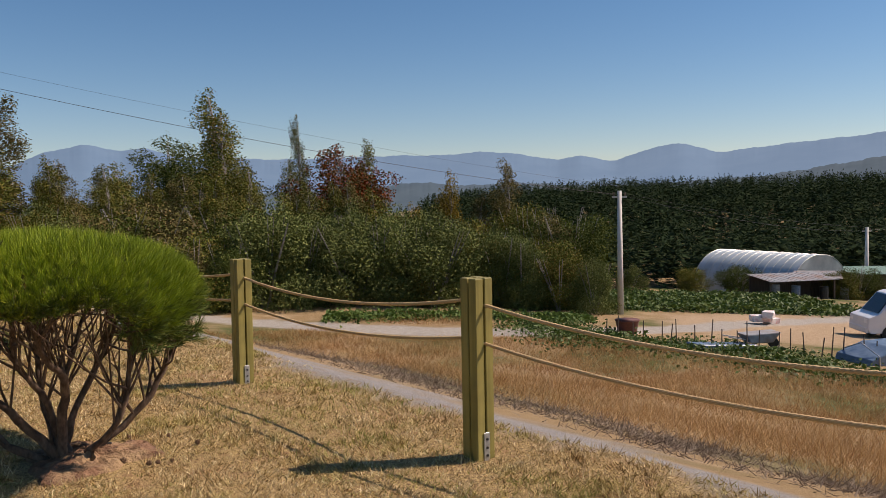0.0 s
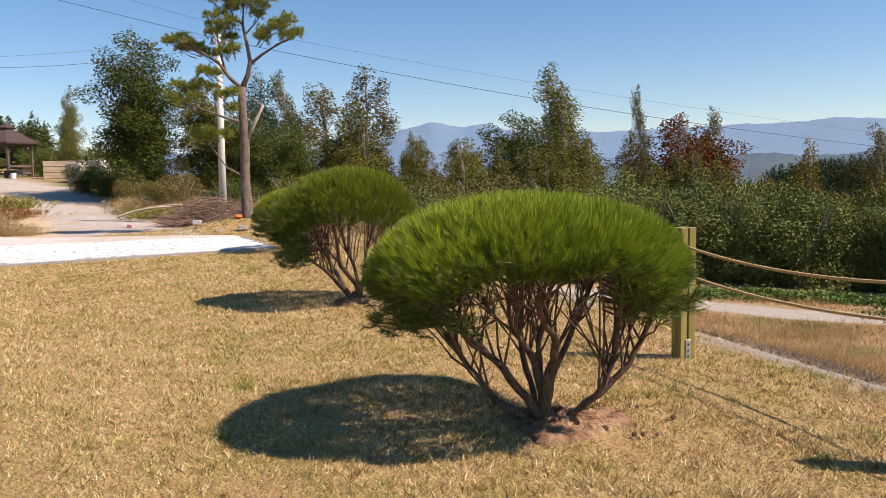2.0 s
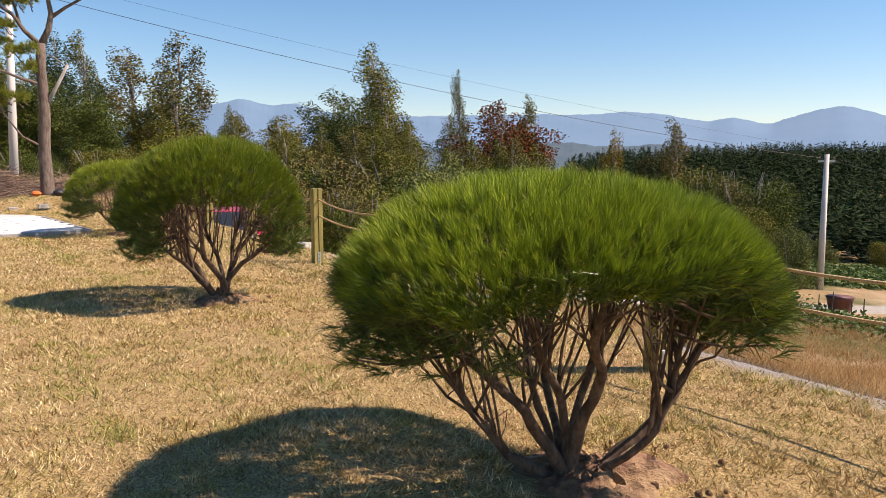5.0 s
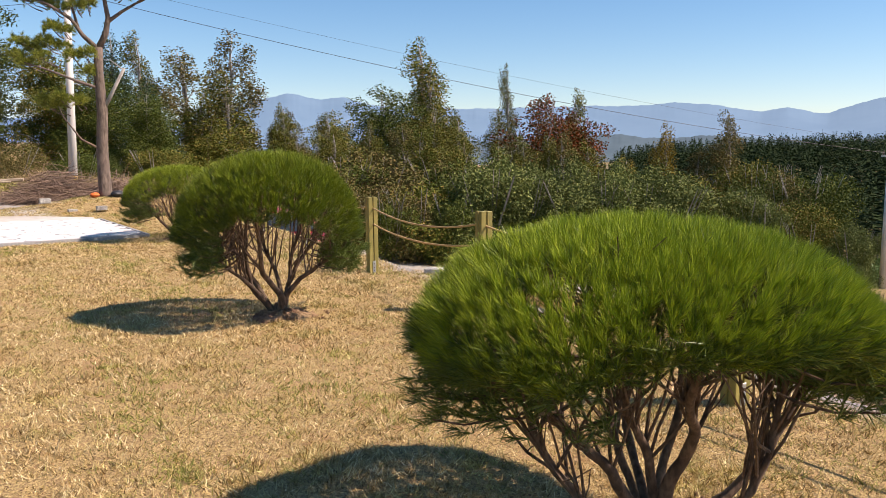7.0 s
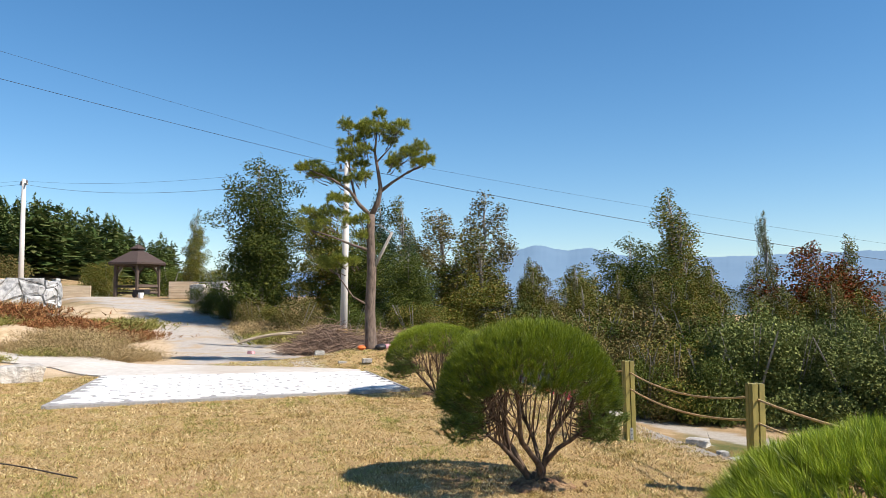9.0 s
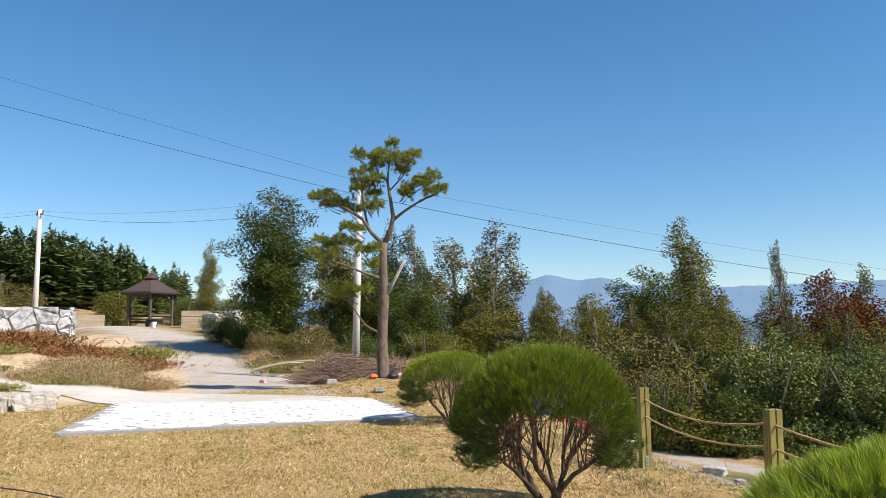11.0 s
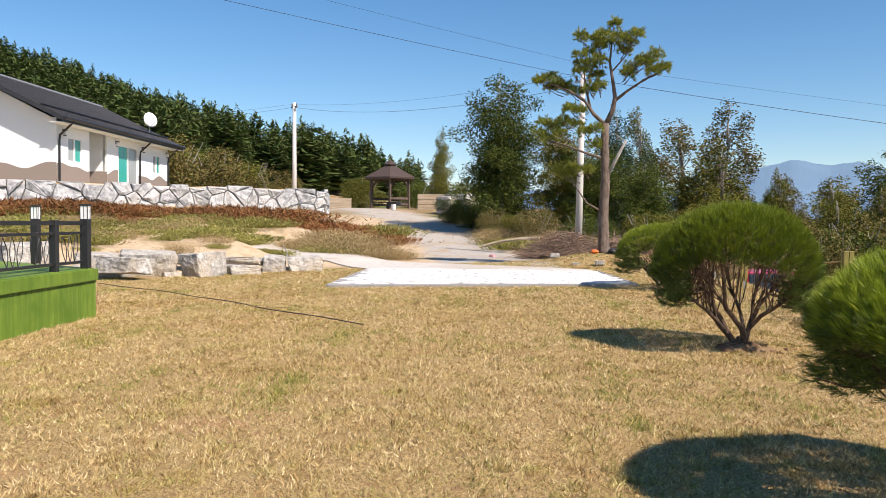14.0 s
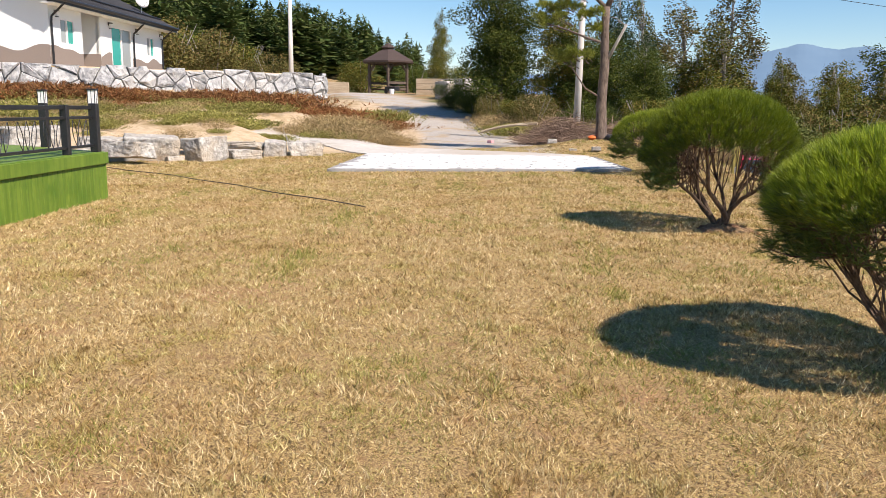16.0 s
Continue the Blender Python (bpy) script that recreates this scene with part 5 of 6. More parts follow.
deck()
hose_pts = []
for k in range(41):
    q = k / 40
    x = -16.9 + 9.0 * q
    y = 7.05 + 0.25 * math.sin(4.2 * q) + 0.45 * q * q + 0.04 * math.sin(23 * q)
    hose_pts.append((x, y, h(x, y) + 0.028))
tagged(part("garden_hose", tubes((hose_pts, 0.0075, 6)), M_HOSE, smooth_faces=True), "dark hose lying across the dry lawn", "hose")


# ---------------------------------------------------------------- house
def house():
    A, B = Vector((-39.15, 13.55)), Vector((-48.4, 22.95))
    d = (B - A).normalized()
    L, W, z0, hw = (B - A).length, 9.0, 3.02, 2.95
    ang = math.degrees(math.atan2(d.y, d.x))
    th = thing("house", pose(A.x, A.y, z0, 0, 0, ang), "single-storey white rendered house with dark metal roof", "house")
    # x runs along the front, y to the back (left of x)
    holes = [(1.0, 2.35, 1.0, 2.15), (6.3, 8.8, 0.08, 2.3), (10.9, 12.0, 1.05, 2.15)]

    def front(xa, xb, y, openings):
        bm = bmesh.new()
        cuts = sorted({xa, xb, *[v for o in openings for v in o[:2]]})
        for a, b in zip(cuts, cuts[1:]):
            o = [o for o in openings if o[0] <= a and o[1] >= b]
            if o:
                box(bm, (a + b) / 2, y, -0.3, b - a, 0.25, 0.3 + o[0][2])
                box(bm, (a + b) / 2, y, o[0][3], b - a, 0.25, hw - o[0][3])
            else:
                box(bm, (a + b) / 2, y, -0.3, b - a, 0.25, hw + 0.3)
        return bm
    part("wall", front(0, 3.1, 0.125, holes[:1]), M_WHITEWALL, th)
    part("wall", front(3.1, 5.0, 1.3, []), M_WHITEWALL, th)
    part("wall", boxes((3.0, 0.7, -0.3, 0.2, 1.2, hw + 0.3), (5.1, 0.7, -0.3, 0.2, 1.2, hw + 0.3)), M_WHITEWALL, th)
    part("wall", front(5.0, L, 0.125, holes[1:]), M_WHITEWALL, th)
    part("wall", boxes((L - 0.125, W / 2, -0.3, 0.25, W - 0.5, hw + 0.3)), M_WHITEWALL, th)
    part("wall", boxes((L / 2, W - 0.125, -0.3, L, 0.25, hw + 0.3)), M_WHITEWALL, th)
    rise = 2.15
    for x in (0.125, L - 0.125):
        bm = bmesh.new()
        pr = [(0.25, -0.3), (W - 0.25, -0.3), (W - 0.25, hw), (W / 2, hw + rise), (0.25, hw)]
        a = [bm.verts.new((x - 0.125, y, z)) for y, z in pr]
        b = [bm.verts.new((x + 0.125, y, z)) for y, z in pr]
        bm.faces.new(a)
        bm.faces.new(b[::-1])
        for i in range(5):
            j = (i + 1) % 5
            bm.faces.new((a[j], a[i], b[i], b[j]))
        bmesh.ops.recalc_face_normals(bm, faces=bm.faces)
        part("gable", bm, M_WHITEWALL, th)
    # painted wavy base, 2 mm proud
    def wave(p0, p1, nrm, ph):
        bm = bmesh.new()
        n = max(6, int((p1 - p0).length / 0.12))
        prev = None
        for i in range(n + 1):
            p = p0.lerp(p1, i / n) + nrm * 0.004
            s = (p1 - p0).length * i / n + ph
            z = 0.78 + 0.10 * math.sin(s * 1.9) + 0.07 * math.sin(s * 3.3 + 1)
            row = (bm.verts.new((p.x, p.y, -0.3)), bm.verts.new((p.x, p.y, z)))
            if prev:
                bm.faces.new((prev[0], row[0], row[1], prev[1]))
            prev = row
        part("painted_base", bm, M_BROWNWALL, th, "grey-brown wavy painted wall base")
    f = Vector((0, -1, 0))
    wave(Vector((0, 0, 0)), Vector((3.1, 0, 0)), f, 0)
    wave(Vector((3.1, 1.175, 0)), Vector((5.0, 1.175, 0)), f, 2)
    wave(Vector((5.0, 0, 0)), Vector((6.25, 0, 0)), f, 3)
    wave(Vector((8.85, 0, 0)), Vector((L, 0, 0)), f, 1)
    wave(Vector((0, W, 0)), Vector((0, 0, 0)), Vector((-1, 0, 0)), 5)
    wave(Vector((5.0, 1.175, 0)), Vector((5.0, 0, 0)), Vector((-1, 0, 0)), 1)
    # roof
    over, eave = 0.75, 0.7
    for sgn in (1, -1):
        y_e = -eave if sgn > 0 else W + eave
        z_e = hw + rise - (W / 2 + eave) * rise / (W / 2) + 0.28
        z_r = hw + rise + 0.28
        bm = bmesh.new()
        vs = [(-over, y_e, z_e), (L + over, y_e, z_e), (L + over, W / 2, z_r), (-over, W / 2, z_r)]
        t = [bm.verts.new(v) for v in vs]
        b = [bm.verts.new((v[0], v[1], v[2] - 0.2)) for v in vs]
        bm.faces.new(t)
        bm.faces.new(b[::-1])
        for i in range(4):
            j = (i + 1) % 4
            bm.faces.new((t[i], b[i], b[j], t[j]))
        bmesh.ops.recalc_face_normals(bm, faces=bm.faces)
        roof = part("roof", bm, M_ROOF, th)
        if sgn > 0:
            bm = bmesh.new()
            n = int((L + 2 * over) / 0.3)
            for i in range(n + 1):
                x = -over + 0.02 + i * (L + 2 * over - 0.04) / n
                tube(bm, [(x, y_e + 0.01, z_e + 0.012), (x, W / 2, z_r + 0.012)], 0.022, 4, False)
            part("seams", bm, M_ROOF, roof)
            part("snow_bar", tubes(([(-over, y_e + 1.0, z_e + 0.56), (L + over, y_e + 1.0, z_e + 0.56)], 0.05, 6)), M_BLACK, roof)
    part("ridge_cap", tubes(([(-over, W / 2, z_r + 0.02), (L + over, W / 2, z_r + 0.02)], 0.09, 6)), M_STEEL, th)
    part("soffit", boxes((L / 2, -eave / 2 + 0.02, z_e - 0.26, L + 1.3, eave - 0.06, 0.04)), M_WHITEWALL, th)
    part("fascia", boxes((L / 2, -eave + 0.0, z_e - 0.24, L + 1.5, 0.05, 0.2)), M_BLACK, th)
    part("gutter", tubes(([(-over, -eave - 0.08, z_e - 0.06), (L + over, -eave - 0.08, z_e - 0.06)], 0.09, 8)), M_BLACK, th)
    for x in (0.12, 8.95, L - 0.1):
        part("downpipe", tubes(([(x, -eave - 0.08, z_e - 0.1), (x, -eave + 0.1, z_e - 0.3), (x, -0.10, z_e - 0.75), (x, -0.07, z_e - 1.0), (x, -0.07, -0.2)], 0.05, 8)), M_BLACK, th)
    for k, (xa, xb, za, zb) in enumerate(holes):
        wd = thing("window", pose((xa + xb) / 2, 0.06, za), "", "")
        wd.parent = th
        w, hh = xb - xa, zb - za
        part("frame", boxes((0, 0, 0, w, 0.1, 0.06), (0, 0, hh - 0.06, w, 0.1, 0.06), (-w / 2 + 0.03, 0, 0.06, 0.06, 0.1, hh - 0.12), (w / 2 - 0.03, 0, 0.06, 0.06, 0.1, hh - 0.12), (0, 0, 0.06, 0.07, 0.1, hh - 0.12)), M_WHITEPVC, wd)
        for sx, mt in ((-1, M_GLASS_TEAL if k == 1 else M_GLASS_GREY), (1, M_GLASS_GREY if k == 1 else M_GLASS_TEAL)):
            part("pane", boxes((sx * w / 4, 0.02, 0.06, w / 2 - 0.10, 0.02, hh - 0.12)), mt, wd)
    wd = thing("window", pose(-0.01, 4.4, 1.2, 0, 0, 90), "", "")
    wd.parent = th
    part("frame", boxes((0, 0.02, 0, 0.9, 0.07, 0.08), (0, 0.02, 0.72, 0.9, 0.07, 0.08), (-0.41, 0.02, 0.08, 0.08, 0.07, 0.64), (0.41, 0.02, 0.08, 0.08, 0.07, 0.64), (0, 0.02, 0.08, 0.06, 0.07, 0.64)), M_WHITEPVC, wd)
    part("pane", boxes((0, 0.01, 0.08, 0.74, 0.03, 0.64)), M_GLASS_DARK, wd)
    for x in (0.55, 6.0, 9.35, L - 0.3):
        lm = thing("wall_lamp", pose(x, -0.12, 2.2), "", "")
        lm.parent = th
        part("body", boxes((0, 0.08, 0.1, 0.08, 0.06, 0.16), (0, 0, 0.22, 0.05, 0.16, 0.03), (0, 0, 0.2, 0.18, 0.18, 0.04), (0, 0, -0.06, 0.12, 0.12, 0.03)), M_BLACK, lm)
        part("glass", boxes((0, 0, -0.03, 0.11, 0.11, 0.22)), M_LAMPGLASS, lm)
    # dish on the far end of the roof
    dish = thing("satellite_dish", th.matrix_basis @ pose(L - 0.6, 0.9, z_e + 0.78, 0, 0, -35), "round white satellite dish on the dark roof", "satellite dish")
    part("mast", tubes(([(0, 0, -0.12), (0, 0, 0.45), (0.0, -0.1, 0.55)], 0.03, 6)), M_STEEL, dish)
    bm = bmesh.new()
    bmesh.ops.create_cone(bm, cap_ends=True, segments=28, radius1=0.46, radius2=0.40, depth=0.07, matrix=Matrix.Translation((0, -0.16, 0.75)) @ Matrix.Rotation(radians(80), 4, "X"))
    part("reflector", bm, M_WHITEPVC, dish)
    part("feed_arm", tubes(([(0, -0.2, 0.35), (0, -0.65, 0.6)], 0.015, 5)), M_STEEL, dish)
    return th


house()


# ---------------------------------------------------------------- pavilion
def pavilion():
    x, y = -45.7, 38.55
    z = h(x, y)
    th = thing("pavilion", pose(x, y, z, 0, 0, 20), "small hexagonal wooden pavilion with brown shingle roof", "pavilion")
    R, hh = 1.55, 2.2
    for k in range(6):
        a = radians(60 * k)
        px, py = R * math.cos(a), R * math.sin(a)
        part("post", boxes((px, py, -0.1, 0.15, 0.15, hh + 0.1, 0.01)), M_BROWNWOOD, th)
        b = radians(60 * k + 60)
        qx, qy = R * math.cos(b), R * math.sin(b)
        mid, ang = ((px + qx) / 2, (py + qy) / 2), math.atan2(qy - py, qx - px)
        rot = Matrix.Rotation(ang, 4, "Z")
        part("beam", boxes((mid[0], mid[1], hh - 0.2, R, 0.1, 0.2, 0, rot)), M_BROWNWOOD, th)
        part("brace", tubes(([(px, py, hh - 0.75), (px + 0.28 * (qx - px), py + 0.28 * (qy - py), hh - 0.2)], 0.05, 4)), M_BROWNWOOD, th)
        part("brace", tubes(([(qx, qy, hh - 0.75), (qx - 0.28 * (qx - px), qy - 0.28 * (qy - py), hh - 0.2)], 0.05, 4)), M_BROWNWOOD, th)
        if k != 4:
            part("bench_seat", boxes((mid[0] * 0.85, mid[1] * 0.85, 0.42, R * 0.88, 0.36, 0.05, 0, rot)), M_BROWNWOOD, th)
            part("bench_back", boxes((mid[0], mid[1], 0.62, R, 0.05, 0.16, 0, rot), (mid[0], mid[1], 0.2, R, 0.05, 0.14, 0, rot)), M_BROWNWOOD, th)

    def hexroof(r0, r1, za, zb, thick):
        bm = bmesh.new()
        lo = [bm.verts.new((r0 * math.cos(radians(60 * k)), r0 * math.sin(radians(60 * k)), za)) for k in range(6)]
        hi = [bm.verts.new((r1 * math.cos(radians(60 * k)), r1 * math.sin(radians(60 * k)), zb)) for k in range(6)]
        un = [bm.verts.new((v.co.x, v.co.y, v.co.z - thick)) for v in lo]
        for k in range(6):
            j = (k + 1) % 6
            bm.faces.new((lo[k], lo[j], hi[j], hi[k]))
            bm.faces.new((un[j], un[k], lo[k], lo[j])[::-1])
        bm.faces.new(hi)
        bm.faces.new(un[::-1])
        return bm
    part("roof", hexroof(R + 0.5, 0.45, hh + 0.02, hh + 0.85, 0.12), M_SHINGLE, th)
    part("lantern", boxes((0, 0, hh + 0.8, 0.55, 0.55, 0.22)), M_BROWNWOOD, th)
    part("lantern_roof", hexroof(0.55, 0.06, hh + 1.0, hh + 1.3, 0.05), M_SHINGLE, th)


pavilion()


def planks(name, x, y, turn, w, rows, hgt, label, cat):
    th = thing(name, pose(x, y, h(x, y) - 0.05, 0, 0, turn), label, cat)
    for r in range(rows):
        part("plank", boxes((0, 0, r * hgt, w, 0.3, hgt - 0.015, 0.01)), M_PALEWOOD, th)


planks("timber_edging", -47.6, 34.6, 45, 3.0, 2, 0.42, "pale sawn timber edging beside the pavilion", "timber edging")
planks("timber_edging", -47.2, 32.4, 45, 1.6, 1, 0.2, "low pale timber edging by the yard", "timber edging")
crate = thing("wooden_crate", pose(-40.2, 37.6, h(-40.2, 37.6), 0, 0, 40), "pale wooden crate stack beside the pavilion", "crate")
for r in range(3):
    part("slat", boxes((0, 0, r * 0.36, 1.7, 0.9, 0.33, 0.01)), M_PALEWOOD, crate)
tagged(part("bucket", tubes(([(0, 0, 0), (0, 0, 0.35)], [0.14, 0.17], 12)), M_WHITEPVC, at=pose(-42.2, 36.0, h(-42.2, 36.0))), "white plastic bucket on the yard", "bucket")
tool = thing("barrow", pose(-42.9, 36.6, h(-42.9, 36.6), 0, 0, 10), "small black handcart parked by the pavilion", "handcart")
part("tray", boxes((0, 0, 0.2, 0.9, 0.55, 0.28, 0.02)), M_BLACK, tool)
for sx in (-0.3, 0.3):
    part("wheel", tubes(([(sx, -0.3, 0.15), (sx, -0.24, 0.15)], 0.15, 12)), M_RUBBER, tool)
tagged(part("bucket", tubes(([(0, 0, 0), (0, 0, 0.36)], [0.13, 0.16], 12)), M_WHITEPVC, at=pose(-45.6, 18.6, h(-45.6, 18.6))), "white plastic bucket by the house wall", "bucket")


# ---------------------------------------------------------------- poles and wires
def pole(x, y, top, label, band=False, arm=True, lean=(0, 0), r=0.15):
    z = h(x, y)
    th = thing("utility_pole", pose(x, y, z, lean[0], lean[1], 0), label, "utility pole")
    part("shaft", tubes(([(0, 0, -0.3), (0, 0, top - z)], [r * 1.15, r * 0.75], 14)), M_POLE, th, smooth_faces=True)
    if arm:
        part("crossarm", boxes((0, 0, top - z - 0.35, 0.7, 0.09, 0.09)), M_STEEL, th)
        for sx in (-0.28, 0.28):
            part("insulator", tubes(([(sx, 0, top - z - 0.26), (sx, 0, top - z - 0.08)], [0.045, 0.03], 8)), M_BROWNWOOD, th)
    if band:
        part("band", tubes(([(0, 0, 0.62), (0, 0, 0.78)], [r * 1.16, r * 1.14], 14)), M_YELLOW, th, "yellow and black warning band")


pole(-18.35, 25.1, 6.75, "slightly leaning pale concrete utility pole above brushwood", True, True, (0, 1.2), 0.125)
pole(-45.7, 30.4, 9.1, "pale concrete utility pole behind the stone wall", False, True)
pole(10.0, 40.3, 1.7, "pale concrete utility pole beside the low track", False, True, (0, 0), 0.14)
pole(35.2, 64.7, -1.4, "pale concrete utility pole by the sheds", False, True, (0, 0), 0.16)


def wire(a, b, sag, r=0.014):
    tagged(part("overhead_wire", tubes((bend(a, b, sag, 24), r, 4, False)), M_WIRE), "thin black overhead cable strung between poles", "cable", "overhead cables")


wire((-18.3, 25.1, 6.6), (-34, -11, 12.4), 0.35, 0.0070)
wire((-18.0, 25.0, 7.0), (-33.6, -11, 13.6), 0.3, 0.0042)
wire((-18.3, 25.1, 6.6), (10, 40.3, 1.5), 0.5, 0.0082)
wire((-18.0, 25.1, 7.0), (10, 40.3, 1.9), 0.35, 0.0036)
wire((-18.3, 25.1, 6.3), (-45.7, 30.4, 8.8), 0.6, 0.0073)
wire((-18.3, 25.1, 6.7), (-45.7, 30.4, 9.0), 0.4, 0.0045)
wire((-45.7, 30.4, 8.8), (-80, 22, 9.5), 0.5, 0.0073)
wire((-45.7, 30.4, 9.0), (-80, 22, 9.9), 0.4, 0.0045)
wire((10, 40.3, 1.5), (35.2, 64.7, -1.7), 0.5, 0.0064)
wire((10, 40.3, 1.6), (35.2, 64.7, -1.4), 0.3, 0.0045)
wire((35.2, 64.7, -1.6), (80, 75, -1.0), 0.6, 0.0064)
tagged(part("stake", tubes(([(0, 0, -0.1), (0.05, 0, 1.3)], 0.03, 6)), M_POLE, at=pose(-30.6, 22.4, h(-30.6, 22.4))), "short pale marker stake at the wall's end", "stake")


# ---------------------------------------------------------------- weeds and brush
def clump(name, seed, mat, n, hgt, spread, width, label, cat="weeds"):
    rng = np.random.default_rng(seed)
    base = np.concatenate([rng.normal(size=(n, 2)) * spread, np.zeros((n, 1))], 1)
    d = np.concatenate([base[:, :2] * 0.5 / spread + rng.normal(size=(n, 2)) * 0.35, np.ones((n, 1))], 1)
    d /= np.linalg.norm(d, axis=1, keepdims=True)
    co, idx = blades(base, d, rng.uniform(0.4, 1, n) * hgt, width, rng)
    m = n * 3
    pick = rng.integers(0, n, m)
    tw = base[pick] + d[pick] * (rng.uniform(0.25, 0.9, m) * hgt)[:, None]
    d2 = rng.normal(size=(m, 3)) + np.array((0, 0, 0.5))
    d2 /= np.linalg.norm(d2, axis=1, keepdims=True)
    c2, i2 = blades(tw, d2, rng.uniform(0.06, 0.16, m), width * 1.6, rng)
    return tagged(part(name, np_mesh(name, np.concatenate([co, c2]), np.concatenate([idx, i2 + len(co)])), mat), label, cat)


W_RED = clump("dead_plant", 1, M_WEED_RED, 520, 0.36, 0.36, 0.016, "dried red-brown plant clump on the bank", "plant")
W_GREEN = clump("weed", 2, M_WEED_GREEN, 420, 0.42, 0.34, 0.02, "low green weed clump on the sandy bank", "weed")
W_DRY = clump("weed", 3, M_WEED_DRY, 420, 0.65, 0.34, 0.010, "dry straw-coloured weed clump beside the track", "weed")


def strew(proto, places, group):
    places = [p for p in places if float(road_mask(np.array(p[0]), np.array(p[1]), DRIVE_UP, 1.75)) > 0.25 * p[2] and not in_lane(p[0], p[1])]
    for k, (x, y, s) in enumerate(places):
        m = pose(x, y, h(x, y) - 0.02, 0, 0, 77.0 * k)
        ob = copy_thing(proto, m) if k else proto
        ob.matrix_basis = m
        ob.scale = (s * 1.25, s * 1.25, s)
        ob["group"] = group


rnd = random.Random(4)
strew(W_RED, [(x, y, s) for x, y, s in [(wall_x(6 + 0.2 * k) + 2.2 + rnd.uniform(-1.6, 1.6) + 4.0 * max(0, math.sin(0.31 * k)) * rnd.random(), 4 + 19.5 * k / 109 + rnd.uniform(-0.5, 0.5), rnd.uniform(0.7, 1.7)) for k in range(0, 110, 2)]], "red-brown plants on the bank")
strew(W_GREEN, [(-25.5 + rnd.uniform(-4.2, 4.2) - 1.8 * k / 90, 4.5 + 15.5 * k / 90 + rnd.uniform(-0.7, 0.7), rnd.uniform(0.5, 1.0)) for k in range(0, 90, 2)] +
      [(-20.6 - 5.5 * rnd.random(), 5 + 11 * rnd.random(), rnd.uniform(0.25, 0.6)) for k in range(60)] +
      [(-21.5 + rnd.uniform(-1, 1), 16.2 + rnd.uniform(-0.5, 0.8), rnd.uniform(0.5, 0.8)) for k in range(14)] +
      [(-29 + 14 * rnd.random(), 26.6 + rnd.uniform(-0.6, 1.6), rnd.uniform(0.7, 1.3)) for k in range(26)] +
      [(-31.5 + rnd.uniform(-1.5, 1.5), 25.0 + rnd.uniform(-1, 1), rnd.uniform(0.9, 1.4)) for k in range(10)], "green weeds")
strew(W_DRY, [(-20.0 - 8 * rnd.random(), 5 + 15 * rnd.random(), rnd.uniform(0.3, 0.6)) for k in range(60)] + [(-21.5 + rnd.uniform(-2.2, 1.2), 17.2 + rnd.uniform(-0.9, 0.9), rnd.uniform(0.5, 0.9)) for k in range(24)] + [(-26 - 5 * rnd.random(), 20.5 + 2.5 * rnd.random(), rnd.uniform(0.6, 1.0)) for k in range(26)] +
      [(-30 + 16 * rnd.random(), 27.2 + rnd.uniform(-0.8, 1.6), rnd.uniform(0.8, 1.4)) for k in range(46)] + [(-12.5 + 9 * rnd.random(), 24.5 - 5 * rnd.random(), rnd.uniform(0.5, 0.9)) for k in range(24)], "dry weeds")


def brush_pile(x, y, r, n, seed, hgt):
    rnd = random.Random(seed)
    bm = bmesh.new()
    for _ in range(n):
        a, q = rnd.uniform(0, 6.28), math.sqrt(rnd.random())
        c = Vector((r * q * math.cos(a), 0.6 * r * q * math.sin(a), hgt * (1 - q) * rnd.random() + 0.05))
        d = Vector((rnd.uniform(-1, 1), rnd.uniform(-1, 1), rnd.uniform(-0.25, 0.45))).normalized() * rnd.uniform(0.3, 0.9)
        tube(bm, [c - d, c + Vector((0, 0, rnd.uniform(0, 0.12))), c + d], [0.004, rnd.uniform(0.006, 0.016), 0.003], 4, False)
    return tagged(part("brushwood", bm, M_BRUSH, at=pose(x, y, h(x, y), 0, 0, 30)), "tangled heap of dead brown brushwood by the pole", "brushwood", kind="stuff")


brush_pile(-18.1, 24.0, 1.45, 1300, 3, 1.15)
brush_pile(-16.2, 24.3, 1.2, 600, 4, 0.9)
tagged(part("log", tubes((bend((-20.6, 22.4, 0.42), (-18.6, 23.2, 0.75), -0.08, 6), 0.05, 7), (bend((-20.2, 21.9, 0.4), (-18.7, 22.8, 0.7), -0.1, 6), 0.035, 6)), M_PALEWOOD), "pale cut branch lying on the brushwood", "branch")
tagged(part("rubbish_bag", rock_mesh(77, 0.17, 0.12, 0.08, 0.1, 2), M_PINK, at=pose(-20.3, 22.6, h(-20.3, 22.6))), "pink and white plastic rubbish beside the track", "rubbish")
for k, (x, y, s) in enumerate(((-13.5, 19.75, 0.16), (-14.2, 19.6, 0.14), (-15.3, 20.0, 0.17))):
    tagged(part("kerb_stone", rock_mesh(90 + k, s * 1.1, s * 0.8, s * 0.5, 0.35, 2), M_ROCK, at=pose(x, y, h(x, y) - 0.07, 0, 0, 40)), "rough stone edging the paving", "stone", "edging stones")
for k, (x, y, s) in enumerate(((-3.35, 12.2, 0.13), (-2.75, 11.45, 0.10), (-4.9, 13.75, 0.14), (-3.0, 11.9, 0.07))):
    tagged(part("stone", rock_mesh(120 + k, s * 1.4, s, s * 0.5, 0.5, 2), M_ROCK, at=pose(x, y, h(x, y) - 0.03, 0, 0, 40 * k)), "pale stone half buried at the lawn edge", "stone", "stones at the lawn edge")


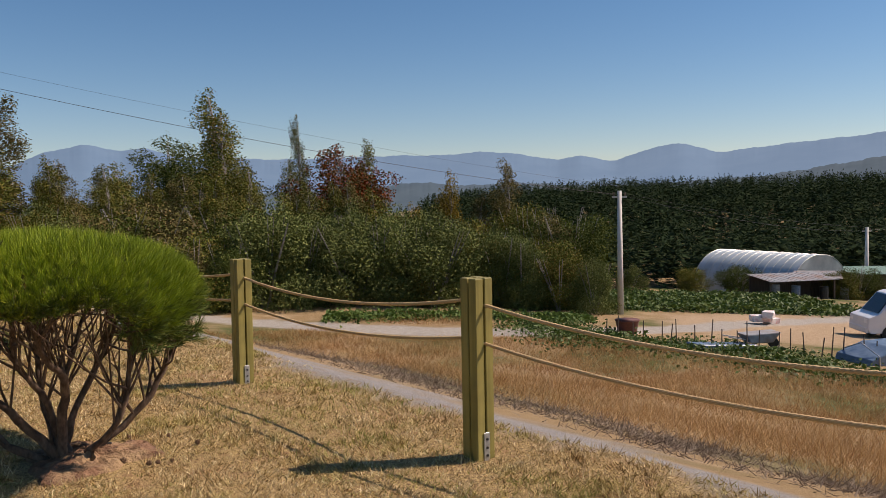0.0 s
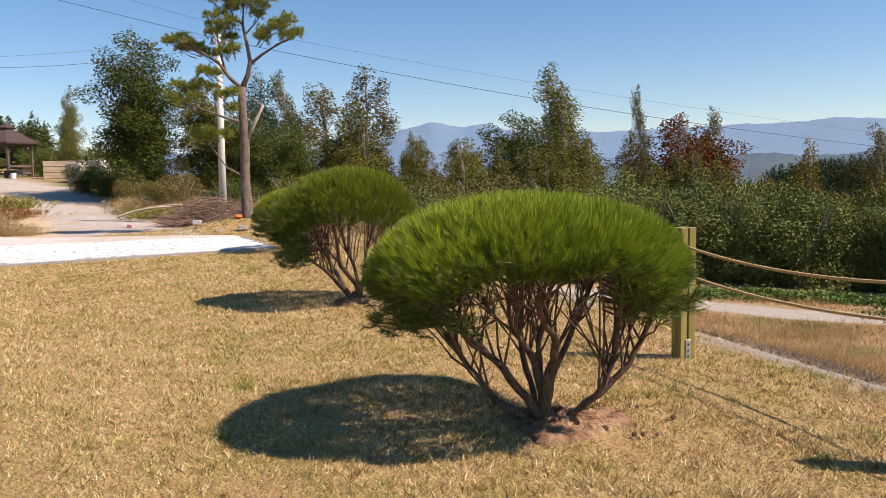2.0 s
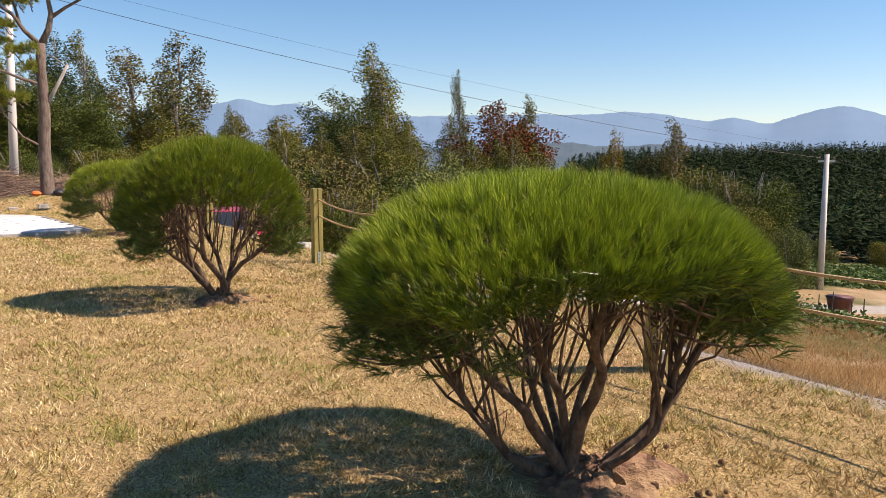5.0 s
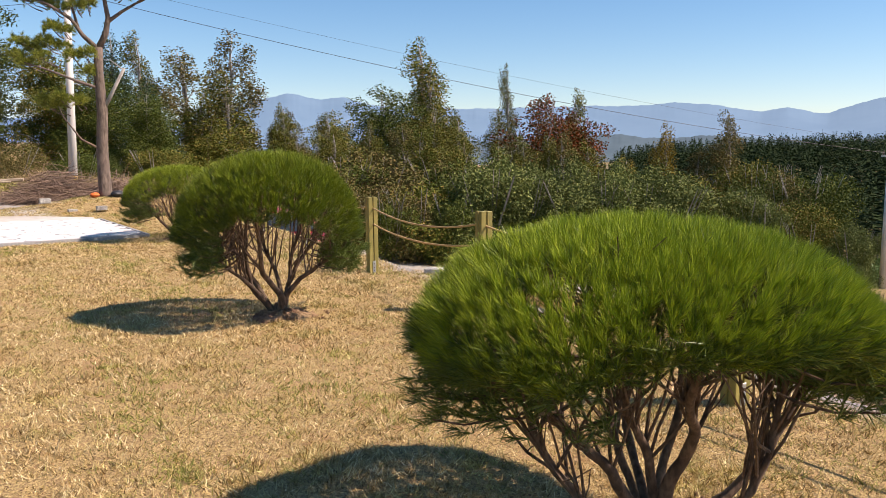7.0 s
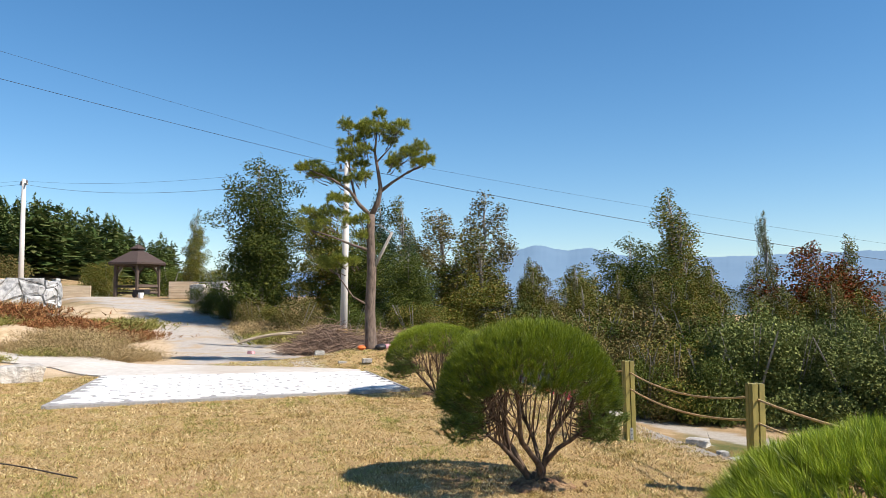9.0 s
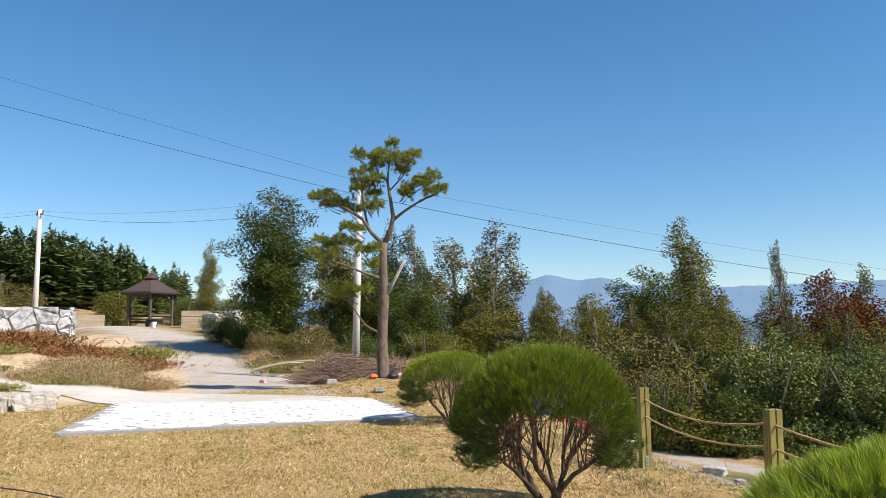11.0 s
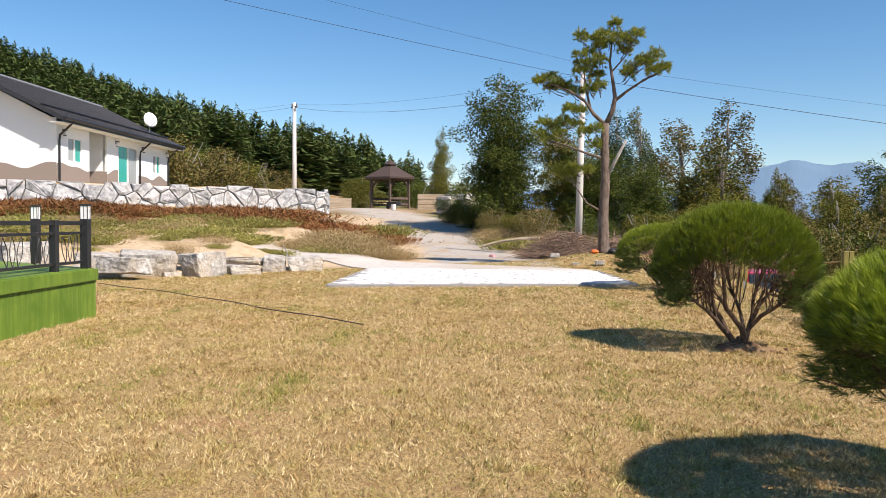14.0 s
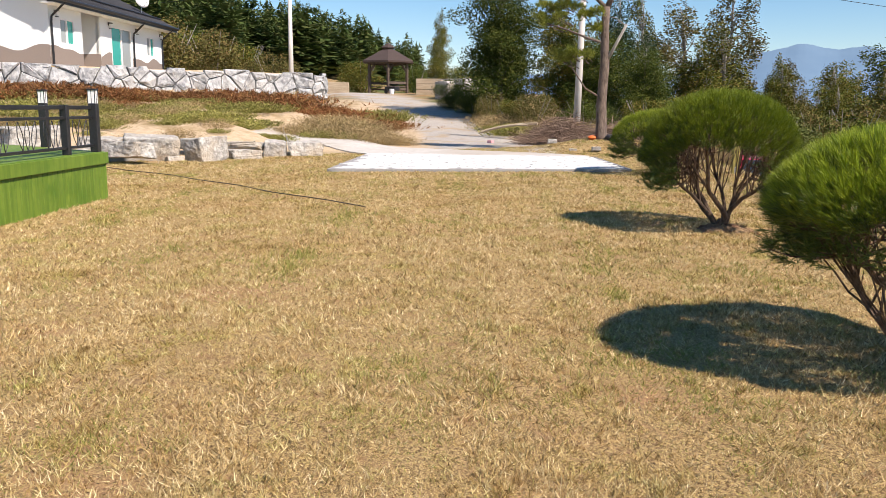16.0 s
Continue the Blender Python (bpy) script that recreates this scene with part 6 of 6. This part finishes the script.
# ---------------------------------------------------------------- red car below the fence, farm yard
def wheel(th, x, y, r, w):
    wh = part("wheel", tubes(([(x, y - w / 2, r), (x, y + w / 2, r)], r, 22)), M_RUBBER, th)
    part("rim", tubes(([(x, y - w / 2 - 0.01, r), (x, y + w / 2 + 0.01, r)], r * 0.62, 18)), M_STEEL, wh)


def extruded(profile, half, inset=0.0, zin=None):
    """A side profile drawn out across a width, narrower above zin."""
    bm = bmesh.new()
    sides = []
    for s in (-1, 1):
        sides.append([bm.verts.new((x, s * (half - (inset * max(0, z - zin) if zin is not None else 0)), z)) for x, z in profile])
    bm.faces.new(sides[0])
    bm.faces.new(sides[1][::-1])
    n = len(profile)
    for i in range(n):
        j = (i + 1) % n
        bm.faces.new((sides[0][j], sides[0][i], sides[1][i], sides[1][j]))
    bmesh.ops.recalc_face_normals(bm, faces=bm.faces)
    bmesh.ops.bevel(bm, geom=list(bm.edges), offset=0.035, segments=2, profile=0.6, affect="EDGES")
    return bm


def car(x, y, turn):
    th = thing("car", pose(x, y, h(x, y) - 0.02, 0, 0, turn), "small red hatchback parked on the track below the fence", "car")
    part("body", extruded([(-1.75, 0.3), (1.75, 0.3), (1.78, 0.62), (1.6, 0.82), (0.75, 0.95), (-1.6, 0.98), (-1.8, 0.75)], 0.8), M_REDPAINT, th, smooth_faces=False)
    part("cabin", extruded([(0.85, 0.93), (0.2, 1.42), (-1.1, 1.45), (-1.6, 0.95)], 0.74, 0.28, 0.93), M_REDPAINT, th)
    part("windscreen", extruded([(0.90, 0.95), (0.27, 1.40), (0.2, 1.40), (0.82, 0.95)], 0.66, 0.2, 0.93), M_GLASS_DARK, th, "dark glass")
    for s in (-1, 1):
        part("side_window", boxes((-0.45, s * 0.70, 1.0, 1.5, 0.06, 0.33, 0.01)), M_GLASS_DARK, th)
        part("headlight", boxes((1.66, s * 0.6, 0.6, 0.16, 0.26, 0.13, 0.02)), M_LAMPGLASS, th)
        for wx in (-1.1, 1.15):
            wheel(th, wx, s * 0.74, 0.29, 0.18)


car(-9.7, 22.0, -55)


def van(x, y, turn):
    th = thing("van", pose(x, y, h(x, y), 0, 0, turn), "white minivan parked on the bare farm yard", "van")
    part("body", extruded([(-2.4, 0.32), (2.3, 0.32), (2.42, 0.5), (2.38, 0.95), (1.95, 1.12), (1.35, 1.85), (1.1, 1.93), (-2.3, 1.93), (-2.42, 1.7)], 0.85, 0.12, 1.0), M_WHITEPAINT, th)
    part("windscreen", extruded([(1.98, 1.13), (1.42, 1.82), (1.36, 1.80), (1.90, 1.13)], 0.74, 0.12, 1.0), M_GLASS_DARK, th, "dark glass")
    for s in (-1, 1):
        for xa, xb, ta in ((0.55, 1.62, 0.42), (-0.75, 0.42, 0), (-2.15, -0.9, 0)):
            bm = bmesh.new()
            yy = s * 0.842
            vs = [bm.verts.new((xa, yy, 1.13)), bm.verts.new((xb, yy, 1.13)), bm.verts.new((xb - ta, s * 0.765, 1.72)), bm.verts.new((xa, s * 0.765, 1.72))]
            bm.faces.new(vs)
            ex = bmesh.ops.extrude_face_region(bm, geom=list(bm.faces))
            for v in ex["geom"]:
                if isinstance(v, bmesh.types.BMVert):
                    v.co.y -= s * 0.03
            for v in bm.verts:
                v.co.y += s * 0.022
            bmesh.ops.recalc_face_normals(bm, faces=bm.faces)
            part("side_window", bm, M_GLASS_DARK, th)
        part("headlight", boxes((2.36, s * 0.62, 0.72, 0.1, 0.3, 0.18, 0.02)), M_LAMPGLASS, th)
        part("mirror", boxes((1.55, s * 0.97, 1.12, 0.1, 0.16, 0.2, 0.02)), M_BLACK, th)
        part("sill", boxes((0, s * 0.85, 0.32, 3.2, 0.03, 0.16)), M_BLACK, th)
        part("door_handle", boxes((0.7, s * 0.87, 0.98, 0.14, 0.03, 0.03)), M_BLACK, th)
        for wx in (-1.5, 1.55):
            wheel(th, wx, s * 0.78, 0.32, 0.2)
    part("bumper", boxes((2.4, 0, 0.34, 0.1, 1.6, 0.24, 0.03)), M_WHITEPAINT, th)


van(20.5, 33.3, 176)


def greenhouse():
    x, y = 27.6, 65.4
    z = h(x, y)
    th = thing("greenhouse", pose(x, y, z - 0.1, 0, 0, -63), "long round-arched greenhouse covered in pale plastic film", "greenhouse")
    L, R, H = 9.6, 3.4, 3.9

    def arch(xx, r=1.0, n=20):
        return [(xx, R * r * math.cos(math.pi * k / n) * (1 if 0 < k < n else 1), H * r * math.sin(math.pi * k / n) ** 0.8) for k in range(n + 1)]
    bm = bmesh.new()
    prev = None
    for i in range(27):
        xx = -L / 2 + L * i / 26
        row = [bm.verts.new(p) for p in arch(xx, 1 - 0.008 * (i % 2))]
        if prev:
            for a, b, c, d in zip(prev, prev[1:], row[1:], row):
                bm.faces.new((a, b, c, d))
        prev = row
    part("film", bm, M_FILM, th, smooth_faces=True)
    for xx in (-L / 2, L / 2):
        bm = bmesh.new()
        bm.faces.new([bm.verts.new(p) for p in arch(xx, 0.995)])
        bmesh.ops.solidify(bm, geom=list(bm.faces), thickness=0.03)
        part("end_wall", bm, M_FILM, th)
    for i in range(14):
        part("hoop", tubes((arch(-L / 2 + L * i / 13, 1.004), 0.025, 5)), M_STEEL, th)
    part("door", boxes((L / 2 + 0.03, 0, 0, 0.05, 1.8, 2.0)), M_SHED, th)


greenhouse()


def shed(x, y, w, d, hh, turn, mat, label):
    th = thing("shed", pose(x, y, h(x, y) - 0.05, 0, 0, turn), label, "shed", "farm sheds")
    for sx in (-1, 1):
        for sy in (-1, 1):
            part("post", boxes((sx * (w / 2 - 0.1), sy * (d / 2 - 0.1), 0, 0.1, 0.1, hh + (0.25 if sy > 0 else 0))), M_BROWNWOOD, th)
    part("back_wall", boxes((0, d / 2 - 0.05, 0, w, 0.06, hh + 0.2)), M_BROWNWOOD, th)
    n = int(w / 0.8)
    for k in range(n):
        bm = bmesh.new()
        for j in range(5):
            box(bm, -w / 2 + (k + 0.1 + 0.2 * j) * w / n, 0, 0, w / n / 5.5, d + 0.5, 0.02 + 0.015 * (j % 2))
        part("roof_sheet", bm, mat, th, at=pose(0, 0, hh + 0.16, 5, 0, 0))


shed(25.6, 56.5, 5.0, 2.6, 1.3, 10, M_SHED, "low open shed with rusty grey sheet roof")
shed(28.2, 58.2, 3.0, 2.6, 1.6, -20, M_SHED, "grey sheet-roofed shed before the greenhouse")
shed(34.0, 61.5, 4.2, 3.0, 2.4, -8, M_SHEDG, "lean-to shed with faded green sheet roof")
for k, (x, y) in enumerate(((24.0, 55.4), (25.3, 55.2), (27.4, 55.6), (29.2, 56.4))):
    tagged(part("barrel", tubes(([(0, 0, 0), (0, 0, 0.3), (0, 0, 0.32), (0, 0, 0.85)], [0.28, 0.28, 0.3, 0.28], 14)), (M_SHED, M_BLUE, M_BLACK, M_SHED)[k], at=pose(x, y, h(x, y))), ("grey steel barrel by the shed", "blue plastic barrel by the shed", "black plastic barrel by the shed", "dented grey barrel by the shed")[k], "barrel", "barrels")
for x, y, s, p in ((23.0, 59.5, 0.75, S_DARK), (29.5, 57.0, 0.62, S_OLIVE), (31.0, 58.0, 0.8, S_DARK), (20.0, 60, 0.6, S_OLIVE), (33.0, 57.5, 0.45, S_BROWN), (14.5, 57, 0.55, S_WILLOW), (37, 62, 0.9, S_DARK), (41, 66, 1.1, S_OLIVE)):
    plant(p, x, y, s, s, 40 * x)
tb = thing("tub", pose(8.5, 32.6, h(8.5, 32.6)), "large rust-brown plastic tub on the roadside", "tub")
bm = bmesh.new()
tube(bm, [(0, 0, 0), (0, 0, 0.48), (0, 0, 0.53), (0, 0, 0.55), (0, 0, 0.5), (0, 0, 0.08)], [0.36, 0.45, 0.5, 0.47, 0.42, 0.33], 28, False)
bmesh.ops.create_circle(bm, cap_ends=True, segments=28, radius=0.36, matrix=Matrix.Translation((0, 0, 0.06)))
part("shell", bm, M_RUST, tb, smooth_faces=True)
tp = thing("cold_frame", pose(15.6, 26.6, h(15.6, 26.6) - 0.12, 0, 0, 12), "low frame covered with blue-grey plastic sheet", "cold frame")
part("cover", extruded([(-1.6, 0), (1.6, 0), (1.5, 0.45), (0.6, 0.75), (-0.5, 0.72), (-1.45, 0.4)], 0.8), M_BLUE, tp)
for xx in (-1.2, 0, 1.2):
    part("hoop", tubes(([(xx, -0.84, 0), (xx, -0.8, 0.5), (xx, 0, 0.82), (xx, 0.8, 0.5), (xx, 0.84, 0)], 0.02, 5)), M_STEEL, tp)
cart = thing("wheelbarrow", pose(12.2, 29.0, h(12.2, 29.0), 0, 0, 8), "grey metal wheelbarrow beside a plastic sheet", "wheelbarrow")
part("tray", extruded([(-0.6, 0.55), (-0.4, 0.25), (0.4, 0.25), (0.7, 0.6)], 0.35), M_SHED, cart)
part("handle", tubes(([(-1.2, 0.25, 0.5), (0.3, 0.2, 0.22)], 0.02, 5), ([(-1.2, -0.25, 0.5), (0.3, -0.2, 0.22)], 0.02, 5)), M_STEEL, cart)
part("wheel", tubes(([(0.6, -0.04, 0.18), (0.6, 0.04, 0.18)], 0.18, 14)), M_RUBBER, cart)
part("leg", tubes(([(-0.35, 0.22, 0.3), (-0.4, 0.24, 0)], 0.02, 5), ([(-0.35, -0.22, 0.3), (-0.4, -0.24, 0)], 0.02, 5)), M_STEEL, cart)
tagged(part("plastic_sheet", boxes((0, 0, 0, 2.2, 1.0, 0.16, 0.03)), M_BLUE, at=pose(10.8, 28.6, h(10.8, 28.6) + 0.03, -3, 4, 15)), "pale blue folded plastic sheet on the ground", "plastic sheet")
for k, (x, y, s) in enumerate(((15.6, 37.2, 0.42), (16.2, 37.4, 0.36), (15.9, 37.0, 0.4))):
    tagged(part("sack", rock_mesh(300 + k, s * 1.3, s * 0.8, s * 0.5, 0.5, 2), M_WHITEBAG, at=pose(x, y, h(x, y) + (0.3 if k == 2 else 0), 0, 0, 30 * k)), "white and red feed sack heaped in the yard", "sack", "feed sacks")
rnd = random.Random(8)
stake = tagged(part("stake", tubes(([(0, 0, -0.1), (0.02, 0, 0.9)], [0.022, 0.018], 6)), M_BROWNWOOD), "thin rough garden stake along the field edge", "stake", "field stakes")
for k in range(26):
    q = k / 25
    x, y = 7.5 + 9.5 * q + rnd.uniform(-0.15, 0.15), 31.2 - 6.0 * q + rnd.uniform(-0.2, 0.2)
    m = pose(x, y, h(x, y), rnd.uniform(-5, 5), rnd.uniform(-5, 5), 0) @ Matrix.Diagonal((1, 1, rnd.uniform(0.7, 1.15), 1))
    if k:
        copy_thing(stake, m).scale = (1, 1, rnd.uniform(0.7, 1.15))
    else:
        stake.matrix_basis = m


def leaf_patch(name, n, place, size, lift, mat, label, seed):
    rng = np.random.default_rng(seed)
    x, y = place(rng, n)
    p = np.stack([x, y, height(x, y) + rng.uniform(0.02, lift, len(x)) * (0.6 + 0.4 * wobble(x, y, 1.9, seed))], -1)
    co, idx = leaf_quads(p, rng.uniform(0.6, 1.2, len(p)) * size, rng, 1.5)
    tagged(part(name, np_mesh(name, co, idx), mat), label, "plants", kind="stuff")


def at_uv(u, v):
    return P1.x + FOUT.x * u + FDIR.x * v, P1.y + FOUT.y * u + FDIR.y * v


def vines(rng, n):
    v = rng.uniform(-6, 21, n)
    u = 20.6 + 1.1 * rng.normal(size=n) + 0.8 * np.sin(v * 0.7)
    return at_uv(u, v)


leaf_patch("creeping_vines", 15000, vines, 0.09, 0.35, M_CROP, "creeping green vines along the field edge", 3)
leaf_patch("crop_field", 17000, lambda r, n: (r.uniform(9.5, 24, n), 43 + 2.2 * r.integers(0, 6, n) + r.normal(size=n) * 0.5), 0.14, 0.55, M_CROP, "rows of low green crop plants beyond the track", 4)
leaf_patch("crop_strip", 9000, lambda r, n: (r.uniform(-4, 8, n), 37.2 + 0.7 * r.normal(size=n)), 0.10, 0.4, M_CROP, "strip of low green plants under the bushes", 5)


# ---------------------------------------------------------------- grass
def dry_field():
    rng = np.random.default_rng(12)
    n = 340000
    u = 3.9 + 16.4 * rng.random(n) ** 1.4
    v = rng.uniform(-17, 26, n)
    x, y = at_uv(u, v)
    keep = (road_mask(x, y, LOW_ROAD, 1.5) > 0) & (rng.random(n) < 0.62 + 0.5 * wobble(x, y, 1.1, 4)) & (u > 4.2 + 0.5 * wobble(x, y, 2.4))
    x, y, u = x[keep], y[keep], u[keep]
    b = np.stack([x, y, height(x, y) - 0.02], -1)
    d = rng.normal(size=b.shape) * np.array((0.75, 0.75, 0.15)) + np.array((0.08, 0.02, 1.0)) + 0.25 * np.stack([wobble(x, y, 3, 1), wobble(x, y, 3, 6), np.zeros(len(x))], -1)
    d /= np.linalg.norm(d, axis=1, keepdims=True)
    ln = rng.uniform(0.16, 0.46, len(b)) * (0.8 + 0.3 * wobble(x, y, 0.9, 2)) * np.clip((u - 3.6) / 1.6, 0.4, 1)
    co, idx = blades(b, d, ln, 0.0045 + 0.0006 * u, rng)
    tagged(part("dry_grass_field", np_mesh("dry_grass_field", co, idx), M_FIELDGRASS), "thick dead orange-tan grass on the slope below the fence", "grass", kind="stuff")
    n = 80000
    u = 3.5 + 0.65 * rng.normal(size=n)
    x, y = at_uv(u, rng.uniform(-10, 14, n))
    k = (rng.random(n) < 0.35 + 0.6 * wobble(x, y, 2.8, 7)) & (u > 1.9)
    x, y = x[k], y[k]
    b = np.stack([x, y, height(x, y)], -1)
    d = rng.normal(size=b.shape) * np.array((1, 1, 0.35)) + np.array((0, 0, 0.35))
    d /= np.linalg.norm(d, axis=1, keepdims=True)
    co, idx = blades(b, d, rng.uniform(0.06, 0.2, len(b)), 0.008, rng)
    tagged(part("dead_litter", np_mesh("dead_litter", co, idx), leafy("dead_litter", [(0.13, 0.09, 0.06), (0.24, 0.18, 0.13), (0.33, 0.27, 0.2)], 0.9, 0.1)), "grey-brown dead stalks along the path's edge", "litter", kind="stuff")


dry_field()


def lawn_grass():
    rng = np.random.default_rng(21)
    n, per = 160000, 12
    r = rng.uniform(0.4, 26, n)
    a = np.radians(np.where(rng.random(n) < 0.74, rng.uniform(-34, 88, n), rng.uniform(88, 326, n)))
    r, a = np.repeat(r, per), np.repeat(a, per)
    n *= per
    wide = 0.016 + 0.0018 * r
    x, y = 0.3 - r * np.sin(a) + rng.normal(size=n) * wide, 1.2 + r * np.cos(a) + rng.normal(size=n) * wide
    lawn = zones(x, y)[0]
    keep = (rng.random(n) < lawn * (0.95 + 0.15 * wobble(x, y, 1.3, 5) + 0.22 * wobble(x, y, 6.0, 9) + 0.25 * wobble(x, y, 15.0, 4))) & (~in_patio(x, y)) & (~in_lane(x, y)) & (np.hypot(x + 0.8, y - 5.5) > 0.34) & (np.hypot(x + 4.05, y - 9.2) > 0.3)
    x, y, r = x[keep], y[keep], r[keep]
    b = np.stack([x, y, height(x, y) + 0.008 * wobble(x, y, 2.2, 1) - 0.003], -1)
    green = (wobble(x, y, 1.7, 11) + 0.6 * wobble(x, y, 7.0, 13) + 0.5 * rng.normal(size=len(x))) > 0.85
    d = rng.normal(size=b.shape) * np.array((0.85, 0.85, 0.25)) + np.array((0, 0, 0.85)) + 0.3 * np.stack([wobble(x, y, 5, 1), wobble(x, y, 5, 6), np.zeros(len(x))], -1)
    d[:, 2] = np.abs(d[:, 2])
    d /= np.linalg.norm(d, axis=1, keepdims=True)
    ln = rng.uniform(0.022, 0.062, len(b)) * (0.9 + 0.4 * wobble(x, y, 4.0, 3)) * (1 + 0.25 * wobble(x, y, 11.0, 8))
    w = 0.0024 + 0.00075 * r
    for sel, mat, name, label in ((~green, M_DRYBLADE, "lawn_grass", "short dormant straw-coloured lawn grass"), (green, M_LAWNGREEN, "green_lawn_tufts", "scattered greenish tufts in the dry lawn")):
        co, idx = blades(b[sel], d[sel], ln[sel], w[sel], rng)
        tagged(part(name, np_mesh(name, co, idx), mat), label, "grass", kind="stuff")


M_LAWNGREEN = leafy("green_lawn_blades", [(0.16, 0.18, 0.04), (0.27, 0.27, 0.065), (0.40, 0.34, 0.11)], 0.7, 0.3, 0.2)


lawn_grass()


def paving_stones():
    """Irregular flat stones laid into the slab."""
    rnd = random.Random(2)
    pool = []
    for k in range(12):
        bm = bmesh.new()
        n = rnd.choice((5, 6, 6, 7))
        ang = sorted(2 * math.pi * (i + rnd.uniform(-0.28, 0.28)) / n for i in range(n))
        lo = [bm.verts.new((0.5 * math.cos(a), 0.5 * math.sin(a), -0.02)) for a in ang]
        md = [bm.verts.new((0.5 * math.cos(a), 0.5 * math.sin(a), 0.008)) for a in ang]
        hi = [bm.verts.new((0.45 * math.cos(a), 0.45 * math.sin(a), 0.014)) for a in ang]
        for i in range(n):
            j = (i + 1) % n
            bm.faces.new((lo[i], lo[j], md[j], md[i]))
            bm.faces.new((md[i], md[j], hi[j], hi[i]))
        bm.faces.new(hi)
        me = bpy.data.meshes.new("paving_stone")
        bm.to_mesh(me)
        bm.free()
        me.materials.append(M_PAVER)
        pool.append(me)
    c, s = math.cos(radians(47)), math.sin(radians(47))
    for i in range(-18, 19):
        for j in range(-18, 19):
            a, b = (i + 0.5 * (j % 2) + rnd.uniform(-0.12, 0.12)) * 0.40, (j + rnd.uniform(-0.12, 0.12)) * 0.30
            x, y = -13.2 + a * c - b * s, 14.8 + a * s + b * c
            ok = all(in_patio(np.array(x + dx), np.array(y + dy)) for dx, dy in ((0.12, 0), (-0.12, 0), (0, 0.12), (0, -0.12)))
            if ok:
                part("paving_stone", rnd.choice(pool), None, PATIO, at=Matrix.LocRotScale((x, y, 0.042), Euler((0, 0, radians(47) + rnd.uniform(-0.35, 0.35))), (rnd.uniform(0.40, 0.47), rnd.uniform(0.30, 0.36), 1)))


paving_stones()
